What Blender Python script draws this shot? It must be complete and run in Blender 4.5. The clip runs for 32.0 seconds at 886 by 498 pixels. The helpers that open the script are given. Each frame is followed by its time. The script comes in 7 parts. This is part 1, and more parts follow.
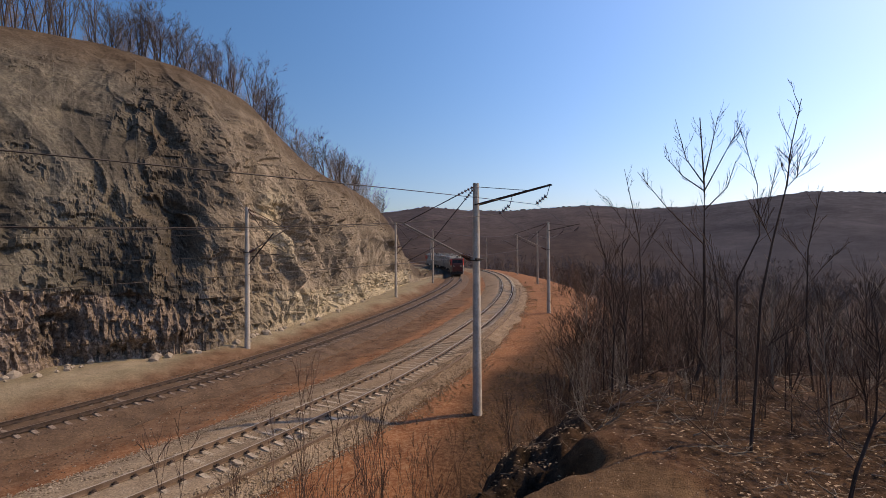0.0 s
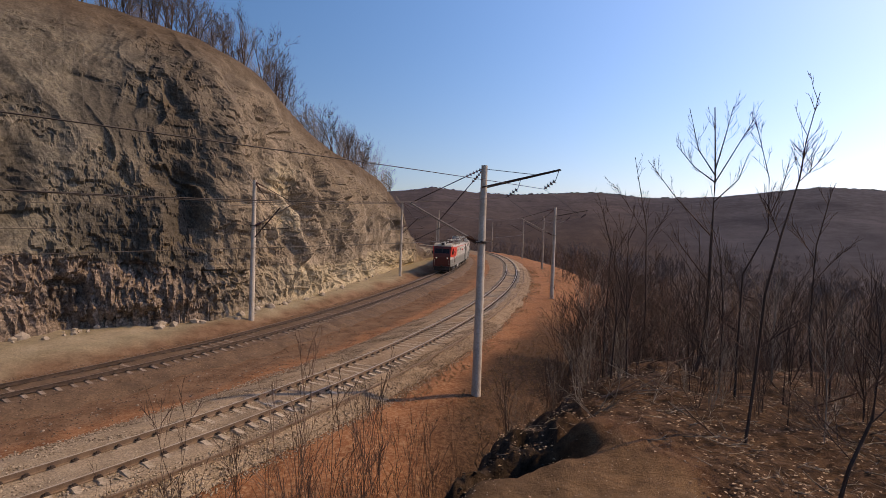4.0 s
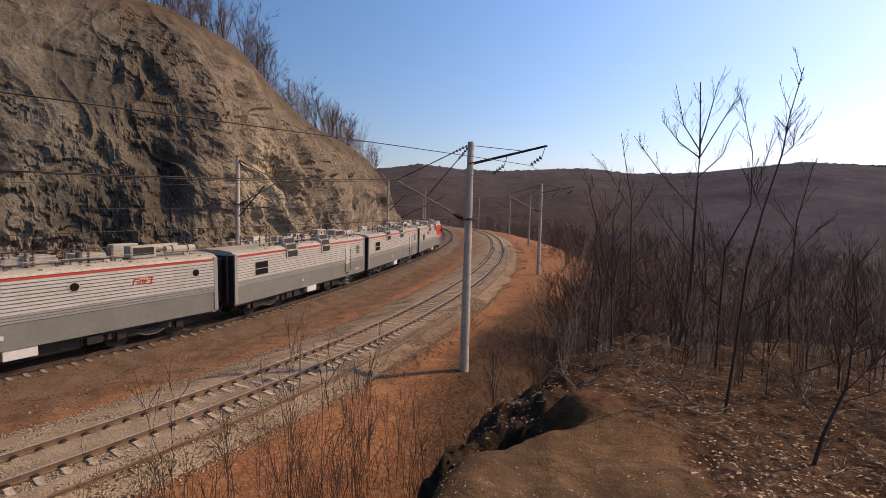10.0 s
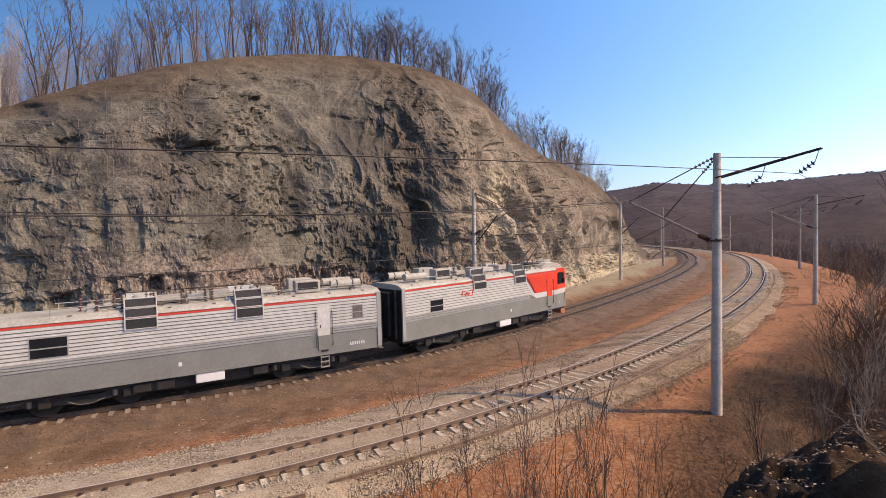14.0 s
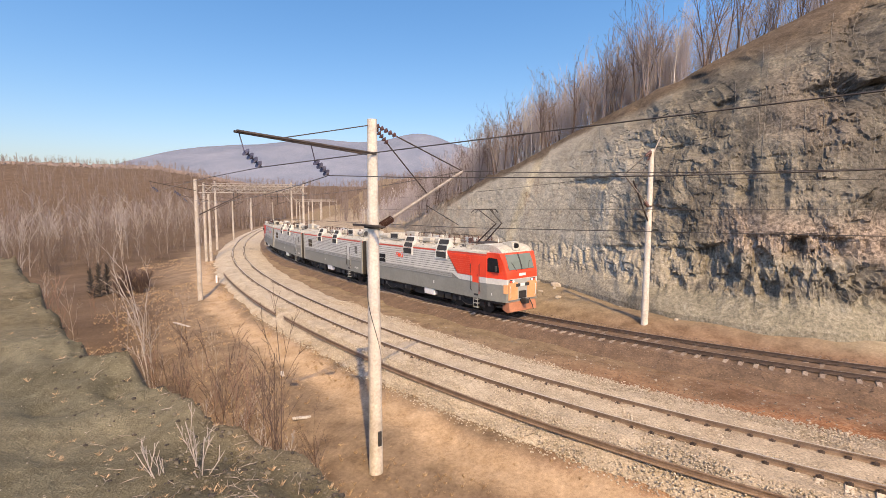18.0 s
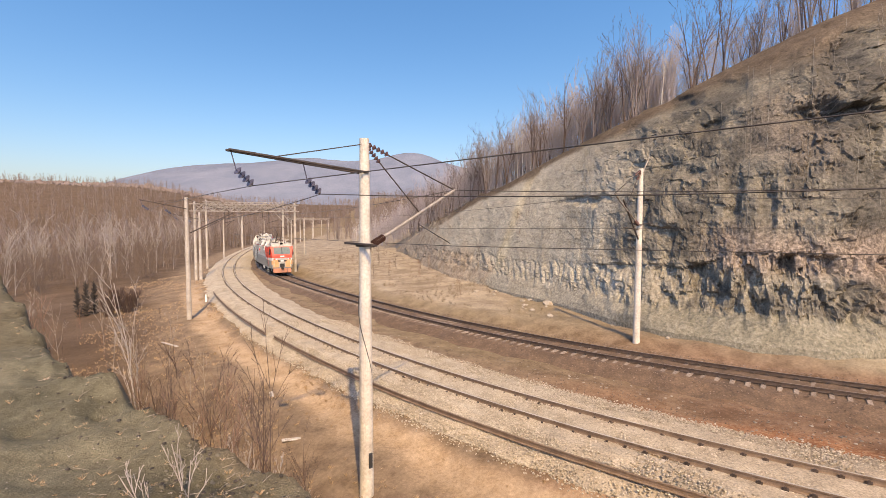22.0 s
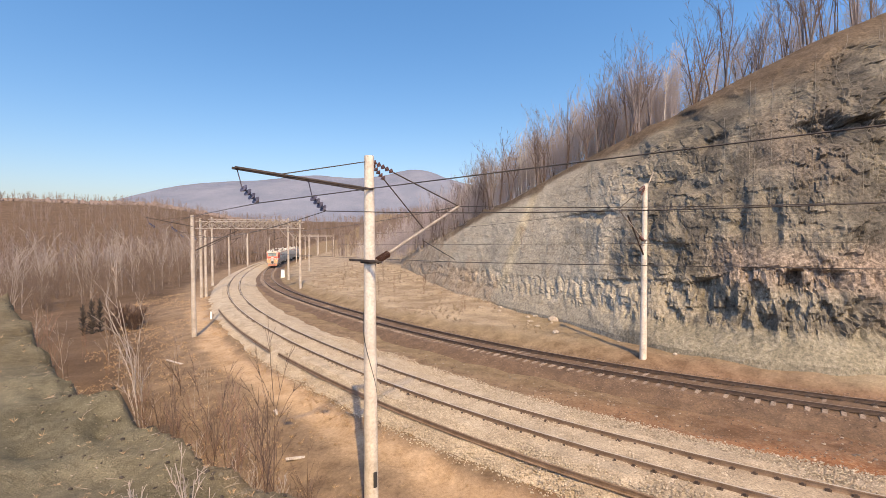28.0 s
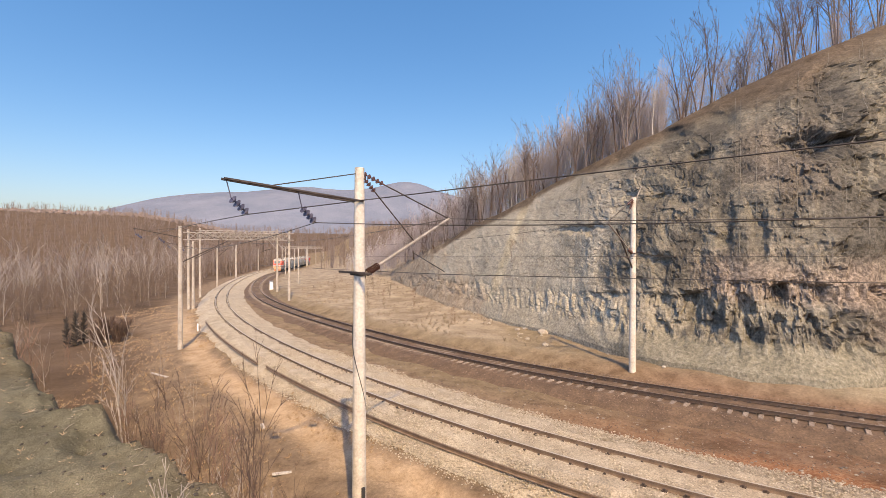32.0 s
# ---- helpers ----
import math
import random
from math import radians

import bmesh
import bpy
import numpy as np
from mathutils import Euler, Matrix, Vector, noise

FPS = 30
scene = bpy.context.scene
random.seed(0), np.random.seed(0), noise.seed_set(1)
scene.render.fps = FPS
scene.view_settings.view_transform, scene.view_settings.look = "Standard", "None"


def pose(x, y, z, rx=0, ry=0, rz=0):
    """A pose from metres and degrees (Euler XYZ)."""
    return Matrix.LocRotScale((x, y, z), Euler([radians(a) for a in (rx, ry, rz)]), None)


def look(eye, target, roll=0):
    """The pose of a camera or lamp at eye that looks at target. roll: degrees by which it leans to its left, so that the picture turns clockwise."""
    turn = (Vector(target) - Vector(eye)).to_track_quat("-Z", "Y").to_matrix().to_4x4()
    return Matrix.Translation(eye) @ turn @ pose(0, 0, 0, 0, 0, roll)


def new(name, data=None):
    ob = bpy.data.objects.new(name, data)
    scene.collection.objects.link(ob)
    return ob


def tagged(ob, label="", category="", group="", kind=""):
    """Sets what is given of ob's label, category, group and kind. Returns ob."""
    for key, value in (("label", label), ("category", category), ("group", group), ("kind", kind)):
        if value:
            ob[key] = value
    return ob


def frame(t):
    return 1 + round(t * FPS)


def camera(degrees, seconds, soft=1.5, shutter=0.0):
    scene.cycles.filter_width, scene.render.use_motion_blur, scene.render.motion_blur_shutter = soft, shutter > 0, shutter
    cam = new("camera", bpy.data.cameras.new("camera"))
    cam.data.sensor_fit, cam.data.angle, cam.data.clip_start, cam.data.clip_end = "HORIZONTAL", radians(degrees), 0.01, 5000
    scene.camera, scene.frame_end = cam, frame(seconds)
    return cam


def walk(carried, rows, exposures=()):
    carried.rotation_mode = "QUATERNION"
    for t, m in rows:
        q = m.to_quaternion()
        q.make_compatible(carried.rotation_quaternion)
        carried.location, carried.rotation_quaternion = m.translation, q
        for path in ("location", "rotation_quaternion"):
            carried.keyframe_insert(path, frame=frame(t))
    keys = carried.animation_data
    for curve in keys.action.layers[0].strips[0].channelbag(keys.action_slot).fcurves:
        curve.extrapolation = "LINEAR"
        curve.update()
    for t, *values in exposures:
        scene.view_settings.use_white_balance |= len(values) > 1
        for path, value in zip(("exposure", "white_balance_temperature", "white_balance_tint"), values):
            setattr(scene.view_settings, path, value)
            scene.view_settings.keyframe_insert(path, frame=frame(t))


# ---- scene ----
cam = camera(82.0, 32.0, soft=0.75)
# Eye on the edge of the terrace; turned by hand from the cutting to the valley.
EYE = (0.0, 0.0, 7.0)
TURNS = [  # seconds, yaw, pitch, roll
    (0.0, 7.94, 0.50, 0.34),
    (0.5, 7.60, 0.16, -0.71),
    (1.0, 7.75, -0.65, -1.05),
    (1.5, 7.94, -1.97, -1.49),
    (2.0, 8.23, -2.19, -1.52),
    (2.5, 9.02, -1.55, -1.52),
    (4.5, 8.30, -1.73, -2.35),
    (5.0, 8.28, -2.07, -2.78),
    (5.5, 8.52, -2.93, -2.99),
    (6.0, 8.67, -3.50, -2.80),
    (6.5, 8.27, -3.56, -3.09),
    (7.0, 7.97, -3.67, -3.10),
    (7.5, 7.86, -4.10, -2.85),
    (8.0, 8.07, -5.03, -2.88),
    (8.5, 8.38, -5.55, -2.69),
    (9.0, 7.67, -5.14, -1.85),
    (9.5, 7.15, -4.65, -1.27),
    (10.0, 7.08, -4.14, -1.58),
    (10.5, 7.14, -4.65, -1.50),
    (11.0, 7.20, -4.13, -1.09),
    (11.5, 8.14, -3.77, -0.33),
    (12.0, 11.59, -3.36, 0.43),
    (12.5, 16.32, -2.75, 0.90),
    (13.0, 19.93, -2.43, 0.79),
    (13.5, 25.54, -1.93, 0.91),
    (14.0, 32.44, -1.45, 0.66),
    (14.5, 45.10, -1.75, 0.05),
    (15.0, 55.61, -2.71, 0.73),
    (15.5, 63.43, -3.44, -0.10),
    (17.5, 97.60, -6.26, -1.32),
    (18.0, 96.91, -5.88, -0.12),
    (18.5, 96.50, -5.23, 1.00),
    (19.0, 95.52, -5.50, 0.57),
    (19.5, 95.62, -5.65, 0.40),
    (20.0, 95.66, -5.13, 0.37),
    (20.5, 95.78, -4.86, 0.41),
    (21.0, 95.93, -4.08, -0.08),
    (21.5, 95.82, -3.86, 0.01),
    (22.0, 96.00, -3.80, -0.18),
    (22.5, 95.90, -3.81, 0.00),
    (23.0, 96.45, -3.72, 0.04),
    (23.5, 96.21, -3.08, -0.30),
    (24.0, 96.03, -2.70, -0.27),
    (24.5, 96.24, -2.36, -0.37),
    (25.0, 96.50, -2.24, -0.41),
    (25.5, 96.57, -1.99, -0.36),
    (27.5, 96.24, -1.99, 0.08),
    (28.0, 96.50, -1.98, 0.10),
    (28.5, 96.15, -2.10, 0.24),
    (29.0, 95.88, -2.17, 0.03),
    (29.5, 95.71, -1.97, -0.13),
    (30.0, 95.80, -1.32, 0.33),
    (30.5, 95.55, -1.03, -0.06),
    (31.0, 95.74, -0.85, -0.41),
    (31.5, 95.66, -0.78, -0.70),
    (32.0, 95.39, -0.60, -0.17),
]
scene.view_settings.exposure = 0.0
cam.rotation_mode = "QUATERNION"
EXPOSURES = [(0.0, -0.98, 9600, 13), (5.0, -0.90, 10500, 17), (8.0, -0.79, 10600, 17), (9.2, -0.86, 10600, 17), (11.5, -0.88, 10600, 17), (12.3, -0.74, 10300, 16), (13.0, -0.45, 9500, 15), (14.0, -0.29, 9100, 14), (15.0, 0.14, 8400, 12), (15.5, 0.21, 8800, 11), (17.5, 0.22, 9700, 11), (25.0, 0.20, 9900, 11), (32.0, 0.19, 9800, 10)]
walk(cam, [(t, pose(*EYE, 90 + pitch, roll, yaw)) for t, yaw, pitch, roll in TURNS], EXPOSURES)

# ---------------------------------------------------------------- light
SUN_AZ, SUN_EL = radians(-71), radians(43)      # azimuth counted anticlockwise from +y
sun_dir = Vector((-math.sin(SUN_AZ) * math.cos(SUN_EL), math.cos(SUN_AZ) * math.cos(SUN_EL), math.sin(SUN_EL)))
world = bpy.data.worlds.new("world")
scene.world = world
world.use_nodes = True
wn = world.node_tree
sky = wn.nodes.new("ShaderNodeTexSky")
sky.sky_type, sky.sun_disc = "NISHITA", False
sky.sun_elevation = SUN_EL
sky.sun_rotation = math.atan2(sun_dir.x, sun_dir.y)
sky.air_density, sky.dust_density, sky.ozone_density = 1.0, 1.6, 3.2
wn.nodes["Background"].inputs["Strength"].default_value = 0.15
vivid = wn.nodes.new("ShaderNodeHueSaturation")      # clear dry air deepens the blue
vivid.inputs["Saturation"].default_value = 1.3
vivid.inputs["Hue"].default_value = 0.489
wn.links.new(sky.outputs["Color"], vivid.inputs["Color"])
toward_sun = wn.nodes.new("ShaderNodeVectorMath")    # thin haze brightens the sunward half of the sky
toward_sun.operation = "DOT_PRODUCT"
toward_sun.inputs[1].default_value = sun_dir
sky_place = wn.nodes.new("ShaderNodeTexCoord")
wn.links.new(sky_place.outputs["Generated"], toward_sun.inputs[0])
glow = wn.nodes.new("ShaderNodeMapRange")
glow.interpolation_type = "SMOOTHSTEP"
for socket, value in (("From Min", -0.6), ("From Max", 0.9), ("To Min", 1.0), ("To Max", 3.0)):
    glow.inputs[socket].default_value = value
wn.links.new(toward_sun.outputs["Value"], glow.inputs["Value"])
hazed = wn.nodes.new("ShaderNodeVectorMath")
hazed.operation = "SCALE"
wn.links.new(glow.outputs["Result"], hazed.inputs["Scale"])
bluer = wn.nodes.new("ShaderNodeVectorMath")
bluer.operation = "MULTIPLY"
bluer.inputs[1].default_value = (0.86, 0.92, 1.28)
wn.links.new(vivid.outputs["Color"], bluer.inputs[0])
wn.links.new(bluer.outputs["Vector"], hazed.inputs[0])
upward = wn.nodes.new("ShaderNodeSeparateXYZ")       # dry air: the sky deepens towards the zenith
wn.links.new(sky_place.outputs["Generated"], upward.inputs[0])
deep = wn.nodes.new("ShaderNodeMapRange")
deep.interpolation_type = "SMOOTHSTEP"
for socket, value in (("From Min", 0.40), ("From Max", 1.0), ("To Min", 1.0), ("To Max", 0.30)):
    deep.inputs[socket].default_value = value
wn.links.new(upward.outputs["Z"], deep.inputs["Value"])
deepened = wn.nodes.new("ShaderNodeVectorMath")
deepened.operation = "SCALE"
wn.links.new(hazed.outputs["Vector"], deepened.inputs[0])
wn.links.new(deep.outputs["Result"], deepened.inputs["Scale"])
wn.links.new(deepened.outputs["Vector"], wn.nodes["Background"].inputs["Color"])
sun_data = bpy.data.lights.new("sun", "SUN")
sun_data.energy, sun_data.angle, sun_data.color = 5.0, radians(0.45), (1.0, 0.835, 0.61)
sun = new("sun", sun_data)
sun.matrix_world = look((60, 30, 90), Vector((60, 30, 90)) - sun_dir)


# ---------------------------------------------------------------- materials
def node_material(name):
    m = bpy.data.materials.new(name)
    m.use_nodes = True
    t = m.node_tree
    return m, t, t.nodes["Principled BSDF"]


def ramp(t, source, stops):
    n = t.nodes.new("ShaderNodeValToRGB")
    while len(n.color_ramp.elements) < len(stops):
        n.color_ramp.elements.new(0.5)
    for e, (at, c) in zip(n.color_ramp.elements, stops):
        e.position, e.color = at, (*c, 1) if len(c) == 3 else c
    t.links.new(source, n.inputs[0])
    return n.outputs[0]


def coords(t, scale=(1, 1, 1), kind="Object"):
    c = t.nodes.new("ShaderNodeTexCoord")
    m = t.nodes.new("ShaderNodeMapping")
    m.inputs["Scale"].default_value = scale
    t.links.new(c.outputs[kind], m.inputs["Vector"])
    return m.outputs[0]


def noise_of(t, vec, scale, detail=5.0, rough=0.6, distort=0.0):
    n = t.nodes.new("ShaderNodeTexNoise")
    n.inputs["Scale"].default_value, n.inputs["Detail"].default_value = scale, detail
    n.inputs["Roughness"].default_value, n.inputs["Distortion"].default_value = rough, distort
    t.links.new(vec, n.inputs["Vector"])
    return n.outputs["Fac"]


def mix(t, fac, a, b, mode="MIX"):
    n = t.nodes.new("ShaderNodeMix")
    n.data_type, n.blend_type = "RGBA", mode
    for value, socket in ((fac, n.inputs[0]), (a, n.inputs[6]), (b, n.inputs[7])):
        if isinstance(value, (int, float)):
            socket.default_value = value
        elif isinstance(value, tuple):
            socket.default_value = (*value, 1)
        else:
            t.links.new(value, socket)
    return n.outputs[2]


def bump(t, height, strength, distance, bsdf):
    n = t.nodes.new("ShaderNodeBump")
    n.inputs["Strength"].default_value, n.inputs["Distance"].default_value = strength, distance
    t.links.new(height, n.inputs["Height"])
    t.links.new(n.outputs[0], bsdf.inputs["Normal"])


def plain(name, a, b, scale=4.0, rough=0.7, metal=0.0, bumped=0.15, spread=0.25, random_by="Object"):
    """Two tones broken up by noise at two scales, with a little relief."""
    m, t, p = node_material(name)
    v = coords(t)
    big, small = noise_of(t, v, scale, 6, 0.65), noise_of(t, v, scale * 9, 4, 0.6)
    c = mix(t, ramp(t, big, [(0.35, (0, 0, 0)), (0.65, (1, 1, 1))]), a, b)
    c = mix(t, spread, c, ramp(t, small, [(0.3, (0.15, 0.15, 0.15)), (0.7, (0.85, 0.85, 0.85))]), "OVERLAY")
    t.links.new(c, p.inputs["Base Color"])
    p.inputs["Roughness"].default_value, p.inputs["Metallic"].default_value = rough, metal
    if bumped:
        bump(t, small, bumped, 0.02, p)
    return m


def zone_mask(t, name):
    n = t.nodes.new("ShaderNodeAttribute")
    n.attribute_name = name
    return n.outputs["Fac"]


def ground_material():
    m, t, p = node_material("ground_earth")
    v = coords(t)
    n1, n2, n3, n4 = noise_of(t, v, 0.12, 6, 0.6), noise_of(t, v, 0.9, 6, 0.65), noise_of(t, v, 7, 5, 0.7), noise_of(t, v, 85, 3, 0.6)
    earth = mix(t, ramp(t, n2, [(0.35, (0, 0, 0)), (0.62, (1, 1, 1))]), (0.120, 0.068, 0.043), (0.220, 0.138, 0.092))
    grass = mix(t, ramp(t, n2, [(0.3, (0, 0, 0)), (0.6, (1, 1, 1))]), (0.185, 0.072, 0.036), (0.325, 0.142, 0.072))
    grass = mix(t, ramp(t, n3, [(0.45, (0, 0, 0)), (0.7, (0.7, 0.7, 0.7))]), grass, (0.36, 0.25, 0.155))
    gravel = mix(t, ramp(t, n2, [(0.35, (0, 0, 0)), (0.6, (1, 1, 1))]), (0.090, 0.082, 0.055), (0.155, 0.140, 0.096))
    gravel = mix(t, ramp(t, n4, [(0.62, (0, 0, 0)), (0.72, (0.6, 0.6, 0.6))]), gravel, (0.28, 0.245, 0.185))
    warm = mix(t, ramp(t, n1, [(0.40, (0, 0, 0)), (0.6, (1, 1, 1))]), gravel, (0.20, 0.12, 0.055))
    gravel = mix(t, 0.14, gravel, warm)
    clay = mix(t, ramp(t, n2, [(0.3, (0, 0, 0)), (0.62, (1, 1, 1))]), (0.075, 0.041, 0.024), (0.190, 0.103, 0.053))
    gravel = mix(t, zone_mask(t, "clay"), gravel, clay)
    woods = mix(t, ramp(t, noise_of(t, coords(t, (1, 1, 0.4)), 0.05, 8, 0.75), [(0.35, (0, 0, 0)), (0.65, (1, 1, 1))]), (0.034, 0.022, 0.018), (0.076, 0.051, 0.040))
    brush = mix(t, ramp(t, noise_of(t, v, 0.2, 8, 0.7), [(0.35, (0, 0, 0)), (0.65, (1, 1, 1))]), (0.082, 0.055, 0.037), (0.142, 0.098, 0.068))
    litter = mix(t, ramp(t, n3, [(0.4, (0, 0, 0)), (0.62, (1, 1, 1))]), (0.050, 0.029, 0.018), (0.120, 0.070, 0.043))
    sand = mix(t, ramp(t, n2, [(0.3, (0, 0, 0)), (0.6, (1, 1, 1))]), (0.32, 0.215, 0.128), (0.45, 0.325, 0.215))
    # distant range: pale blue of the haze painted as base colour
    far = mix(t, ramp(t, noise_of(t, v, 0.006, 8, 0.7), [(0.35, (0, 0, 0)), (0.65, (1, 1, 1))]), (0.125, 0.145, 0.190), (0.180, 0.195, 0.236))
    path = mix(t, ramp(t, n2, [(0.3, (0, 0, 0)), (0.6, (1, 1, 1))]), (0.22, 0.19, 0.135), (0.30, 0.255, 0.18))
    drab = mix(t, ramp(t, n2, [(0.3, (0, 0, 0)), (0.62, (1, 1, 1))]), (0.135, 0.094, 0.064), (0.245, 0.178, 0.123))
    grass = mix(t, zone_mask(t, "drab"), grass, drab)
    earth = mix(t, zone_mask(t, "drab"), earth, mix(t, ramp(t, n2, [(0.35, (0, 0, 0)), (0.62, (1, 1, 1))]), (0.145, 0.105, 0.066), (0.250, 0.190, 0.124)))
    c = mix(t, zone_mask(t, "grass"), earth, grass)
    c = mix(t, zone_mask(t, "path"), c, path)
    c = mix(t, zone_mask(t, "straw"), c, mix(t, ramp(t, noise_of(t, v, 0.35, 7, 0.7), [(0.35, (0, 0, 0)), (0.65, (1, 1, 1))]), (0.190, 0.145, 0.104), (0.37, 0.305, 0.228)))
    c = mix(t, zone_mask(t, "worn"), c, mix(t, ramp(t, n2, [(0.3, (0, 0, 0)), (0.6, (1, 1, 1))]), (0.27, 0.225, 0.160), (0.36, 0.305, 0.225)))
    c = mix(t, zone_mask(t, "gravel"), c, gravel)
    c = mix(t, zone_mask(t, "sand"), c, sand)
    c = mix(t, zone_mask(t, "litter"), c, litter)
    # gully and outer bank: dark soil, with the hollow's shade painted in
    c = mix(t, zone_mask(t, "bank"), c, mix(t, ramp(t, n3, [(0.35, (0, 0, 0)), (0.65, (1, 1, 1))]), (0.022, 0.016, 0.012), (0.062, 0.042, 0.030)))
    c = mix(t, zone_mask(t, "woods"), c, woods)
    c = mix(t, zone_mask(t, "brush"), c, brush)
    # far wooded hills: distance haze put into the colour as blue
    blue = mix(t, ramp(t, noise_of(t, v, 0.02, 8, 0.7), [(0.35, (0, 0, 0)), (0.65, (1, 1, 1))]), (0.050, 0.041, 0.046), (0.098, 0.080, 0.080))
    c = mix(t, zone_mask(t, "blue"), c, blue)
    # hills on the sun's side: backlit shade painted into the woods' colour
    backlit_hills = mix(t, ramp(t, noise_of(t, v, 0.02, 8, 0.7), [(0.35, (0, 0, 0)), (0.65, (1, 1, 1))]), (0.028, 0.030, 0.043), (0.068, 0.067, 0.082))
    c = mix(t, zone_mask(t, "backlit_hills"), c, backlit_hills)
    canopy = noise_of(t, coords(t, (1, 1, 0.5)), 0.16, 8, 0.75)
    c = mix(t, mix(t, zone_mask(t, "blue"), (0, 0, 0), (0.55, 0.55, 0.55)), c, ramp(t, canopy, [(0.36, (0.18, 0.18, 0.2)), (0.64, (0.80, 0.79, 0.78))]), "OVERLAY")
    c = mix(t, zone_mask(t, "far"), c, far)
    c = mix(t, 0.3, c, ramp(t, n4, [(0.3, (0.1, 0.1, 0.1)), (0.7, (0.9, 0.9, 0.9))]), "OVERLAY")
    c = mix(t, 0.35, c, ramp(t, n3, [(0.3, (0.15, 0.15, 0.15)), (0.7, (0.85, 0.85, 0.85))]), "OVERLAY")
    t.links.new(c, p.inputs["Base Color"])
    p.inputs["Roughness"].default_value = 0.95
    p.inputs["Specular IOR Level"].default_value = 0.1
    h = mix(t, 0.25, n3, n4)
    bump(t, h, 0.9, 0.06, p)
    return m


def rock_material():
    m, t, p = node_material("cut_rock")
    v = coords(t)
    streak = noise_of(t, coords(t, (1, 1, 0.12)), 0.55, 7, 0.7, 0.6)
    strata = noise_of(t, coords(t, (0.10, 0.10, 2.2)), 1.0, 7, 0.7, 1.2)
    seam = noise_of(t, coords(t, (0.25, 0.25, 4.0)), 1.3, 5, 0.7, 1.5)
    stain = noise_of(t, coords(t, (0.9, 0.9, 0.45)), 0.24, 7, 0.62, 0.8)
    big, mid, fine = noise_of(t, v, 0.09, 6, 0.6), noise_of(t, v, 0.7, 8, 0.7), noise_of(t, v, 5, 6, 0.7)
    c = mix(t, ramp(t, streak, [(0.33, (0, 0, 0)), (0.66, (1, 1, 1))]), (0.094, 0.084, 0.064), (0.178, 0.160, 0.126))
    c = mix(t, ramp(t, big, [(0.42, (0, 0, 0)), (0.62, (0.8, 0.8, 0.8))]), c, (0.150, 0.138, 0.114))
    c = mix(t, zone_mask(t, "brown"), c, mix(t, ramp(t, streak, [(0.33, (0, 0, 0)), (0.66, (1, 1, 1))]), (0.066, 0.054, 0.041), (0.140, 0.116, 0.089)))
    c = mix(t, zone_mask(t, "spur"), c, mix(t, ramp(t, streak, [(0.33, (0, 0, 0)), (0.66, (1, 1, 1))]), (0.19, 0.155, 0.115), (0.36, 0.295, 0.220)))
    c = mix(t, zone_mask(t, "smoothed"), c, mix(t, ramp(t, streak, [(0.3, (0, 0, 0)), (0.7, (1, 1, 1))]), (0.132, 0.116, 0.090), (0.188, 0.168, 0.133)))
    c = mix(t, zone_mask(t, "chalky"), c, mix(t, ramp(t, streak, [(0.3, (0, 0, 0)), (0.7, (1, 1, 1))]), (0.27, 0.242, 0.192), (0.37, 0.335, 0.27)))
    c = mix(t, ramp(t, strata, [(0.50, (0, 0, 0)), (0.64, (0.6, 0.6, 0.6))]), c, mix(t, zone_mask(t, "brown"), (0.215, 0.182, 0.140), (0.165, 0.125, 0.090)))
    c = mix(t, mix(t, zone_mask(t, "brown"), ramp(t, seam, [(0.30, (0.55, 0.55, 0.55)), (0.42, (0, 0, 0))]), (0.05, 0.05, 0.05)), c, (0.085, 0.072, 0.062))
    worn = mix(t, zone_mask(t, "bare"), ramp(t, stain, [(0.465, (0, 0, 0)), (0.575, (0.82, 0.82, 0.82))]), (0, 0, 0))
    c = mix(t, worn, c, (0.070, 0.063, 0.053))
    c = mix(t, ramp(t, mid, [(0.28, (0.6, 0.6, 0.6)), (0.40, (0, 0, 0))]), c, (0.085, 0.072, 0.064))
    c = mix(t, zone_mask(t, "rust"), c, mix(t, ramp(t, fine, [(0.4, (0, 0, 0)), (0.6, (1, 1, 1))]), (0.15, 0.112, 0.090), (0.26, 0.205, 0.165)))
    c = mix(t, zone_mask(t, "pale"), c, mix(t, ramp(t, mid, [(0.4, (0, 0, 0)), (0.6, (1, 1, 1))]), (0.32, 0.265, 0.175), (0.47, 0.40, 0.285)))
    c = mix(t, zone_mask(t, "soil"), c, mix(t, ramp(t, mid, [(0.35, (0, 0, 0)), (0.6, (1, 1, 1))]), (0.070, 0.050, 0.035), (0.125, 0.093, 0.066)))
    c = mix(t, zone_mask(t, "talus"), c, mix(t, ramp(t, mid, [(0.35, (0, 0, 0)), (0.65, (1, 1, 1))]), (0.165, 0.150, 0.112), (0.228, 0.208, 0.160)))
    c = mix(t, zone_mask(t, "scree"), c, mix(t, ramp(t, mid, [(0.35, (0, 0, 0)), (0.62, (1, 1, 1))]), (0.19, 0.142, 0.100), (0.34, 0.275, 0.205)))
    # hollows darkened: recess shade painted into the rock colour
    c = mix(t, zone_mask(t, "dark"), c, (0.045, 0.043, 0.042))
    grain = noise_of(t, coords(t, (1, 1, 0.6)), 17, 4, 0.7)
    c = mix(t, 0.6, c, ramp(t, fine, [(0.3, (0.08, 0.08, 0.08)), (0.7, (0.92, 0.92, 0.92))]), "OVERLAY")
    c = mix(t, 0.35, c, ramp(t, grain, [(0.3, (0.1, 0.1, 0.1)), (0.7, (0.9, 0.9, 0.9))]), "OVERLAY")
    t.links.new(c, p.inputs["Base Color"])
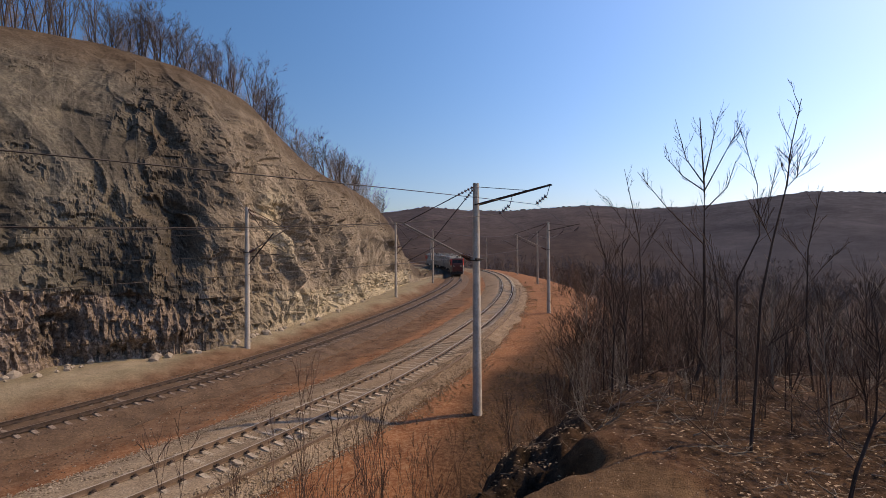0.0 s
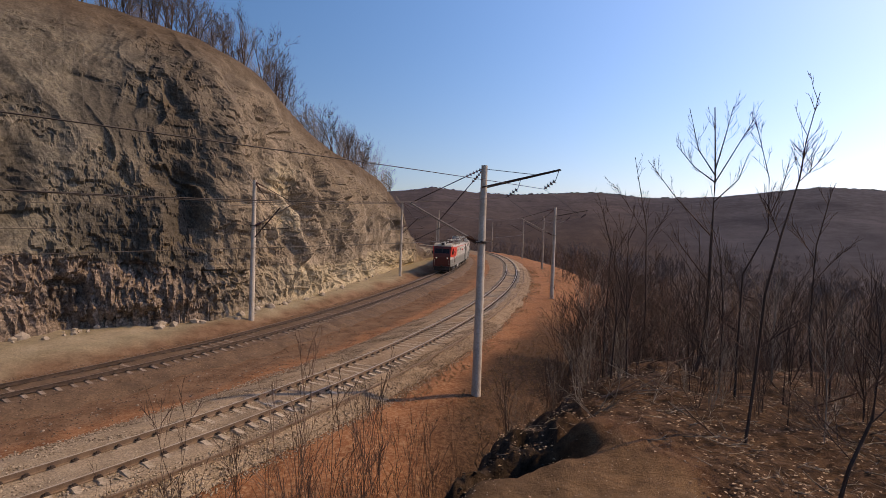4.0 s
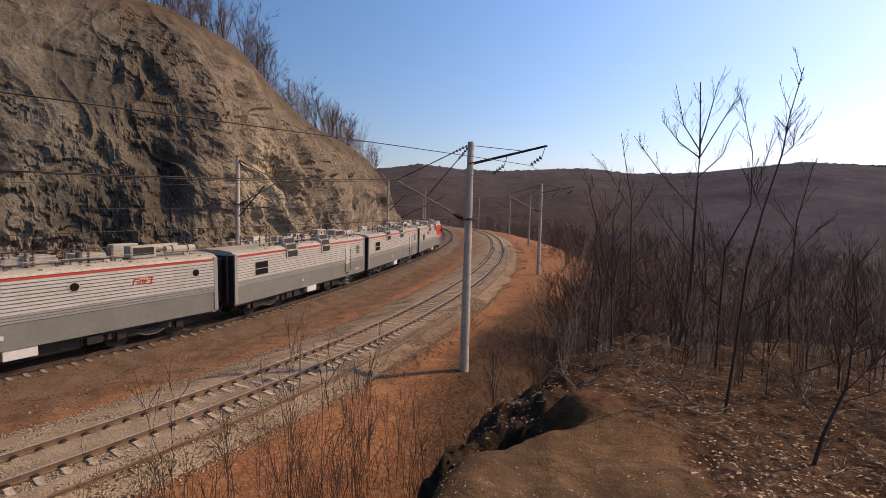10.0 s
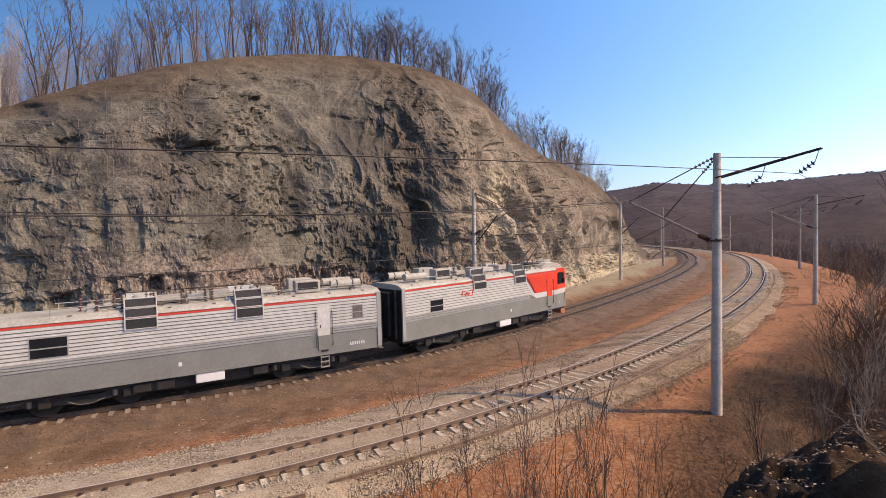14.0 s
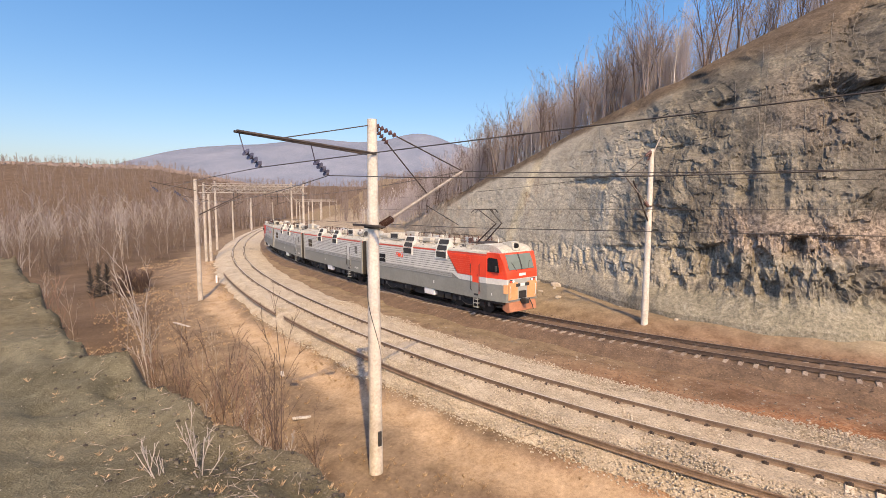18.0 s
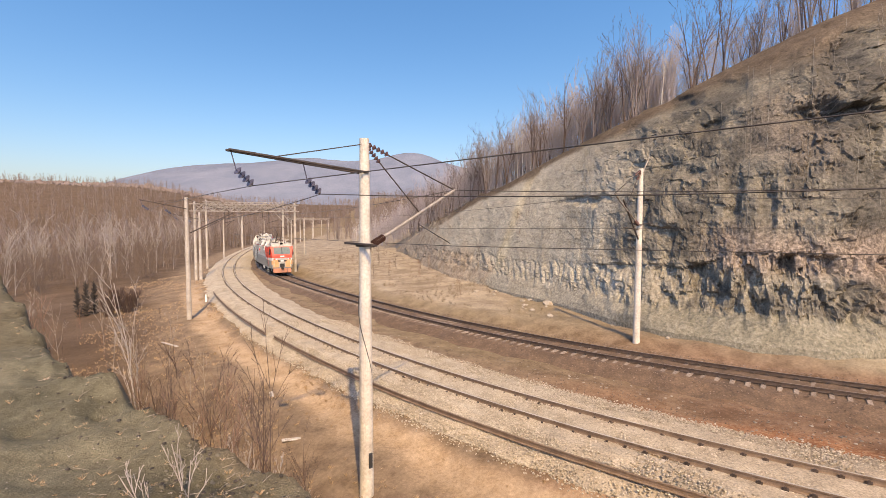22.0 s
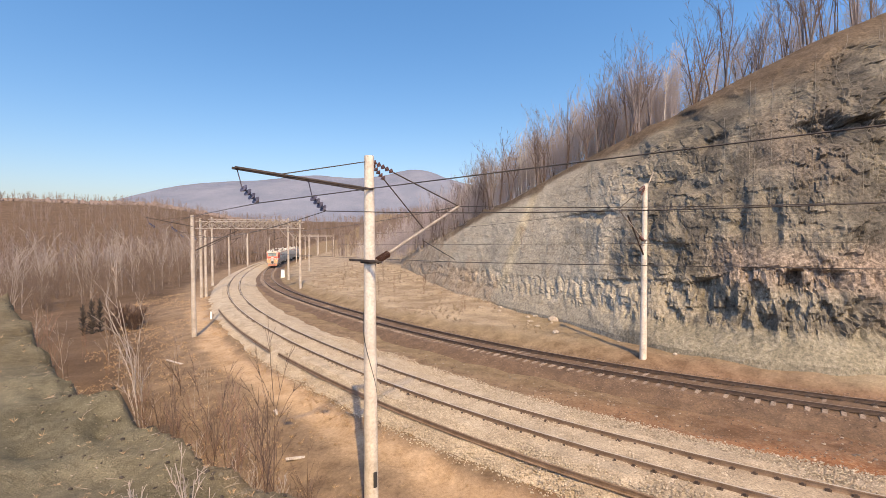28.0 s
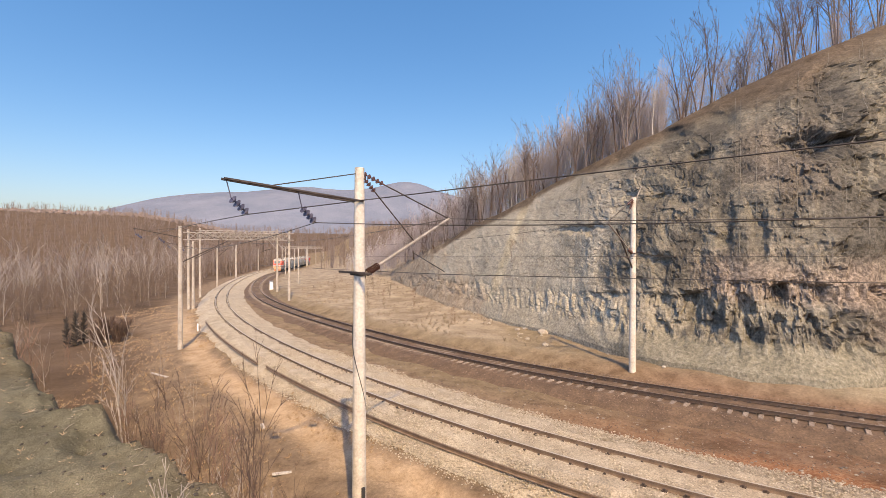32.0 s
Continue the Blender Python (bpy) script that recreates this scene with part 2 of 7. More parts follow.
    p.inputs["Roughness"].default_value = 0.92
    p.inputs["Specular IOR Level"].default_value = 0.15
    bump(t, mix(t, 0.4, mix(t, 0.5, mid, noise_of(t, v, 2.0, 6, 0.7)), fine), 1.0, 0.22, p)
    return m


def along_line(t, paler, browner):
    """Blend of two tones by the place along the line: browner in the bend's far half, paler in the open."""
    c = t.nodes.new("ShaderNodeTexCoord")
    x = t.nodes.new("ShaderNodeSeparateXYZ")
    t.links.new(c.outputs["Object"], x.inputs[0])
    m = t.nodes.new("ShaderNodeMapRange")
    m.inputs["From Min"].default_value, m.inputs["From Max"].default_value = 0.0, 26.0
    t.links.new(x.outputs["Y"], m.inputs["Value"])
    return mix(t, m.outputs["Result"], paler, browner)


def ballast_material(name, paler, browner):
    m, t, p = node_material(name)
    v = coords(t)
    big, small = noise_of(t, v, 1.2, 6, 0.65), noise_of(t, v, 16, 4, 0.6)
    two = [along_line(t, f, s) for f, s in zip(paler, browner)]
    c = mix(t, ramp(t, big, [(0.35, (0, 0, 0)), (0.65, (1, 1, 1))]), two[0], two[1])
    c = mix(t, 0.55, c, ramp(t, small, [(0.3, (0.12, 0.12, 0.12)), (0.7, (0.88, 0.88, 0.88))]), "OVERLAY")
    t.links.new(c, p.inputs["Base Color"])
    p.inputs["Roughness"].default_value = 0.95
    bump(t, small, 0.9, 0.03, p)
    return m


def stone_material(name, a, b, c3, scale=1.0, browner=None):
    """Loose stones: every island its own tone."""
    m, t, p = node_material(name)
    g = t.nodes.new("ShaderNodeNewGeometry")
    c = ramp(t, g.outputs["Random Per Island"], [(0.0, a), (0.5, b), (1.0, c3)])
    if browner:
        c = along_line(t, c, ramp(t, g.outputs["Random Per Island"], list(zip((0.0, 0.5, 1.0), browner))))
    n = noise_of(t, coords(t), 14 * scale, 4, 0.6)
    c = mix(t, 0.3, c, ramp(t, n, [(0.3, (0.15, 0.15, 0.15)), (0.7, (0.85, 0.85, 0.85))]), "OVERLAY")
    t.links.new(c, p.inputs["Base Color"])
    p.inputs["Roughness"].default_value = 0.9
    bump(t, n, 0.4, 0.02, p)
    return m


def sleeper_material(name, a, b):
    m, t, p = node_material(name)
    o = t.nodes.new("ShaderNodeObjectInfo")
    c = ramp(t, o.outputs["Random"], [(0.0, a), (1.0, b)])
    n = noise_of(t, coords(t), 9, 6, 0.7)
    c = mix(t, 0.75, c, ramp(t, n, [(0.3, (0.15, 0.14, 0.12)), (0.7, (0.85, 0.85, 0.85))]), "OVERLAY")
    t.links.new(c, p.inputs["Base Color"])
    p.inputs["Roughness"].default_value = 0.9
    bump(t, n, 0.3, 0.02, p)
    return m


def bark_material(name, a, b):
    m, t, p = node_material(name)
    n = noise_of(t, coords(t, (1, 1, 0.35)), 9, 5, 0.7)
    c = mix(t, ramp(t, n, [(0.35, (0, 0, 0)), (0.6, (1, 1, 1))]), a, b)
    t.links.new(c, p.inputs["Base Color"])
    p.inputs["Roughness"].default_value = 0.85
    bump(t, n, 0.4, 0.02, p)
    return m


MAT_GROUND = ground_material()
MAT_ROCK = rock_material()
MAT_BALLAST = ballast_material("ballast_bed", ((0.28, 0.232, 0.172), (0.42, 0.355, 0.27)), ((0.19, 0.128, 0.080), (0.31, 0.225, 0.150)))
MAT_BALLAST_DARK = plain("ballast_bed_oily", (0.080, 0.050, 0.032), (0.150, 0.095, 0.060), 1.2, 0.95, 0, 0.9, 0.5)
MAT_STONES = stone_material("ballast_stones", (0.25, 0.205, 0.150), (0.38, 0.32, 0.245), (0.52, 0.45, 0.355), 1.0, ((0.16, 0.112, 0.072), (0.28, 0.208, 0.145), (0.48, 0.39, 0.29)))
MAT_STONES_DARK = stone_material("ballast_stones_oily", (0.08, 0.055, 0.04), (0.15, 0.10, 0.07), (0.26, 0.19, 0.14))
MAT_ROCKS = stone_material("broken_rock", (0.14, 0.115, 0.095), (0.24, 0.20, 0.16), (0.36, 0.31, 0.25), 0.3)
MAT_SLEEPER = sleeper_material("concrete_sleeper", (0.35, 0.295, 0.228), (0.48, 0.41, 0.325))
MAT_SLEEPER_DARK = sleeper_material("stained_sleeper", (0.17, 0.13, 0.105), (0.27, 0.215, 0.175))
MAT_RAIL = plain("rail_rust", (0.17, 0.115, 0.080), (0.25, 0.178, 0.128), 3, 0.75, 0.3, 0.2)
MAT_RAIL_OILY = plain("oily_rail", (0.060, 0.040, 0.030), (0.105, 0.072, 0.054), 3, 0.7, 0.3, 0.2)
MAT_RAILTOP_DULL = plain("dull_rail_head", (0.17, 0.135, 0.11), (0.26, 0.21, 0.175), 2, 0.45, 0.5, 0.05)
MAT_RAILTOP = plain("rail_head", (0.42, 0.37, 0.32), (0.55, 0.50, 0.44), 2, 0.42, 0.45, 0.05)
MAT_CONCRETE = plain("pole_concrete", (0.38, 0.335, 0.28), (0.52, 0.465, 0.395), 1.5, 0.88, 0, 0.25)
MAT_CONCRETE_OLD = plain("old_pole_concrete", (0.27, 0.232, 0.192), (0.39, 0.342, 0.29), 1.5, 0.88, 0, 0.25)
MAT_STEEL = plain("rusty_steel", (0.034, 0.027, 0.024), (0.070, 0.050, 0.040), 4, 0.7, 0.3, 0.2)
MAT_GALV = plain("weathered_steel", (0.22, 0.185, 0.155), (0.35, 0.305, 0.26), 4, 0.55, 0.5, 0.1)
MAT_NET = plain("dull_net_steel", (0.13, 0.12, 0.10), (0.20, 0.18, 0.15), 4, 0.7, 0.2, 0.1)
MAT_WIRE = plain("wire_metal", (0.045, 0.04, 0.038), (0.075, 0.065, 0.06), 2, 0.55, 0.5, 0)
MAT_INSUL = plain("insulator_glaze", (0.075, 0.035, 0.028), (0.12, 0.06, 0.045), 6, 0.25, 0, 0)
MAT_INSUL_GREY = plain("insulator_glass", (0.045, 0.040, 0.060), (0.10, 0.092, 0.120), 6, 0.12, 0, 0)
MAT_WHITE = plain("white_paint", (0.70, 0.68, 0.64), (0.80, 0.78, 0.74), 3, 0.6)
MAT_BARK = bark_material("grey_bark", (0.080, 0.063, 0.060), (0.155, 0.125, 0.120))
MAT_BARK_DARK = bark_material("dark_bark", (0.042, 0.025, 0.019), (0.095, 0.058, 0.043))
MAT_BARK_PALE = bark_material("birch_bark", (0.26, 0.225, 0.195), (0.52, 0.475, 0.43))
MAT_BARK_RED = bark_material("reddish_twigs", (0.105, 0.060, 0.042), (0.20, 0.118, 0.080))
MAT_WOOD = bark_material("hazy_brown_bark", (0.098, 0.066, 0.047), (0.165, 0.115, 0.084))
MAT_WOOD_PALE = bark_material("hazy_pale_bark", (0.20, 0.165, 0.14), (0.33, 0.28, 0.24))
MAT_TWIG = bark_material("dead_twigs", (0.19, 0.15, 0.115), (0.36, 0.30, 0.24))
# far ridge crowns: bluish haze is in the colour
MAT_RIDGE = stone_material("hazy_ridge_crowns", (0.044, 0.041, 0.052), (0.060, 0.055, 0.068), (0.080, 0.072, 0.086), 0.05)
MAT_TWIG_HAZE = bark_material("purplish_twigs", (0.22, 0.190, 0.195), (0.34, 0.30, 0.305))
# farthest plain woods: bark paled, with distance haze in the colour
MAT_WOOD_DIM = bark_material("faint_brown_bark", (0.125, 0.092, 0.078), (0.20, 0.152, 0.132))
# hillside woods: the bark carries the hills' painted blue haze
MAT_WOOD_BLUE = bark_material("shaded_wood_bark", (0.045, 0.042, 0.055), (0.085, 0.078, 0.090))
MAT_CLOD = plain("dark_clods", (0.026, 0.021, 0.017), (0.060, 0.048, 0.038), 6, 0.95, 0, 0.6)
MAT_CLOD_GREY = plain("grey_clods", (0.075, 0.064, 0.046), (0.14, 0.12, 0.085), 6, 0.95, 0, 0.6)
MAT_GRASS = stone_material("dry_grass", (0.26, 0.155, 0.085), (0.36, 0.24, 0.14), (0.48, 0.36, 0.23), 2)
MAT_GRASS_DIM = stone_material("dull_grass", (0.17, 0.125, 0.085), (0.25, 0.195, 0.14), (0.36, 0.29, 0.21), 2)
MAT_LEAF = stone_material("leaf_litter", (0.06, 0.034, 0.021), (0.15, 0.092, 0.056), (0.56, 0.42, 0.29), 2)


# ---------------------------------------------------------------- mesh helpers
def mesh_object(name, verts, faces, material, parent=None, label="", smooth=False):
    me = bpy.data.meshes.new(name)
    me.from_pydata([tuple(map(float, v)) for v in verts] if not isinstance(verts, list) else verts, [], faces)
    for m in material if isinstance(material, (list, tuple)) else [material]:
        me.materials.append(m)
    if smooth:
        me.polygons.foreach_set("use_smooth", [True] * len(me.polygons))
    me.update()
    ob = new(name, me)
    if parent:
        ob.parent = parent
    return tagged(ob, label)


def part(name, bm, material, parent, label="", smooth=False):
    me = bpy.data.meshes.new(name)
    bm.normal_update()
    bm.to_mesh(me)
    bm.free()
    for m in material if isinstance(material, (list, tuple)) else [material]:
        me.materials.append(m)
    if smooth:
        me.polygons.foreach_set("use_smooth", [True] * len(me.polygons))
    ob = new(name, me)
    if parent:
        ob.parent = parent
    return tagged(ob, label)


def add_box(bm, cx, cy, cz, sx, sy, sz, bevel=0.0, turn=None):
    made = bmesh.ops.create_cube(bm, size=1.0)["verts"]
    m = Matrix.Translation((cx, cy, cz)) @ (turn or Matrix.Identity(4)) @ Matrix.Diagonal((sx, sy, sz, 1))
    bmesh.ops.transform(bm, matrix=m, verts=made)
    if bevel:
        edges = list({e for v in made for e in v.link_edges})
        bmesh.ops.bevel(bm, geom=edges, offset=bevel, segments=2, affect="EDGES", profile=0.5)


def box(cx, cy, cz, sx, sy, sz, bevel=0.0, turn=None):
    bm = bmesh.new()
    add_box(bm, cx, cy, cz, sx, sy, sz, bevel, turn)
    return bm


def add_rod(bm, a, b, r0, r1=None, sides=8, caps=True):
    """A tapered round bar from a to b."""
    a, b = Vector(a), Vector(b)
    r1 = r0 if r1 is None else r1
    d = b - a
    made = bmesh.ops.create_cone(bm, cap_ends=caps, segments=sides, radius1=r0, radius2=r1, depth=d.length)["verts"]
    m = Matrix.Translation((a + b) / 2) @ d.to_track_quat("Z", "Y").to_matrix().to_4x4()
    bmesh.ops.transform(bm, matrix=m, verts=made)


def rod(a, b, r0, r1=None, sides=8):
    bm = bmesh.new()
    add_rod(bm, a, b, r0, r1, sides)
    return bm


def add_tube(bm, points, radius, sides=5):
    """One bent bar through the points."""
    rings = []
    pts = [Vector(p) for p in points]
    for i, p in enumerate(pts):
        d = (pts[min(i + 1, len(pts) - 1)] - pts[max(i - 1, 0)]).normalized()
        q = d.to_track_quat("Z", "Y")
        rings.append([bm.verts.new(p + q @ Vector((radius * math.cos(2 * math.pi * k / sides), radius * math.sin(2 * math.pi * k / sides), 0))) for k in range(sides)])
    for a, b in zip(rings, rings[1:]):
        for k in range(sides):
            bm.faces.new((a[k], a[(k + 1) % sides], b[(k + 1) % sides], b[k]))
    bm.faces.new(rings[0][::-1])
    bm.faces.new(rings[-1])


def tube(points, radius, sides=5):
    bm = bmesh.new()
    add_tube(bm, points, radius, sides)
    return bm


def sagging(a, b, sag, n=14):
    a, b = Vector(a), Vector(b)
    return [a.lerp(b, i / n) - Vector((0, 0, sag * 4 * (i / n) * (1 - i / n))) for i in range(n + 1)]


def empty(name, m, label="", category="", group="", kind=""):
    ob = new(name)
    ob.matrix_world = m
    ob.empty_display_size = 0.3
    return tagged(ob, label, category, group, kind)


def hash_noise(x, y, seed=0):
    """Smooth value noise in -1..1 on arrays."""
    xi, yi = np.floor(x).astype(np.int64), np.floor(y).astype(np.int64)
    fx, fy = x - xi, y - yi
    fx, fy = fx * fx * (3 - 2 * fx), fy * fy * (3 - 2 * fy)

    def h(a, b):
        n = (a * 374761393 + b * 668265263 + seed * 974711) & 0x7FFFFFFF
        n = ((n ^ (n >> 13)) * 1274126177) & 0x7FFFFFFF
        return ((n ^ (n >> 16)) & 0xFFFF) / 32767.5 - 1
    return (h(xi, yi) * (1 - fx) + h(xi + 1, yi) * fx) * (1 - fy) + (h(xi, yi + 1) * (1 - fx) + h(xi + 1, yi + 1) * fx) * fy


def fractal(x, y, octaves=4, seed=0):
    total, amp = 0, 1.0
    for k in range(octaves):
        total = total + amp * hash_noise(x * 2 ** k + 17.3 * k, y * 2 ** k + 9.1 * k, seed + k)
        amp *= 0.5
    return total


def smooth(a, b, x):
    u = np.clip((x - a) / (b - a), 0, 1)
    return u * u * (3 - 2 * u)


# ---------------------------------------------------------------- plan
def grade(x, y):
    """Level of the near rails: the line climbs through the cutting at about two in a hundred."""
    return 0.012 * 260 * np.tanh(x / 260) + 0.0185 * 260 * np.tanh(y / 260) + 0.1475


def spline(pts, step=0.25, soften=24.0):
    p = np.array(pts, float)
    p = np.vstack([2 * p[0] - p[1], p, 2 * p[-1] - p[-2]])
    out = []
    for i in range(1, len(p) - 2):
        a, b, c, d = p[i - 1:i + 3]
        l0, l1, l2 = np.linalg.norm(b - a), np.linalg.norm(c - b), np.linalg.norm(d - c)
        m1 = ((b - a) / l0 * l1 + (c - b) / l1 * l0) / (l0 + l1) * l1
        m2 = ((c - b) / l1 * l2 + (d - c) / l2 * l1) / (l1 + l2) * l1
        u = np.linspace(0, 1, max(2, int(l1 / step)), endpoint=False)[:, None]
        out.append((2 * u**3 - 3 * u**2 + 1) * b + (u**3 - 2 * u**2 + u) * m1 + (-2 * u**3 + 3 * u**2) * c + (u**3 - u**2) * m2)
    q = np.vstack(out + [p[-2:-1]])
    for k in range(2):
        s = np.r_[0, np.cumsum(np.linalg.norm(np.diff(q, axis=0), axis=1))]
        S = np.arange(0, s[-1], step)
        q = np.c_[np.interp(S, s, q[:, 0]), np.interp(S, s, q[:, 1])]
        if k == 0:
            w = int(soften / step)
            h = np.hanning(2 * w + 1)
            h /= h.sum()
            q = np.vstack([2 * q[0] - q[w:0:-1], q, 2 * q[-1] - q[-2:-w - 2:-1]])
            q = np.c_[np.convolve(q[:, 0], h, "valid"), np.convolve(q[:, 1], h, "valid")]
    return q


STEP = 0.25
NEAR = spline([(-330, -112), (-275, -103), (-212, -92), (-165, -79), (-120, -62.5), (-84, -46.2), (-62.3, -34.3), (-37.6, -17), (-24.1, -5), (-16.3, 3.7),
               (-11.6, 11.3), (-7.5, 22.5), (-3.5, 42), (-1.1, 87), (-7, 136), (-27, 185), (-62, 235), (-110, 275)])
FAR_LIFT = -0.22
FAR = spline([(0.958 * x, 0.958 * y) for x, y in (
    (-330, -103), (-275, -97), (-214, -87), (-165, -74), (-118, -56.2), (-95, -45.5), (-73.6, -32.9), (-52.5, -17), (-37.2, -3.5), (-29.6, 4.7), (-23.2, 14.6),
    (-19, 23.5), (-16.6, 33), (-14, 51), (-12, 80), (-12.6, 113), (-19, 153), (-33, 194), (-62, 245), (-105, 290))])


def heading(curve):
    d = np.gradient(curve, axis=0)
    return d / np.linalg.norm(d, axis=1)[:, None]


NEAR_DIR, FAR_DIR = heading(NEAR), heading(FAR)


def lateral(x, y, curve, direction, every=8):
    """Distance across a track's centre line, positive on the outer side of the bend, and the place along it."""
    c, d = curve[::every], direction[::every]
    side, along = np.empty(x.shape), np.empty(x.shape, int)
    for i in range(0, len(x), 20000):
        dx, dy = x[i:i + 20000, None] - c[None, :, 0], y[i:i + 20000, None] - c[None, :, 1]
        k = np.argmin(dx * dx + dy * dy, axis=1)
        r = np.arange(len(k))
        side[i:i + 20000] = np.hypot(dx[r, k], dy[r, k]) * np.sign(dx[r, k] * d[k, 1] - dy[r, k] * d[k, 0])
        along[i:i + 20000] = k * every
    return side, along


TERRACE = ((-180, 60), (-90, 40), (-60, 26), (-35, 12), (-20, 9), (-8, 6.2), (0, 5.3), (5, 4.6), (9, 3.9), (11.5, 3.0), (15, 2.0), (60, 1.6), (104, 1.9), (111, 3.0), (118.6, 3.5), (123.8, 4.25), (127.4, 5.0), (130.7, 5.9), (133.6, 7.5), (135.4, 10.5), (137, 16), (139, 24), (142, 30), (146, 36), (180, 60))
BARE = ((-180, 60), (-140, 9), (-60, 2.8), (-38, 2.6), (-24, 2.8), (-21.5, 3.6), (-19, 4.2), (-13, 4.7), (-8, 4.9), (0, 4.8), (20, 6), (104, 6), (180, 60))
SKYLINE_NEAR = ((-180, 3), (-60, 4.0), (-33, 4.2), (-28, 4.7), (-20, 4.0), (-13, 4.0), (-8, 4.6), (0.6, 4.2), (5, 4.3), (10, 4.9), (15, 4.2), (30, 3.5), (70, 2.5), (100, 1.2), (118, 1.5), (122, 2.3), (126, 3.0), (134, 3.15), (140, 3.1), (180, 2.5))
SKYLINE_FAR = ((-180, 2), (60, 2), (90, 4.5), (96, 5.6), (99.3, 7.0), (101.8, 6.2), (105.5, 5.6), (110.4, 6.0), (115.6, 5.4), (120.5, 5.1), (128, 3.5), (131, 2.3), (140, 2.0), (180, 2))


def table(pairs, az):
    return np.interp(az, [a for a, b in pairs], [b for a, b in pairs])


GULLY = ((-0.90, 2.50), (-0.80, 3.40), (-0.46, 4.15), (0.30, 4.72))


def gully_line(x, y):
    """Washed-out hollow along the brink: which side of it, and how far from its line."""
    best, outer = np.full(x.shape, 1e9), np.zeros(x.shape)
    for (ax, ay), (bx, by) in zip(GULLY, GULLY[1:]):
        l = math.hypot(bx - ax, by - ay)
        u = np.clip(((x - ax) * (bx - ax) + (y - ay) * (by - ay)) / l ** 2, 0, 1)
        d = np.hypot(x - ax - u * (bx - ax), y - ay - u * (by - ay))
        side = ((y - ay) * (bx - ax) - (x - ax) * (by - ay)) / l
        outer = np.where(d < best, side, outer)
        best = np.minimum(best, d)
    return outer, best


def ground_height(x, y, rough=1.0):
    r, az = np.hypot(x, y), np.degrees(np.arctan2(-x, y))
    n, _ = lateral(x, y, NEAR, NEAR_DIR)
    f, _ = lateral(x, y, FAR, FAR_DIR)
    g = grade(x, y)
    z = g - 0.62 + 0.0 * x
    z = z + (FAR_LIFT - 0.05) * smooth(-3.0, -8.5, n) + 0.62 * smooth(-2.6, -5.2, f)   # the bank between the tracks, the path beyond them
    z = z - 0.35 * smooth(2.6, 5.0, n) * smooth(18, 6, y) - 0.5 * smooth(5, 11, n)
    fall = smooth(7.5, 30, n) * smooth(-1, 18, y + 0.35 * x) * 7 + smooth(10, 60, n) * smooth(14, -20, y) * 3.5
    z = z - fall
    z = z - 8 * smooth(40, 160, n)
    z = z + rough * (0.10 * fractal(x * 0.5, y * 0.5, 3, 3) * smooth(2.4, 4.5, np.abs(n)) + 0.5 * fractal(x * 0.06, y * 0.06, 3, 9) * smooth(8, 30, n))
    z = z + (1.7 + 0.5 * fractal(x * 0.08, y * 0.08, 3, 12)) * smooth(-7, -42, f) * smooth(85, 93, az) * smooth(128, 114, az)
    # the terrace underfoot and its flank
    edge = table(TERRACE, az) * (1 + 0.08 * fractal(x * 0.7, y * 0.7, 3, 4))
    top = 5.42 - (0.055 * np.maximum(r - 2, 0) + 0.02 * np.maximum(r - 8, 0)) * smooth(90, 40, az) * smooth(-172, -110, az) + rough * (0.08 * fractal(x * 0.8, y * 0.8, 4, 5) + 0.022 * fractal(x * 5, y * 5, 2, 6) + 0.05 * fractal(x * 1.7, y * 1.7, 3, 7) * smooth(60, 100, az) * smooth(178, 165, az))
    steep = np.interp(az, (-60, -10, 0, 10, 104, 112, 130, 150), (0.3, 0.30, 0.45, 0.95, 0.95, 1.15, 0.8, 0.3))
    flank = top - np.maximum(r - edge, 0) * steep + rough * smooth(0, 1.5, r - edge) * 0.28 * fractal(x * 0.9, y * 0.9, 4, 21)
    flank = flank + rough * smooth(1.6, 0.0, np.abs(r - edge)) * smooth(100, 112, az) * 0.14 * fractal(x * 1.5, y * 1.5, 4, 22)
    z = np.where(r < 160, np.maximum(z, flank), z)
    outer, gd = gully_line(x, y)
    left = smooth(0.0, 0.35, outer) * smooth(8.5, 6.5, r) * smooth(-12, -4, az) * smooth(26, 19, az)
    z = z + rough * left * (0.13 * fractal(x * 2.4, y * 2.4, 3, 23) + 0.08 * fractal(x * 8, y * 8, 3, 24) - 0.42 * smooth(8, 5, r))
    z = z - 1.15 * np.exp(-(gd / (0.31 + 0.06 * hash_noise(x * 3, y * 3, 8))) ** 3) * (r < 30)
    # distance: wooded hills and the blue range
    h1 = 7 + 800 * np.tan(np.radians(table(SKYLINE_NEAR, az)))
    z = z + (h1 + 14) * smooth(200, 800, r) * (1 + 0.05 * fractal(x * 0.004, y * 0.004, 4, 31))
    h2 = 7 + 2700 * np.tan(np.radians(sum(table(SKYLINE_FAR, az + d) for d in (-2, -1, 0, 1, 2)) / 5))
    z = np.maximum(z, (h2 + 30) * smooth(1300, 2700, r) - 30 + 8 * fractal(x * 0.004, y * 0.004, 4, 33) * smooth(1300, 2700, r))
    z = z - 60 * smooth(2800, 4300, r)
    return z


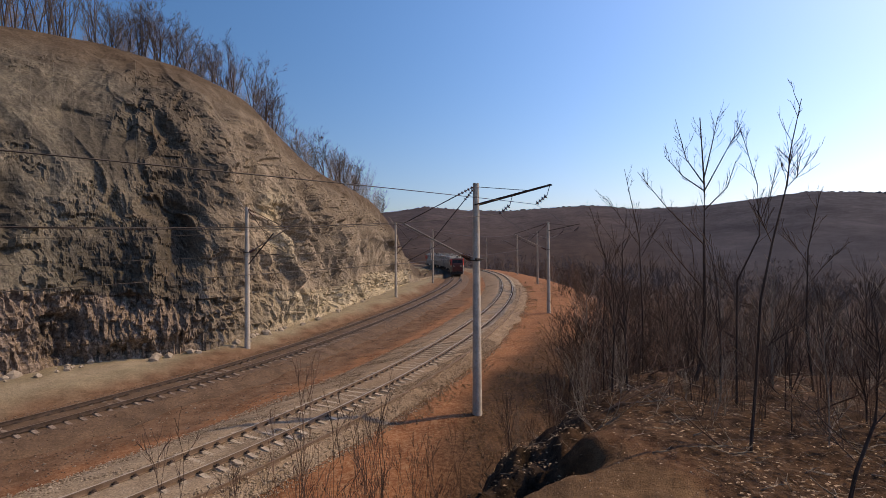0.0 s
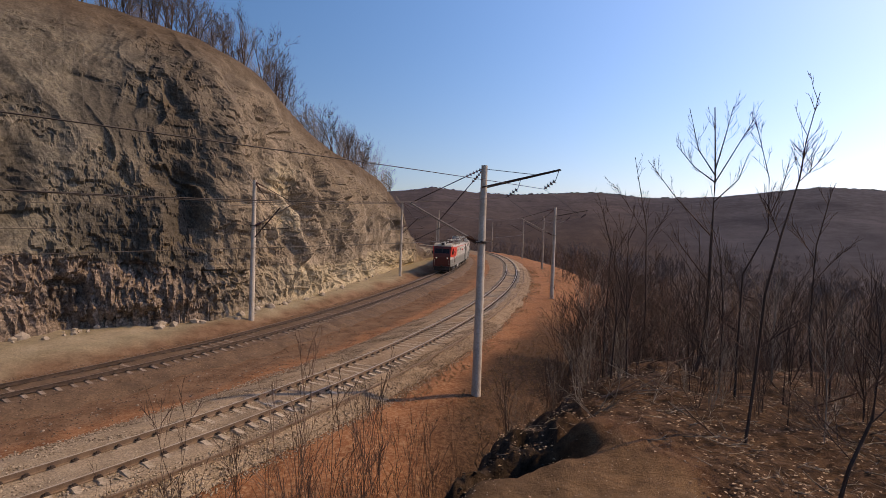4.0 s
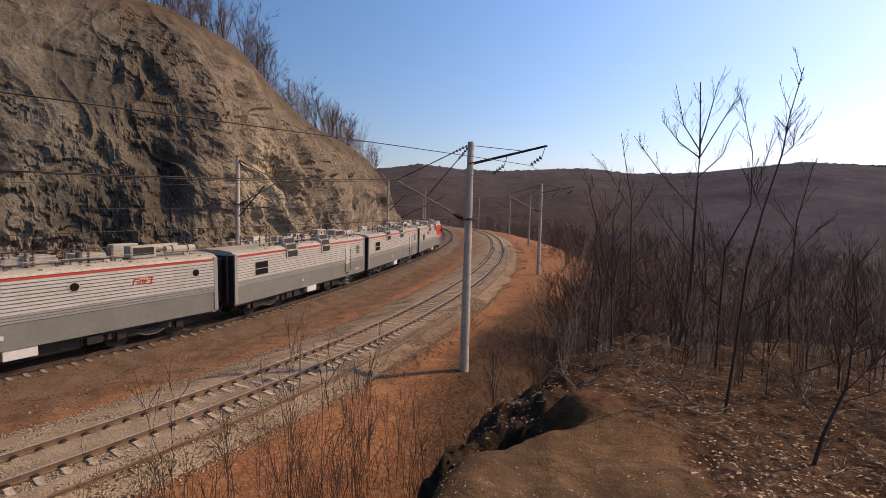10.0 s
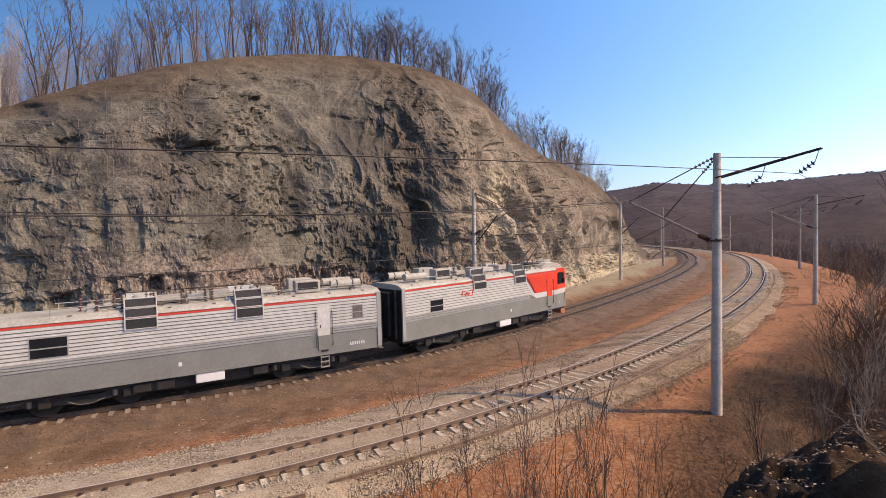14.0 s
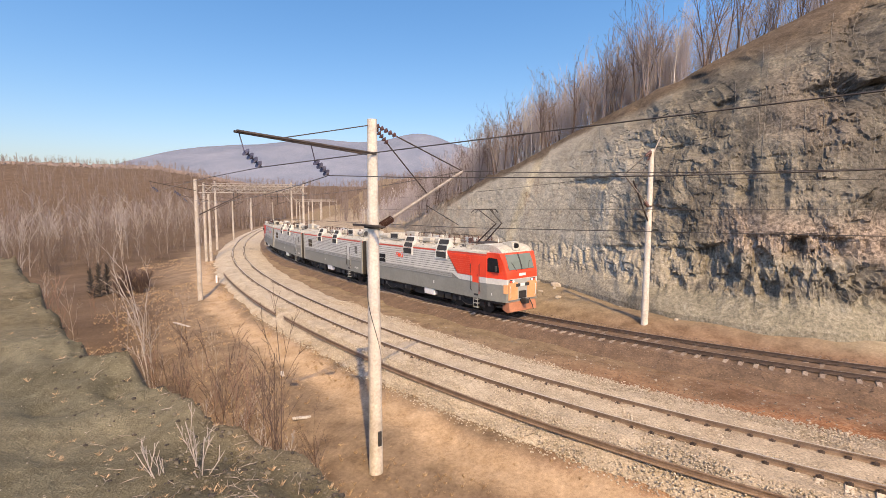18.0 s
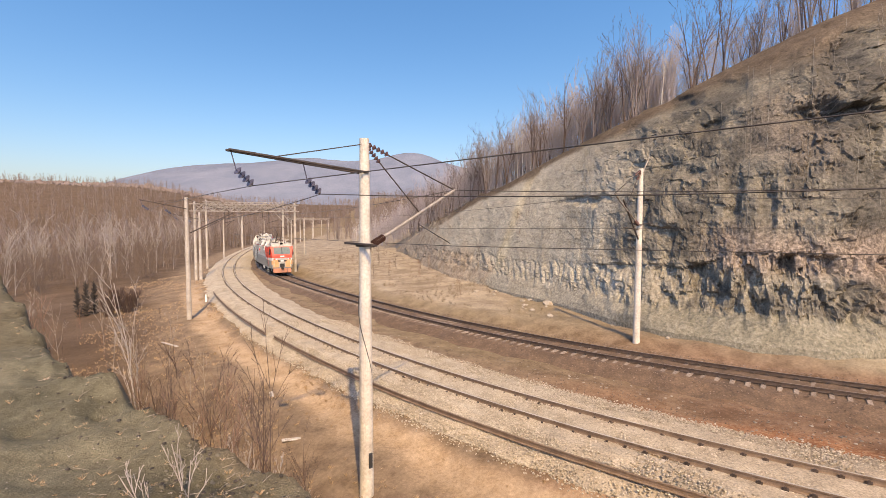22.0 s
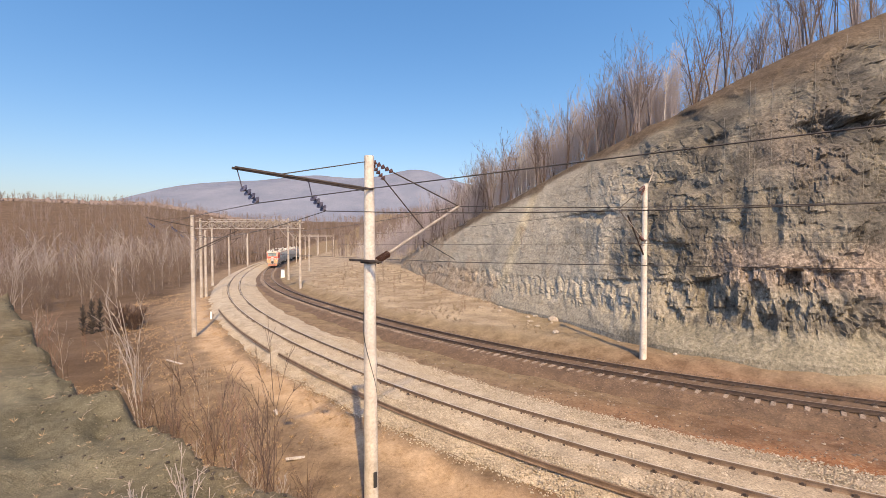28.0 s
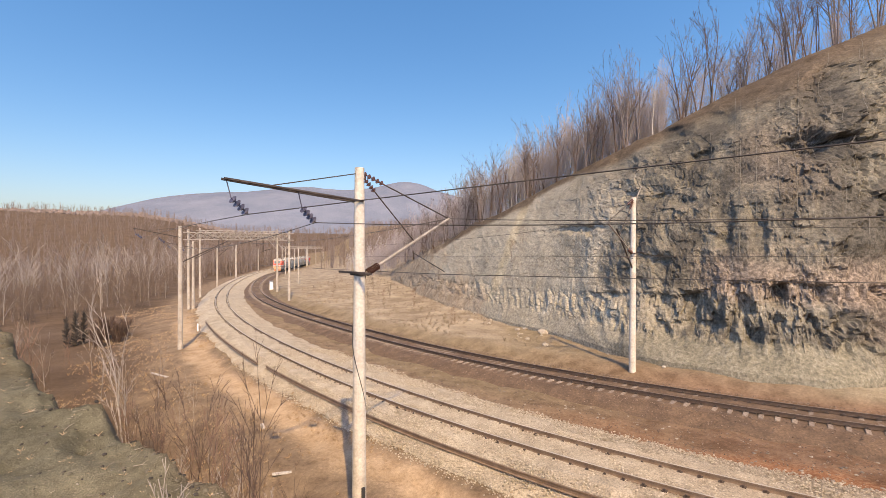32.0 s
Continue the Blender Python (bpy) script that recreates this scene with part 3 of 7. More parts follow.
def build_ground():
    az = np.radians(np.r_[np.arange(-180, -45, 1.5), np.arange(-45, 145, 0.3), np.arange(145, 180, 1.5)])
    rad = np.r_[0.0, np.geomspace(0.6, 4500, 330)]
    A, R = np.meshgrid(az, rad)
    x, y = (-np.sin(A) * R).ravel(), (np.cos(A) * R).ravel()
    z = ground_height(x, y)
    n, _ = lateral(x, y, NEAR, NEAR_DIR)
    f, _ = lateral(x, y, FAR, FAR_DIR)
    cols, rows = len(az), len(rad)
    i = np.arange(rows - 1)[:, None] * cols
    j = np.arange(cols)[None, :]
    k = (j + 1) % cols
    faces = np.stack([i + j, i + k, i + cols + k, i + cols + j], axis=-1).reshape(-1, 4)
    me = bpy.data.meshes.new("ground")
    me.from_pydata(np.c_[x, y, z].tolist(), [], faces.tolist())
    me.polygons.foreach_set("use_smooth", [True] * len(me.polygons))
    r, a = np.hypot(x, y), np.degrees(A.ravel())
    edge = table(TERRACE, a)
    wob = fractal(x * 0.3, y * 0.3, 3, 44)
    bare = table(BARE, a)
    masks = {
        "gravel": smooth(1.2, -0.2, (r - edge) / (0.15 * edge + 0.4) + 0.4 * wob) * smooth(1.15, 0.95, r / bare + 0.06 * wob),
        "clay": smooth(40, 10, a) * smooth(-175, -120, a) * (0.75 + 0.25 * wob),
        "litter": smooth(0.95, 1.15, r / bare + 0.06 * wob) * smooth(16, 4, a) * smooth(60, 30, r) * smooth(3.5, 6, n + wob) + smooth(0.5, 1.5, r - edge) * smooth(28, 18, a) * smooth(9, 6, r),
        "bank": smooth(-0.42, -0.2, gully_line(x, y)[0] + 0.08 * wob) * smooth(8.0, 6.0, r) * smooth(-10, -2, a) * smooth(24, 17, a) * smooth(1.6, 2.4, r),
        "sand": smooth(3.3, 4.0, n + 0.4 * wob) * smooth(5.9, 4.8, n + 0.5 * wob) * smooth(30, 75, a) * smooth(90, 60, r) * 0.9,
        "grass": smooth(2.3, 3.6, n + 0.4 * wob) * smooth(26, 12, n) + 0.8 * smooth(-2.8, -3.6, n + 0.35 * wob) * smooth(-6.0, -4.4, n + 0.8 * wob),
        "drab": smooth(60, 95, a),
        "path": smooth(-3.8, -5.6, f + 0.8 * wob) * smooth(-39, -26, f) * smooth(97, 87, a + 3 * wob) * (1 - 0.65 * smooth(52, 62, a)),
        "straw": smooth(-3.6, -6.0, f + 0.8 * wob) * smooth(84, 92, a + 3 * wob) * smooth(400, 200, r) * smooth(130, 118, a),
        "worn": smooth(1.3, 0.5, np.abs(f + 7.0 + 0.4 * wob)) * smooth(28, 36, a) * smooth(72, 60, a),
        "woods": (smooth(10, 30, n) * smooth(25, 50, r) + smooth(30, 90, -f)) * smooth(80, 60, a),
        "brush": (smooth(6.5, 11, n + 1.5 * wob) * smooth(4, 9, r) * smooth(0.2, 1.0, r - edge) + smooth(45, 80, -f)) * smooth(60, 80, a),
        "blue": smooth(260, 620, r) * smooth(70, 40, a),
        "backlit_hills": smooth(-8, -24, a + 5 * fractal(x * 0.006, y * 0.006, 3, 47)) * smooth(170, 380, r),
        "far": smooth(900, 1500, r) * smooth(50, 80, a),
    }
    for name, values in masks.items():
        at = me.attributes.new(name, "FLOAT", "POINT")
        at.data.foreach_set("value", np.clip(values, 0, 1).astype(np.float32))
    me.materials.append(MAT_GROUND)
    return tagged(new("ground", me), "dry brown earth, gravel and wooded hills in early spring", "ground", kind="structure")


ground = build_ground()

# The rock cutting: foot range, brow height angle and slope by azimuth seen from the terrace.
FOOT = ((8, 118), (11, 104), (13, 88), (15, 76), (18.8, 60), (22.4, 51.5), (26, 47), (31.5, 40.5), (37, 39.5), (43, 40), (50, 38.2), (58, 32.8), (65, 32.8), (72, 34.5), (77, 37.5), (83, 43), (89, 50.5), (95.5, 65), (99, 84), (103, 118), (108, 150))
BROW = ((8, -4.5), (11.7, -2.0), (12.7, 0.5), (13.7, 2.9), (15.6, 5.6), (18, 7.1), (21.2, 8.6), (23.4, 10.1), (26.5, 13.2), (28.8, 15.6), (31.2, 16.8), (35, 18.2), (42, 19.1), (48, 19.0), (54.5, 18.1), (60.6, 16.6), (66.8, 14.2), (72.4, 11.6), (77.8, 9.2), (83.2, 6.6), (89, 3.4), (92.5, 1.8), (95.5, -0.2), (98.7, -1.8), (102, -3.3), (108, -4.5))


def hill_profile(az):
    """Foot range, brow range and brow height of the cutting, softened along the bend."""
    foot = sum(table(FOOT, az + d) for d in (-1.5, -0.75, 0, 0.75, 1.5)) / 5
    brow = sum(table(BROW, az + d) for d in (-0.6, 0, 0.6)) / 3
    t = np.tan(np.radians(brow))
    lean = np.interp(az, (8, 15, 25, 45, 60, 80, 95, 108), (1.0, 1.05, 1.15, 1.25, 1.2, 0.95, 0.55, 0.45))
    x, y = -np.sin(np.radians(az)), np.cos(np.radians(az))
    zf = grade(foot * x, foot * y) - 0.1
    rise = np.maximum((7 - zf + t * foot) / (1 - t / lean), 0.3)      # height of the brow over the foot
    return foot, zf, rise, rise / lean


def hill_point(az, v):
    """v from 0 at the foot to 1 at the brow, then on over the top."""
    foot, zf, rise, back = hill_profile(az)
    w = np.clip(v, 0, 1)
    # steep rock below, soil slope rounding off above
    straight = smooth(72, 84, az)
    out = back * ((0.30 + 0.6 * straight) * w + (0.70 - 0.6 * straight) * w ** 1.7)
    up = rise * (w + 0.10 * np.sin(np.pi * w))
    over = np.maximum(v - 1, 0)
    r = foot + out + over * 60
    z = zf + up + over * rise * 0.10 - np.maximum(over - 0.5, 0) * rise * 0.5
    return r, z, rise


SPURS = (
    (((37.5, 19.6), (34.1, 16.1), (31.7, 13.3), (30.3, 9.5), (29.3, 5.0)), 0.9, 1.0),
    (((35.1, 25.0), (32.8, 19.7), (31.8, 16.0)), 0.8, 0.7),
    (((28.2, 21.0), (26.5, 16.8), (24.2, 10.5), (21.4, 4.8)), 1.0, 1.0),
    (((20.4, 13.7), (15.8, 8.4), (14.4, 5.2)), 0.9, 0.7),
    (((23.8, 14.5), (21.0, 10.0), (18.6, 5.0)), 0.8, 0.7),
    (((40.5, 12.0), (38.2, 8.0), (37.4, 4.4)), 0.9, 0.6),
    (((27.6, 12.0), (25.2, 7.0), (24.2, 4.0)), 0.6, 0.5),
)
HOLLOWS = (
    (58.3, 18.1, 1.2, 1.7, 1.0), (58.7, 13.1, 3.5, 0.60, 1.3), (71.4, 16.6, 1.5, 0.9, 0.6), (67.2, 17.1, 1.2, 1.1, 0.4), (76.0, 14.3, 1.1, 1.2, 0.5), (68.8, 13.2, 1.0, 0.6, 0.6),
    (71.5, 10.5, 1.8, 0.5, 0.6), (66.5, 8.2, 0.6, 1.3, 0.45), (63.7, 7.9, 0.6, 1.3, 0.45), (48.8, 9.8, 1.1, 1.5, 0.9), (48.5, 7.2, 0.7, 0.9, 0.6), (80.4, 8.6, 2.2, 0.28, 0.45),
    (43.1, 17.3, 1.6, 0.7, 0.4), (39.7, 15.6, 1.6, 0.6, 0.5), (31.1, 21.4, 1.1, 1.7, 1.0), (28.5, 17.7, 0.6, 1.3, 0.9), (36.9, 10.3, 1.6, 1.0, 0.7), (35.3, 7.5, 1.2, 1.8, 0.8),
    (21.4, 8.8, 1.1, 1.2, 0.6), (25.8, 5.1, 0.7, 1.2, 0.5), (23.0, 4.9, 0.7, 1.0, 0.4), (44.7, 1.7, 1.3, 1.1, 1.3), (62.2, 4.2, 0.7, 0.5, 0.9), (64.1, 2.0, 0.7, 0.6, 0.4), (54.0, 8.8, 0.7, 1.0, 0.5),
)


def build_hill():
    az = np.r_[np.arange(8, 27, 0.05), np.arange(27, 108.01, 0.11)]
    v = np.r_[np.linspace(0, 1, 200), np.linspace(1.02, 2.0, 26)]
    A, V = np.meshgrid(az, v)
    A, V = A.ravel(), V.ravel()
    r, z, rise = hill_point(A, V)
    foot, zf, _, _ = hill_profile(A)
    fine_az = np.linspace(6, 110, 1600)
    f0, _, _, b0 = hill_profile(fine_az)
    mid = np.c_[-np.sin(np.radians(fine_az)) * (f0 + 0.4 * b0), np.cos(np.radians(fine_az)) * (f0 + 0.4 * b0)]
    along = np.r_[0, np.cumsum(np.linalg.norm(np.diff(mid, axis=0), axis=1))]
    arc = np.interp(A, fine_az, along)                                 # metres along the face
    tang = np.gradient(mid, axis=0)
    tang = np.c_[np.convolve(np.pad(tang[:, 0], 30, "edge"), np.ones(61) / 61, "valid"), np.convolve(np.pad(tang[:, 1], 30, "edge"), np.ones(61) / 61, "valid")]
    tang /= np.linalg.norm(tang, axis=1)[:, None]
    out_x, out_y = np.interp(A, fine_az, -tang[:, 1]), np.interp(A, fine_az, tang[:, 0])
    flip = np.sign(out_x * np.sin(np.radians(A)) - out_y * np.cos(np.radians(A)))
    out_x, out_y = out_x * flip, out_y * flip                          # level normal of the face, towards the line
    h = z - zf
    face = smooth(0.0, 0.04, V) * smooth(1.05, 0.86, V) * smooth(0.5, 6, rise)
    lumps = fractal(arc * 0.8, h * 0.9, 4, 56)
    upper = smooth(0.55, 0.95, V)
    nose_side = smooth(46, 34, A)                                      # the washed spur at the bend's far end
    calm = 1 - 0.75 * smooth(72, 82, A)
    # gullies down the slope
    run = arc - 0.5 * smooth(64, 26, A) * h                            # fall lines slant on the nose, stand upright on the face
    bend = 0.8 * fractal(arc * 0.12, h * 0.16, 3, 5)
    gully = fractal(run * 0.17 + bend, h * 0.03, 3, 50)
    sharp = np.maximum(1 - np.abs(fractal(run * 0.20 + bend, h * 0.07, 3, 52)), 0) ** 2
    fine = (1 - np.abs(fractal(run * 0.7 + 2 * bend, h * 0.30, 3, 53))) ** 2
    beds = fractal(arc * 0.06, h * 0.8 + 0.06 * arc, 3, 54)
    boss = fractal(run * 0.24, h * (0.26 - 0.14 * nose_side), 4, 73)
    flutes = np.maximum(1 - np.abs(fractal(arc * 1.1, h * 0.28, 3, 55)) * 1.3, 0)
    apron = smooth(50, 58, A)

    def cells(w, t, seed, slope=0.37):
        """Blocky beds: a step of its own for every block."""
        row = np.floor(h / t + 0.45 * lumps)
        col = np.floor(arc / w + slope * row + 0.4 * lumps)
        return hash_noise(col + 0.0, row * 1.0, seed)
    lip = np.interp(A, (14, 22, 29, 36, 45, 57, 66, 76, 88), (2.6, 2.5, 3.1, 3.6, 4.2, 4.8, 4.6, 3.7, 3.0)) + 0.35 * fractal(arc * 0.22, arc * 0, 3, 58)
    low = smooth(0.25, -0.15, h - lip) * smooth(0.5, 6, rise)
    # crags in patches between smoother, washed stretches
    patch = smooth(-0.45, 0.30, fractal(arc * 0.10, h * 0.17, 3, 59))
    crags = patch * (0.34 * cells(1.9, 1.2, 60) + 0.30 * cells(0.85, 0.8, 61) + 0.17 * cells(0.42, 0.45, 64) + 0.35 * (np.abs(lumps) - 0.4))
    crags = (0.95 - 0.55 * smooth(54, 64, A)) * crags * (0.45 + 0.55 * smooth(31, 41, A)) * (1 - 0.8 * smooth(74, 82, A)) * smooth(0.92, 0.70, V)
    push = face * calm * ((0.45 + 0.65 * nose_side) * gully + (0.20 + 1.15 * nose_side) * (sharp - 0.4) * smooth(0.06, 0.3, V) * (1 - 0.45 * upper)
                          + (0.12 + 0.10 * nose_side) * (fine - 0.4) * (1 - 0.8 * upper) + (0.05 + 0.12 * smooth(40, 50, A)) * beds * (1 - 0.7 * upper)
                          + (0.45 + 0.40 * nose_side - 0.18 * smooth(54, 64, A)) * boss * (1 - 0.5 * upper) + 0.12 * lumps * (1 - 0.5 * upper))
    push = push + face * crags
    # broken rock below the lip of the face, and the lip's overhang
    push = push + low * (1 - 0.3 * smooth(48, 62, A) - 0.35 * smooth(68, 80, A)) * (0.30 * cells(1.0, 1.0, 62) + 0.26 * cells(0.38, 0.8, 63) + 0.40 * flutes - 0.3) * smooth(0.0, 0.4, h - apron * 1.1)
    under = smooth(0.10, -0.10, h - lip) * smooth(0.7, 1.0, h / lip) * (0.55 + 0.45 * hash_noise(arc * 0.5, arc * 0, 71))
    push = push - 0.55 * under * smooth(22, 30, A) * smooth(82, 76, A) * smooth(0.5, 6, rise)
    push = push + apron * (0.9 - 0.6 * smooth(72, 84, A)) * np.maximum(1.5 - h, 0)
    # spurs that run down the nose
    for line, width, amount in SPURS:
        best = np.full(A.shape, 1e9)
        nodes = [(float(np.interp(a, fine_az, along)), b) for a, b in line]
        for (ax, ay), (bx, by) in zip(nodes, nodes[1:]):
            u = np.clip(((arc - ax) * (bx - ax) + (h - ay) * (by - ay)) / ((bx - ax) ** 2 + (by - ay) ** 2), 0, 1)
            best = np.minimum(best, np.hypot(arc - ax - u * (bx - ax), h - ay - u * (by - ay)))
        push = push + 1.35 * face * amount * np.exp(-((best + 0.25 * lumps) / width) ** 2)
    # hollows where rock has broken out: azimuth, height over the foot, half widths, depth
    scars = 0.0
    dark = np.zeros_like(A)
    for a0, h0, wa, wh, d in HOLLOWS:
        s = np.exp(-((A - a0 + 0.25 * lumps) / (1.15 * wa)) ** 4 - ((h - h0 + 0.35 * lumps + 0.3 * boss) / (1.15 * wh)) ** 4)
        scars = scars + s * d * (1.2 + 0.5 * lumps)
        # mask for the hollow's painted shade
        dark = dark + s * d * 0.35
    push = push - scars
    z = z + 0.12 * face * calm * (beds + lumps * 0.5) + (V > 1) * 0.35 * fractal(arc * 0.5, r * 0.2, 3, 66)
    z = np.where(V == 0, z - 0.8, z) - 3.0 * smooth(97, 104, A)
    x, y = -np.sin(np.radians(A)) * r + out_x * push * 0.9, np.cos(np.radians(A)) * r + out_y * push * 0.9
    cols, rows = len(az), len(v)
    i = np.arange(rows - 1)[:, None] * cols
    j = np.arange(cols - 1)[None, :]
    faces = np.stack([i + j, i + cols + j, i + cols + j + 1, i + j + 1], axis=-1).reshape(-1, 4)
    me = bpy.data.meshes.new("rock_cutting")
    me.from_pydata(np.c_[x, y, z].tolist(), [], faces.tolist())
    me.polygons.foreach_set("use_smooth", np.repeat(v[:-1] > 0.84, cols - 1).tolist())
    pale = smooth(1.6, 0.2, np.abs(A - 26.5 - 0.12 * (h - 10) + 0.5 * gully)) * smooth(5, 8, h) * smooth(14, 11, h) + 0.8 * smooth(0.7, 0.2, np.abs(A - 89.8 + 0.36 * (h - 2))) * smooth(1, 3, h) + 0.95 * low * smooth(31, 22, A)
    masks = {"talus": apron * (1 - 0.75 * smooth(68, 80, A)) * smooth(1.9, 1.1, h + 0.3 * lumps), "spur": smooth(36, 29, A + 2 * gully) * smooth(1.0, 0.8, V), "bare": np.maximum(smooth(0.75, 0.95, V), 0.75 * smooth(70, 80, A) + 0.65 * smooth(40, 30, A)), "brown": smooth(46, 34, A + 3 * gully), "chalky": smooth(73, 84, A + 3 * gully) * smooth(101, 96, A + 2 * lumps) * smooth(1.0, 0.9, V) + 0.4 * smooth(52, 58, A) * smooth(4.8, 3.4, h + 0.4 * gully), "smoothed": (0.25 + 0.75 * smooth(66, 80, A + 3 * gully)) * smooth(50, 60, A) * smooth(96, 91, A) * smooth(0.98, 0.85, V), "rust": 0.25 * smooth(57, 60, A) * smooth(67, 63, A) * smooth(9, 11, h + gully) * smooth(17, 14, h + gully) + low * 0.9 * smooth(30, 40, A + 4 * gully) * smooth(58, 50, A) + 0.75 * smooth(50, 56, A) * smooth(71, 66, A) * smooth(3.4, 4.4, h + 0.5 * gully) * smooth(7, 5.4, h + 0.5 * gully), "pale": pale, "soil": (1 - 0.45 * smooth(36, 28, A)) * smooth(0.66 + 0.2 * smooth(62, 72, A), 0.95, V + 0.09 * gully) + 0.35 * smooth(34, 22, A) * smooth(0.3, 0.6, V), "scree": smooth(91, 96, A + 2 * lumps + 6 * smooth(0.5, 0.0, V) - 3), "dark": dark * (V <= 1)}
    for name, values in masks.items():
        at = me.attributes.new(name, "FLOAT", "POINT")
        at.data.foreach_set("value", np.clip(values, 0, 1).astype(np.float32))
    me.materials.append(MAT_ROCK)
    grid = np.c_[x, y, z].reshape(rows, cols, 3)
    normal = np.c_[out_x, out_y].reshape(rows, cols, 2)
    g = random.Random(29)
    for k in range(26):
        a = g.uniform(38, 82)
        c = int(np.argmin(np.abs(az - a)))
        top, low_end = int(g.uniform(120, 190)), int(g.uniform(40, 80))
        line = [(*(grid[q, c, :2] + 0.07 * normal[q, c]), grid[q, c, 2]) for q in range(top, low_end, -7)]
        NET_CABLES.append(tube(line, 0.011, 4))
    return tagged(new("rock_cutting", me), "steep grey-brown rock cutting with gullies, ledges and a soil brow", "rock face", kind="structure")


NET_CABLES = []
rock_cutting = build_hill()
for bm in NET_CABLES:
    tagged(part("net_cable", bm, MAT_NET, None), "thin grey steel cable of the rockfall netting on the rock", "cable", "netting cables")


# ---------------------------------------------------------------- tracks
def level(x, y, lift):
    return float(grade(np.array(x), np.array(y))) + lift


def swept(name, curve, direction, profile, lift, material, parent=None, first=0, last=None, every=4, closed=True, wobble=0.0, label="", kind="", category="", heap=None):
    """A profile (across, up) drawn along a track; heap(along) raises its middle."""
    c, d = curve[first:last:every], direction[first:last:every]
    prof = np.array(profile, float)
    m = len(prof)
    g = grade(c[:, 0], c[:, 1]) + lift
    x = c[:, None, 0] + d[:, None, 1] * prof[None, :, 0]
    y = c[:, None, 1] - d[:, None, 0] * prof[None, :, 0]
    z = g[:, None] + prof[None, :, 1] + 0 * x
    if heap:
        z = z + heap(np.arange(len(curve))[first:last:every] * STEP)[:, None] * smooth(2.3, 1.7, np.abs(prof[None, :, 0]))
    if wobble:
        x = x + wobble * fractal(x * 1.3, y * 1.3, 3, 90)
        y = y + wobble * fractal(x * 1.3, y * 1.3, 3, 91)
        z = z + 0.35 * wobble * fractal(x * 2.1, y * 2.1, 3, 92)
    verts = np.stack([x, y, z], axis=-1).reshape(-1, 3).tolist()
    faces = []
    n = len(c)
    for i in range(n - 1):
        for k in range(m if closed else m - 1):
            k2 = (k + 1) % m
            faces.append((i * m + k, (i + 1) * m + k, (i + 1) * m + k2, i * m + k2))
    if closed:
        faces += [tuple(range(m))[::-1], tuple((n - 1) * m + k for k in range(m))]
    ob = mesh_object(name, verts, faces, material, parent, label)
    return tagged(ob, label, category, kind=kind)


def rail_profile(at):
    p = [(-0.066, -0.18), (0.066, -0.18), (0.066, -0.165), (0.012, -0.145), (0.010, -0.05), (0.036, -0.035), (0.036, -0.004), (0.028, 0.0), (-0.028, 0.0), (-0.036, -0.004), (-0.036, -0.035), (-0.010, -0.05), (-0.012, -0.145), (-0.066, -0.165)]
    return [(at + a, b) for a, b in p]


def sleeper_mesh(name, material):
    bm = bmesh.new()
    shape = [(-1.36, -0.03), (-0.95, 0.02), (-0.5, -0.035), (0.5, -0.035), (0.95, 0.02), (1.36, -0.03)]
    rows = []
    for a, top in shape:
        rows.append([bm.verts.new((a, s * w, z)) for s, w, z in ((-1, 0.14, -0.2), (-1, 0.085, top), (1, 0.085, top), (1, 0.14, -0.2))])
    for p, q in zip(rows, rows[1:]):
        for k in range(3):
            bm.faces.new((p[k], q[k], q[k + 1], p[k + 1]))
    bm.faces.new(rows[0][::-1])
    bm.faces.new(rows[-1])
    plain_faces = len(bm.faces)
    for s in (-0.795, 0.795):
        add_box(bm, s, 0, 0.035, 0.30, 0.16, 0.03)
        for q in (-0.11, 0.11):
            add_box(bm, s + q, 0, 0.07, 0.05, 0.07, 0.07)
    me = bpy.data.meshes.new(name)
    bmesh.ops.recalc_face_normals(bm, faces=bm.faces)
    bm.faces.ensure_lookup_table()
    for f in bm.faces[plain_faces:]:
        f.material_index = 1
    bm.to_mesh(me)
    bm.free()
    me.materials.append(material)
    me.materials.append(MAT_STEEL)
    return me


def merged(name, source, places, material, label="", kind="stuff", category=""):
    """One mesh of many copies of a small one: places are rows of x, y, z, turn, size, tallness."""
    sv = np.array([v.co[:] for v in source.vertices])
    sf = [list(p.vertices) for p in source.polygons]
    pl = np.array(places, float)
    c, s = np.cos(pl[:, 3]), np.sin(pl[:, 3])
    x = pl[:, 0, None] + pl[:, 4, None] * (c[:, None] * sv[None, :, 0] - s[:, None] * sv[None, :, 1])
    y = pl[:, 1, None] + pl[:, 4, None] * (s[:, None] * sv[None, :, 0] + c[:, None] * sv[None, :, 1])
    z = pl[:, 2, None] + (pl[:, 4] * pl[:, 5])[:, None] * sv[None, :, 2]
    verts = np.stack([x, y, z], axis=-1).reshape(-1, 3)
    sizes = np.array([len(f) for f in sf])
    flat = np.concatenate([np.array(f) for f in sf])
    n, m = len(pl), len(sv)
    loops = (flat[None, :] + (np.arange(n) * m)[:, None]).ravel()
    totals = np.tile(sizes, n)
    starts = np.r_[0, np.cumsum(totals)[:-1]]
    me = bpy.data.meshes.new(name)
    me.vertices.add(n * m)
    me.vertices.foreach_set("co", verts.ravel().astype(np.float32))
    me.loops.add(len(loops))
    me.loops.foreach_set("vertex_index", loops.astype(np.int32))
    me.polygons.add(len(totals))
    me.polygons.foreach_set("loop_start", starts.astype(np.int32))
    me.update(calc_edges=True)
    me.materials.append(material)
    return tagged(new(name, me), label, category, kind=kind)


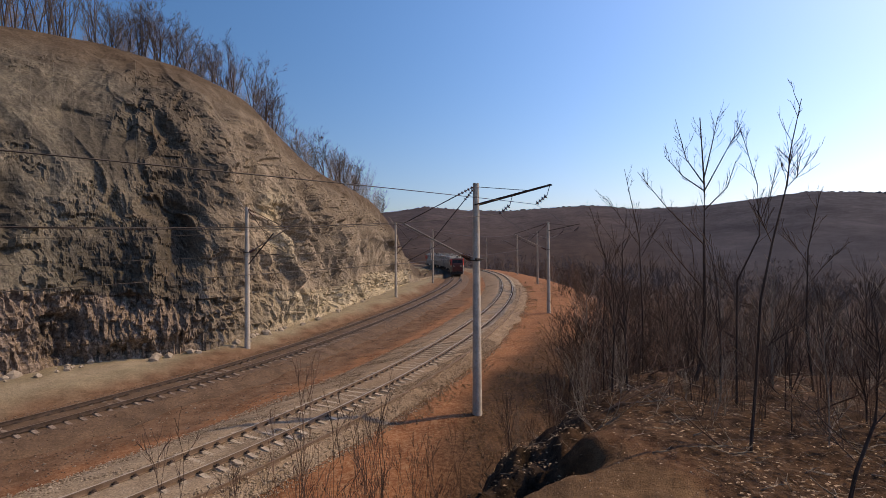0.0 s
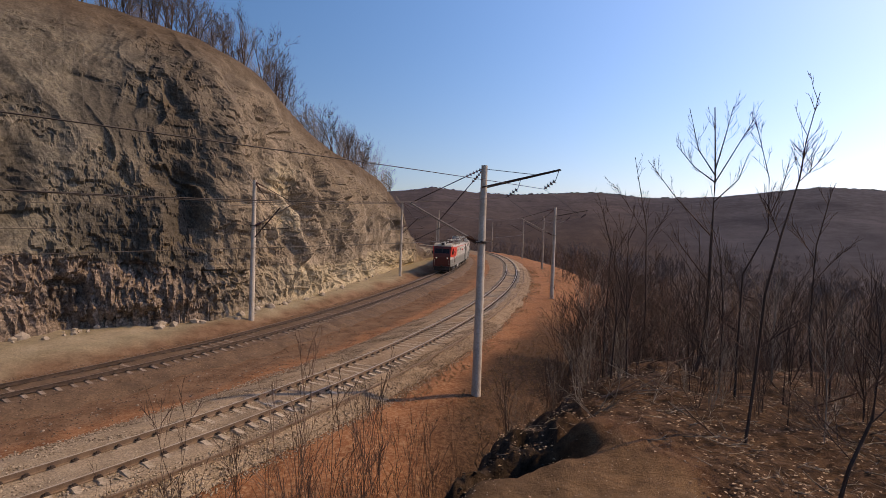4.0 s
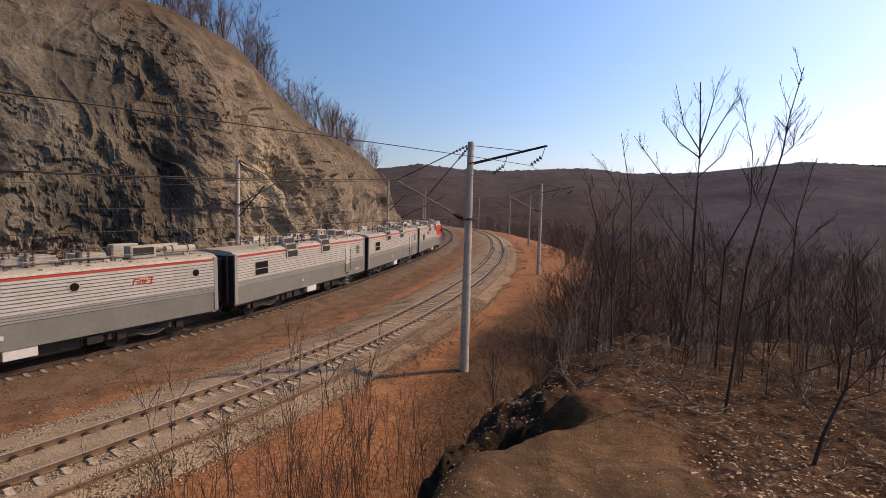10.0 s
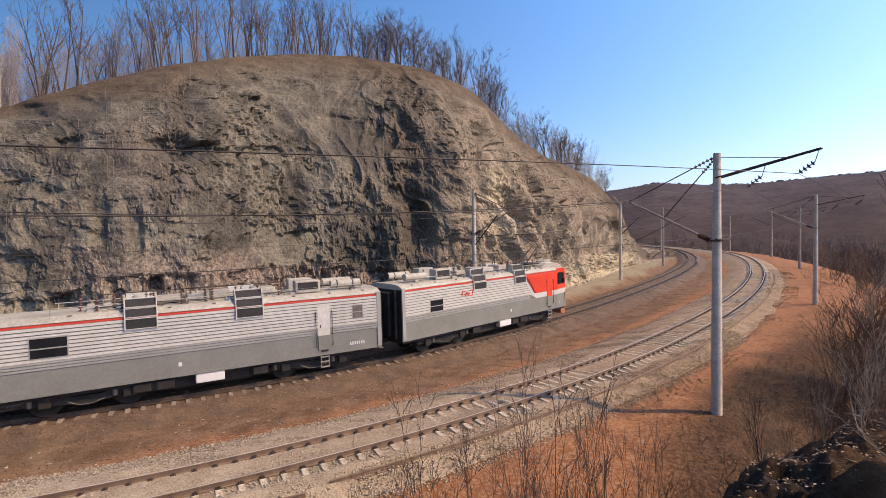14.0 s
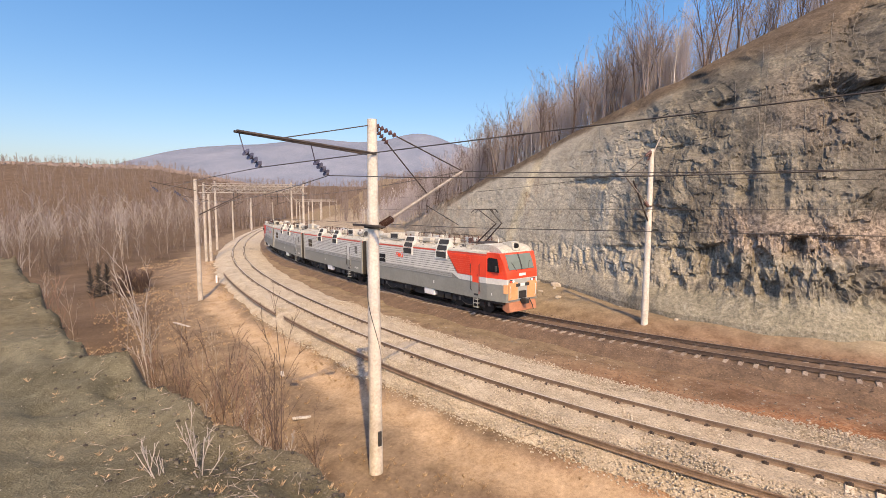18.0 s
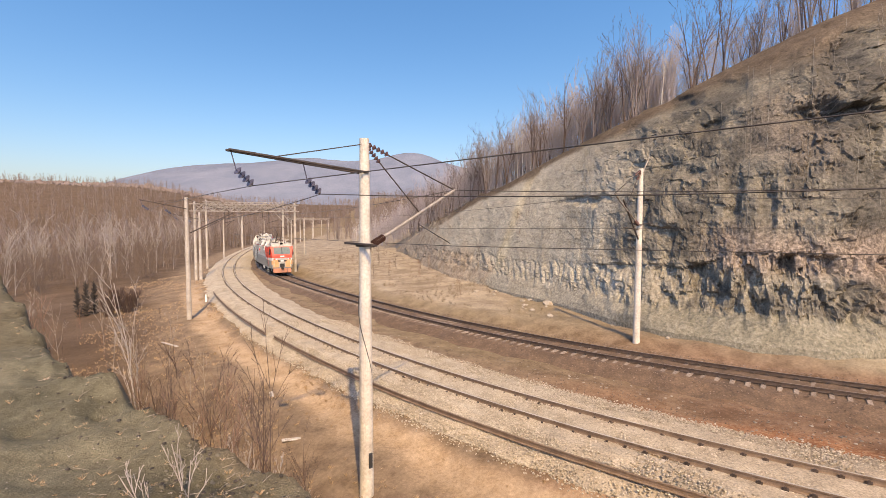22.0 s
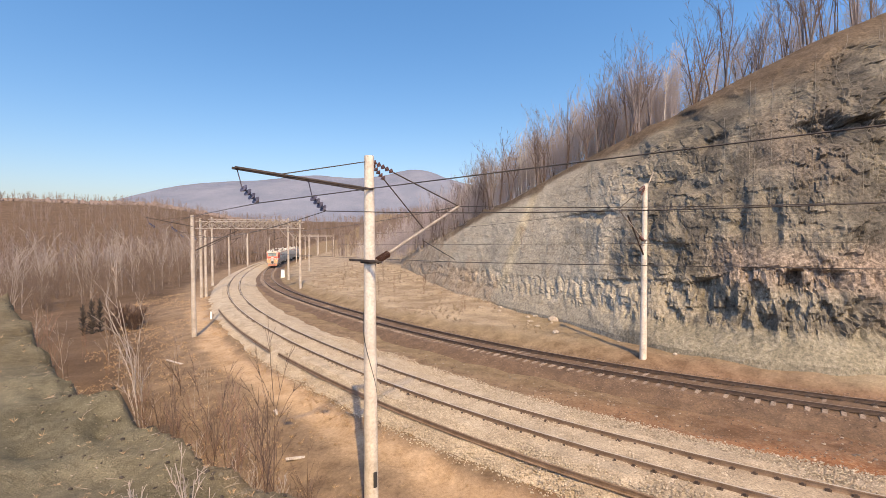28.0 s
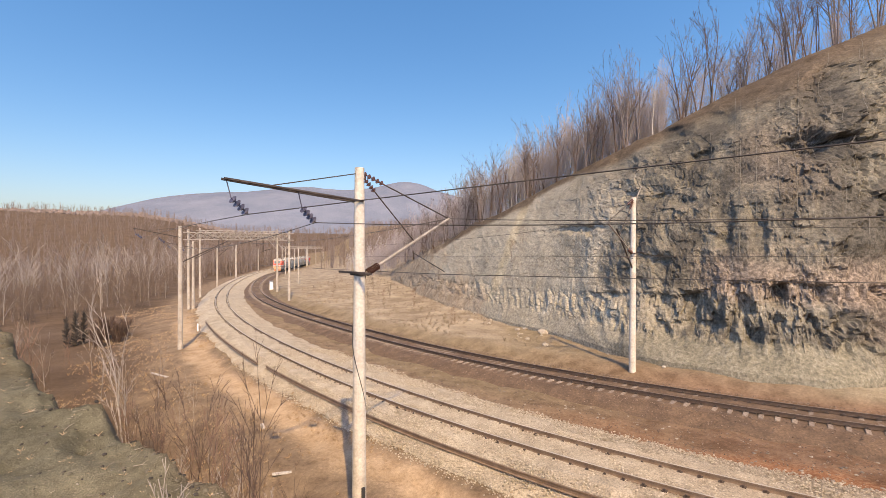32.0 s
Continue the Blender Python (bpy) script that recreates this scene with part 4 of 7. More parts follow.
def track(name, curve, direction, lift, bed_mat, rail_mat, head_mat, label, bed, heap=None):
    root = empty(name, Matrix.Identity(4), label, "railway track", kind="structure")
    swept("ballast_bed", curve, direction, bed, lift, bed_mat, root, closed=False, wobble=0.16, heap=heap)
    for s in (-0.795, 0.795):
        swept("rail", curve, direction, rail_profile(s), lift, rail_mat, root, every=4)
        swept("rail_head", curve, direction, [(s - 0.03, 0.001), (s + 0.03, 0.001), (s + 0.03, 0.004), (s - 0.03, 0.004)], lift, head_mat, root, every=4)
    return root


near_track = track("near_track", NEAR, NEAR_DIR, 0.0, MAT_BALLAST, MAT_RAIL, MAT_RAILTOP, "pale stone ballast with two rusty running rails on concrete sleepers",
                   [(-4.0, -0.75), (-3.3, -0.52), (-2.4, -0.30), (-1.6, -0.22), (-1.2, -0.235), (-0.5, -0.222), (0.5, -0.222), (1.2, -0.235), (1.6, -0.22), (2.1, -0.28), (3.0, -0.62), (3.5, -0.95)],
                   lambda along: 0.03 + 0.045 * smooth(350, 334, along))
far_track = track("far_track", FAR, FAR_DIR, FAR_LIFT, MAT_BALLAST_DARK, MAT_RAIL_OILY, MAT_RAILTOP_DULL, "oil-darkened ballast with two rusty running rails on stained sleepers",
                  [(-3.0, -0.80), (-2.3, -0.50), (-1.6, -0.24), (-0.5, -0.21), (0.5, -0.21), (1.6, -0.24), (2.3, -0.46), (3.1, -0.80)])

# spare rails lying along the outer shoulder
for n, (a, b, off) in enumerate(((293.0, 317.4, 2.6), (318.3, 348.6, 2.42), (349.0, 373.6, 2.15), (374.0, 398.6, 2.0), (399.0, 423.6, 1.95))):
    swept("spare_rail", NEAR, NEAR_DIR, rail_profile(off), -0.14, MAT_RAIL, None, int(a / STEP), int(b / STEP), 8, label="rusty spare rail lying on the ballast shoulder", category="rail")


def loose_stones(name, curve, direction, lift, material, count, spread, label, span):
    rng = np.random.default_rng(len(name))
    bm = bmesh.new()
    bmesh.ops.create_cube(bm, size=0.8)
    for v in bm.verts:
        v.co *= 0.7 + 0.6 * rng.random()
        v.co.z *= 0.75
    me = bpy.data.meshes.new(name + "_one")
    bm.to_mesh(me)
    bm.free()
    k = rng.integers(int(span[0] / STEP), int(span[1] / STEP), count)
    a = np.interp(rng.random(count), spread[0], spread[1])
    x = curve[k, 0] + direction[k, 1] * a + rng.normal(0, 0.1, count)
    y = curve[k, 1] - direction[k, 0] * a + rng.normal(0, 0.1, count)
    ground_up = -0.62 if lift == 0 else -0.67
    up = (0.03 + 0.045 * smooth(350, 334, k * STEP)) * smooth(2.3, 1.7, np.abs(a)) * (lift == 0) + np.interp(a, (-4.0, -3.3, -2.2, -1.6, 1.6, 2.1, 3.0, 3.6), (-0.74, -0.50, -0.28, -0.24, -0.24, -0.27, -0.60, -0.95)) + 0.01 * (np.abs(a) < 1.3)
    z = np.maximum(grade(x, y) + lift + up, ground_height(x, y)) + 0.01
    size = rng.uniform(0.025, 0.06, count)
    merged(name, me, np.c_[x, y, z, rng.uniform(0, 6.28, count), size, rng.uniform(0.6, 1.1, count)], material, label, category="stones")


loose_stones("ballast_stones", NEAR, NEAR_DIR, 0.0, MAT_STONES, 64000, ((0, 0.42, 0.66, 1), (-4.0, -1.5, 1.3, 3.3)), "pale crushed stone ballast", (314, 378))
loose_stones("farther_ballast_stones", NEAR, NEAR_DIR, 0.0, MAT_STONES, 9000, ((0, 0.45, 0.62, 1), (-4.0, -1.5, 1.3, 3.3)), "pale crushed stone ballast", (378, 430))
loose_stones("oily_ballast_stones", FAR, FAR_DIR, FAR_LIFT, MAT_STONES_DARK, 15000, ((0, 0.25, 0.45, 1), (-2.8, -1.4, 1.4, 6.0)), "brown oily crushed stone ballast", (280, 372))


# ---------------------------------------------------------------- masts and wires
RUBBER_BLACK = plain("cable_black", (0.02, 0.02, 0.02), (0.03, 0.03, 0.03), 3, 0.7, 0, 0)


def insulator_string(bm, a, b, discs=4, r=0.10):
    a, b = Vector(a), Vector(b)
    add_rod(bm, a, b, 0.018, sides=6)
    for k in range(discs):
        p = a.lerp(b, (k + 0.6) / (discs + 0.2))
        d = (b - a).normalized()
        add_rod(bm, p - d * 0.03, p + d * 0.03, r, r * 0.45, sides=10)


def toward(x, y, curve):
    i = int(np.argmin(np.hypot(curve[:, 0] - x, curve[:, 1] - y)))
    return Vector((curve[i, 0] - x, curve[i, 1] - y, 0)), i


def mast(x, y, curve, lift, height, feeders=True, arm_out=3.3, arm_up=-0.25, radius=0.21, drop=0.5, detail=True, lean=0.0):
    """A round concrete mast with its bracket over the track. Returns the wire points: messenger, contact, feeders."""
    to, i = toward(x, y, curve)
    d = to.length
    to = to.normalized()
    rail = level(curve[i, 0], curve[i, 1], lift)
    base = rail - drop
    root = empty("catenary_mast", pose(x, y, base, 0, 0, math.degrees(math.atan2(to.y, to.x))), "round grey concrete catenary mast with a steel bracket and insulators", "catenary mast", "catenary masts")
    h = height
    bm = bmesh.new()
    sides = 20 if detail else 10
    for z0, z1 in ((-0.6, h * 0.5), (h * 0.5, h)):
        t0, t1 = 1 - 0.36 * max(z0, 0) / h, 1 - 0.36 * z1 / h
        add_rod(bm, (lean * max(z0, 0), 0, z0), (lean * z1, 0, z1), radius * t0, radius * t1, sides)
    part("post", bm, MAT_CONCRETE if detail else MAT_CONCRETE_OLD, root, smooth=False)
    tip = Vector((min(d - 0.2, 3.6), 0, 7.9 + drop))
    foot = Vector((0.2, 0, 6.2 + drop))
    part("bracket_tube", rod(foot, tip, 0.052, 0.044, 10), MAT_GALV if detail else MAT_STEEL, root, "inclined steel bracket tube")
    if detail:
        part("clamp", box(0.05, 0, 6.2 + drop, 0.46, 0.42, 0.05, 0.01), MAT_STEEL, root)
        part("cross_bar", box(-0.22, 0, 6.26 + drop, 0.10, 1.3, 0.06, 0.01), MAT_STEEL, root)
        bm = bmesh.new()
        insulator_string(bm, foot + Vector((0.05, 0, 0.03)), foot + Vector((0.5, 0, 0.24)), 8, 0.11)
        part("bracket_insulator", bm, MAT_INSUL, root, "brown ribbed insulator")
        for hh, end in ((h - 0.15, tip), (h - 0.25, foot.lerp(tip, 0.55))):
            a = Vector((0.12, 0, hh))
            e = Vector(end)
            m = a.lerp(e, 0.22)
            bm = bmesh.new()
            insulator_string(bm, a, m, 5, 0.08)
            part("stay_insulator", bm, MAT_INSUL, root)
            part("stay_rod", rod(m, e, 0.022, sides=6), MAT_STEEL, root)
        part("registration_arm", rod((tip.x - 1.6, 0, tip.z - 1.1), (tip.x - 0.2, 0, 6.15 + drop), 0.014, sides=6), MAT_WIRE, root)
        if curve is FAR:
            part("top_strut", rod((0, 0, h - 0.5), (-1.0, 0.1, h + 0.75), 0.035, sides=6), MAT_GALV, root, "pale strut at the mast head")
            part("lower_arm", rod((0.1, 0, 5.3 + drop), (2.4, 0, 7.6 + drop), 0.05, sides=6), MAT_STEEL, root)
            part("pull_off_arm", rod((0.3, 0.1, 5.9 + drop), (3.0, 0.3, 6.1 + drop), 0.03, sides=6), MAT_STEEL, root)
    else:
        part("stay_rod", rod((0.1, 0, h - 0.2), tip, 0.018, sides=6), MAT_STEEL, root)
    if (x, y) == (-14.1, -3.7):
        coil = [(0.215 * math.cos(a * 0.9) * (1 - 0.03 * a), 0.215 * math.sin(a * 0.9) * (1 - 0.03 * a), 6.7 - a * 0.62) for a in [k * 0.35 for k in range(24)]]
        part("earth_cable", tube(coil, 0.012, 5), RUBBER_BLACK, root, "thin black cable wound round the mast")
        part("base_mark", box(0.0, -0.2, 0.55, 0.12, 0.06, 0.45, 0.02), RUBBER_BLACK, root)
    wires = {"messenger": None, "contact": None}
    m = pose(x, y, base, 0, 0, math.degrees(math.atan2(to.y, to.x)))
    wires["messenger"] = m @ tip
    wires["contact"] = m @ Vector((tip.x, 0, 6.05 + drop))
    if feeders:
        arm = Vector((-arm_out, 0, h + arm_up))
        bm = bmesh.new()
        for s in (-0.18, 0.18):
            add_rod(bm, (0, s, h - 0.95), arm + Vector((0, s * 0.45, 0)), 0.031, sides=6)
        for u in (0.25, 0.5, 0.75, 0.98):
            p = Vector((0, 0, h - 0.95)).lerp(arm, u)
            add_rod(bm, p + Vector((0, -0.12, 0)), p + Vector((0, 0.12, 0)), 0.018, sides=5)
        part("feeder_arm", bm, MAT_STEEL, root, "dark steel cross-arm carrying feeder wires")
        part("arm_tie", rod((0, 0, h - 0.15), arm.lerp(Vector((0, 0, h - 0.95)), 0.28), 0.014, sides=6), MAT_STEEL, root)
        for k, at in enumerate((0.98, 0.50)):
            top = Vector((0, 0, h - 0.95)).lerp(arm, at)
            hang = top + Vector((0.12, 0.02, -0.42))
            low = hang + Vector((0.45, 0.10, -0.36))
            bm = bmesh.new()
            add_rod(bm, top, hang, 0.014, sides=5)
            insulator_string(bm, hang, low, 4, 0.11)
            part("feeder_insulator", bm, MAT_INSUL_GREY, root, "string of grey disc insulators")
            wires["feeder%d" % k] = m @ low
    return wires


def wire(a, b, sag, radius=0.011, label="thin dark overhead wire"):
    ob = part("overhead_wire", tube(sagging(a, b, sag), radius, 4), MAT_WIRE, None, label)
    return tagged(ob, label, "wire", "overhead wires")


OUTER = [(-8.9, 166, 9.8), (0.8, 127.8, 9.8), (4.3, 96.6, 9.7), (3.6, 55.2, 9.7), (-1.63, 22.2, 10.1), (-14.1, -3.7, 9.75), (-39.6, -25.4, 9.7), (-67.2, -41.2, 9.2)]
INNER = [(-27, 165, 9.8), (-15.8, 98.8, 10.0), (-16.6, 70.6, 10.2), (-19.7, 35.6, 10.0), (-31.2, 8.4, 9.9), (-67.5, -22.5, 9.3), (-112, -43.5, 8.2)]
spans = []
for n, (x, y, h) in enumerate(OUTER):
    low = 0.55 if n > 4 else 0.2
    spans.append(mast(x, y, NEAR, 0.0, h - 0.55 + low, True, 3.8 if n == 5 else 3.3, -0.65 if n == 5 else -0.25, detail=2 < n < 6, drop=low))
for a, b in zip(spans, spans[1:]):
    for key, sag in (("messenger", 0.45), ("contact", 0.05), ("feeder0", -0.1), ("feeder1", 0.6)):
        wire(a[key], b[key], sag)
spans = []
for n, (x, y, h) in enumerate(INNER):
    if (x, y) == (-67.5, -22.5):
        spans.append({"messenger": Vector((-67.2, -27.9, 6.9)), "contact": Vector((-67.2, -27.9, 5.3))})
        continue
    spans.append(mast(x, y, FAR, 0.35, h, False, detail=1 < n < 5, drop=0.4))
for a, b in zip(spans, spans[1:]):
    for key, sag in (("messenger", 0.7), ("contact", 0.06)):
        wire(a[key], b[key], sag)


def portal(a, b, h, name="catenary_portal"):
    """Two concrete posts with a lattice beam across both tracks."""
    a, b = Vector((*a, 0)), Vector((*b, 0))
    za, zb = level(a.x, a.y, -0.5), level(b.x, b.y, -0.3)
    d = (b - a)
    root = empty(name, pose(a.x, a.y, za, 0, 0, math.degrees(math.atan2(d.y, d.x))), "lattice steel beam on concrete posts over both tracks", "catenary portal", "catenary portals")
    span = d.length
    for x0, dz in ((0, 0), (span, zb - za)):
        part("post", rod((x0, 0, dz - 0.4), (x0, 0, h + 0.9), 0.22, 0.16, 12), MAT_CONCRETE_OLD, root)
    for z in (h - 0.5, h + 0.5):
        for s in (-0.3, 0.3):
            part("chord", box(span / 2, s, z, span + 1.2, 0.13, 0.13), MAT_GALV, root)
    n = int(span / 1.1)
    bm = bmesh.new()
    for k in range(n):
        x0, x1 = k * span / n, (k + 1) * span / n
        for s in (-0.3, 0.3):
            add_rod(bm, (x0, s, h - 0.5), (x1, s, h + 0.5), 0.05, sides=4)
            add_rod(bm, (x0, s, h + 0.5), (x1, s, h - 0.5), 0.05, sides=4)
            add_rod(bm, (x0, s, h - 0.5), (x0, s, h + 0.5), 0.05, sides=4)
    part("lattice", bm, MAT_GALV, root)
    for x0 in (span * 0.28, span * 0.72):
        part("drop_post", rod((x0, 0, h - 0.5), (x0, 0, h - 2.3), 0.06, sides=6), MAT_STEEL, root)
        part("drop_arm", rod((x0, 0, h - 2.2), (x0 + 1.4, 0, h - 1.8), 0.04, sides=6), MAT_STEEL, root)
    part("knee_brace", rod((span - 2.2, 0, h - 0.5), (span, 0, h - 3.0), 0.06, sides=6), MAT_GALV, root)


portal((-67.7, -42.2), (-77.0, -31.4), 9.9)
portal((-85.6, -51.2), (-93.8, -40.6), 11.0)
portal((-232, -98), (-229, -84.5), 9.3)
portal((-272, -105.5), (-270, -91), 9.3)
for x, y, h in ((-101.6, -57.0, 8.6), (-129.8, -67.5, 9.6), (-160, -66.5, 8.6), (-186, -73.8, 8.6), (-214, -79.5, 8.6), (-240, -84.5, 8.6), (-162, -84.5, 8.6), (-205, -97, 8.6)):
    mast(x, y, FAR if abs(y) < 86 and (x, y) not in ((-101.6, -57.0), (-129.8, -67.5), (-162, -84.5)) else NEAR, 0, h, False, detail=False)


# ---------------------------------------------------------------- the train
PAINT_DARK = plain("loco_dark_grey", (0.165, 0.170, 0.152), (0.200, 0.205, 0.185), 0.8, 0.42, 0.0, 0.03, 0.12)
PAINT_MID = plain("loco_mid_grey", (0.26, 0.262, 0.240), (0.30, 0.302, 0.280), 0.8, 0.42, 0.0, 0.03, 0.12)
PAINT_LIGHT = plain("loco_light_grey", (0.45, 0.442, 0.405), (0.53, 0.522, 0.48), 0.8, 0.42, 0.0, 0.03, 0.15)
# Darker grey behind the ribs: the grooves' shade as paint.
PAINT_GROOVE_SHADE = plain("loco_groove_shade", (0.13, 0.125, 0.11), (0.20, 0.19, 0.165), 1.5, 0.6, 0.0, 0.03, 0.2)
PAINT_RED = plain("loco_red", (0.62, 0.045, 0.022), (0.72, 0.065, 0.03), 0.8, 0.38, 0.0, 0.03, 0.1)
PAINT_STRIPE = plain("loco_stripe", (0.50, 0.045, 0.03), (0.58, 0.06, 0.04), 0.8, 0.4, 0.0, 0.03, 0.1)
PAINT_CREAM = plain("loco_roof_cream", (0.31, 0.292, 0.25), (0.41, 0.388, 0.335), 0.9, 0.6, 0.0, 0.08, 0.3)
PAINT_ORANGE = plain("loco_orange", (0.50, 0.235, 0.105), (0.58, 0.30, 0.145), 0.8, 0.45, 0.0, 0.03, 0.15)
# Darker red for the leading nose: its shade is in the paint.
PAINT_RED_SHADED = plain("loco_red_shaded", (0.075, 0.012, 0.010), (0.11, 0.018, 0.014), 0.8, 0.4, 0.0, 0.03, 0.1)
PAINT_RUST = plain("loco_rust_orange", (0.30, 0.115, 0.060), (0.38, 0.155, 0.085), 0.8, 0.6, 0.0, 0.05, 0.2)
PAINT_WHITE = plain("loco_white", (0.56, 0.555, 0.53), (0.65, 0.645, 0.62), 0.9, 0.5, 0.0, 0.03, 0.15)
UNDER = plain("loco_running_gear", (0.012, 0.011, 0.010), (0.026, 0.022, 0.019), 3, 0.75, 0.1, 0.2)
UNDER_LIGHT = plain("dusty_steel", (0.10, 0.092, 0.084), (0.17, 0.155, 0.14), 3, 0.6, 0.4, 0.2)
LAMP_ON, lamp_tree, lamp_bsdf = node_material("lit_lamp")
lamp_bsdf.inputs["Emission Color"].default_value = (1.0, 0.95, 0.85, 1)
lamp_bsdf.inputs["Emission Strength"].default_value = 0.8
GLASS_DARK = plain("dark_glass", (0.012, 0.013, 0.015), (0.02, 0.022, 0.025), 1, 0.06, 0.0, 0, 0)
GLASS_TEAL = plain("windscreen_glass", (0.10, 0.13, 0.12), (0.13, 0.16, 0.15), 1, 0.08, 0.0, 0, 0)
for pane_glass in (GLASS_DARK, GLASS_TEAL):
    pane_glass.node_tree.nodes["Principled BSDF"].inputs["Specular IOR Level"].default_value = 0.18
RUBBER = plain("black_rubber", (0.015, 0.015, 0.016), (0.025, 0.025, 0.026), 2, 0.8, 0, 0.1)
LAMP_GLASS = plain("lamp_glass", (0.75, 0.75, 0.72), (0.85, 0.85, 0.82), 2, 0.15, 0, 0, 0)

HALF, LONG = 1.56, 8.30      # half width, half length of a body


def prism(points, y0, y1, taper=None):
    """A side profile (x, z) drawn across the body; taper(x) narrows it towards the nose."""
    bm = bmesh.new()
    t = taper or (lambda x: 1.0)
    a = [bm.verts.new((x, y0 * t(x), z)) for x, z in points]
    b = [bm.verts.new((x, y1 * t(x), z)) for x, z in points]
    bm.faces.new(a)
    bm.faces.new(b[::-1])
    for i in range(len(points)):
        j = (i + 1) % len(points)
        bm.faces.new((a[j], a[i], b[i], b[j]))
    bmesh.ops.recalc_face_normals(bm, faces=bm.faces)
    return bm


def nose(x):
    return 1.0 if x < 7.7 else 1.0 - 0.16 * ((x - 7.7) / 0.73) ** 1.6


def bars(count, x, y, z, width, height, gap, side, material, root, label):
    bm = bmesh.new()
    for k in range(count):
        add_box(bm, x + k * (width + gap) * side, y, z, width, 0.008, height)
    return part("number_bars", bm, material, root, label)


def wheelset_group(root, at):
    bogie = part("bogie", box(at, 0, 0.62, 4.3, 2.3, 0.24, 0.04), UNDER, root, "dark bogie frame with two axles")
    for s in (-1, 1):
        part("side_frame", prism([(at - 2.3, 0.62), (at - 1.9, 0.86), (at - 0.7, 0.80), (at, 0.55), (at + 0.7, 0.80), (at + 1.9, 0.86), (at + 2.3, 0.62), (at + 0.9, 0.48), (at, 0.38), (at - 0.9, 0.48)], s * 1.05, s * 1.2), UNDER, bogie)
        for ax in (-1.45, 1.45):
            part("wheel", rod((at + ax, s * 0.74, 0.625), (at + ax, s * 0.88, 0.625), 0.625, 0.625, 24), UNDER, bogie, "dark steel wheel")
            part("axle_box", box(at + ax, s * 1.26, 0.625, 0.42, 0.16, 0.38, 0.04), UNDER, bogie)
            part("coil_spring", rod((at + ax + 0.5, s * 1.18, 0.55), (at + ax + 0.5, s * 1.18, 0.9), 0.1, 0.1, 10), UNDER_LIGHT, bogie)
        part("brake_pipe", tube([(at - 0.6, s * 1.3, 0.55), (at - 0.2, s * 1.32, 0.40), (at + 0.3, s * 1.32, 0.40), (at + 0.7, s * 1.3, 0.6)], 0.018, 5), UNDER_LIGHT, bogie)
    for ax in (-1.45, 1.45):
        part("axle", rod((at + ax, -0.9, 0.625), (at + ax, 0.9, 0.625), 0.09, 0.09, 10), UNDER, bogie)


def louvre(root, x, s):
    """A three-tier intake box on the roof edge."""
    b = part("air_intake", prism([(x - 0.62, 3.35), (x + 0.62, 3.35), (x + 0.62, 4.62), (x - 0.62, 4.62)], s * 1.0, s * 1.2), PAINT_LIGHT, root, "sloping louvred air intake on the roof edge")
    for k, (y0, z0, y1, z1) in enumerate(((1.635, 3.34, 1.645, 3.78), (1.62, 3.84, 1.47, 4.20), (1.45, 4.26, 1.26, 4.60))):
        bm = bmesh.new()
        q = [(x - 0.56, s * y0, z0), (x + 0.56, s * y0, z0), (x + 0.56, s * y1, z1), (x - 0.56, s * y1, z1)]
        outer = [bm.verts.new(p) for p in q]
        inner = [bm.verts.new((px, py - s * 0.08, pz)) for px, py, pz in q]
        bm.faces.new(outer)
        bm.faces.new(inner[::-1])
        for i in range(4):
            bm.faces.new((outer[i], inner[i], inner[(i + 1) % 4], outer[(i + 1) % 4]))
        bmesh.ops.recalc_face_normals(bm, faces=bm.faces)
        part("grille", bm, RUBBER, b, "dark grille")
        bm = bmesh.new()
        for u in (0.0, 1.0):
            yy, zz = y0 + (y1 - y0) * u, z0 + (z1 - z0) * u
            add_box(bm, x, s * (yy + 0.012), zz, 1.2, 0.045, 0.032)
        for e in (-0.6, 0.6):
            add_box(bm, x + e, s * (y0 + y1) / 2 - s * 0.14, (z0 + z1) / 2, 0.04, 0.36, z1 - z0 + 0.06)
            add_rod(bm, (x + e, s * (y0 + 0.012), z0), (x + e, s * (y1 + 0.012), z1), 0.024, sides=4)
        part("grille_frame", bm, PAINT_LIGHT, b)


def window(root, x, z, w, h, s, glass=GLASS_DARK):
    f = part("side_window", box(x, s * (HALF + 0.015), z, w, 0.07, h, 0.02), PAINT_MID, root, "dark two-pane window in a grey frame")
    part("pane", box(x, s * (HALF + 0.045), z + h * 0.22, w - 0.1, 0.02, h * 0.42), glass, f)
    part("pane", box(x, s * (HALF + 0.045), z - h * 0.24, w - 0.1, 0.02, h * 0.38), glass, f)


def porthole(root, x, z, s):
    f = part("porthole", rod((x, s * (HALF - 0.02), z), (x, s * (HALF + 0.05), z), 0.24, 0.24, 24), PAINT_CREAM, root, "round window with a pale rim")
    part("pane", rod((x, s * (HALF + 0.02), z), (x, s * (HALF + 0.06), z), 0.18, 0.18, 24), GLASS_DARK, f)


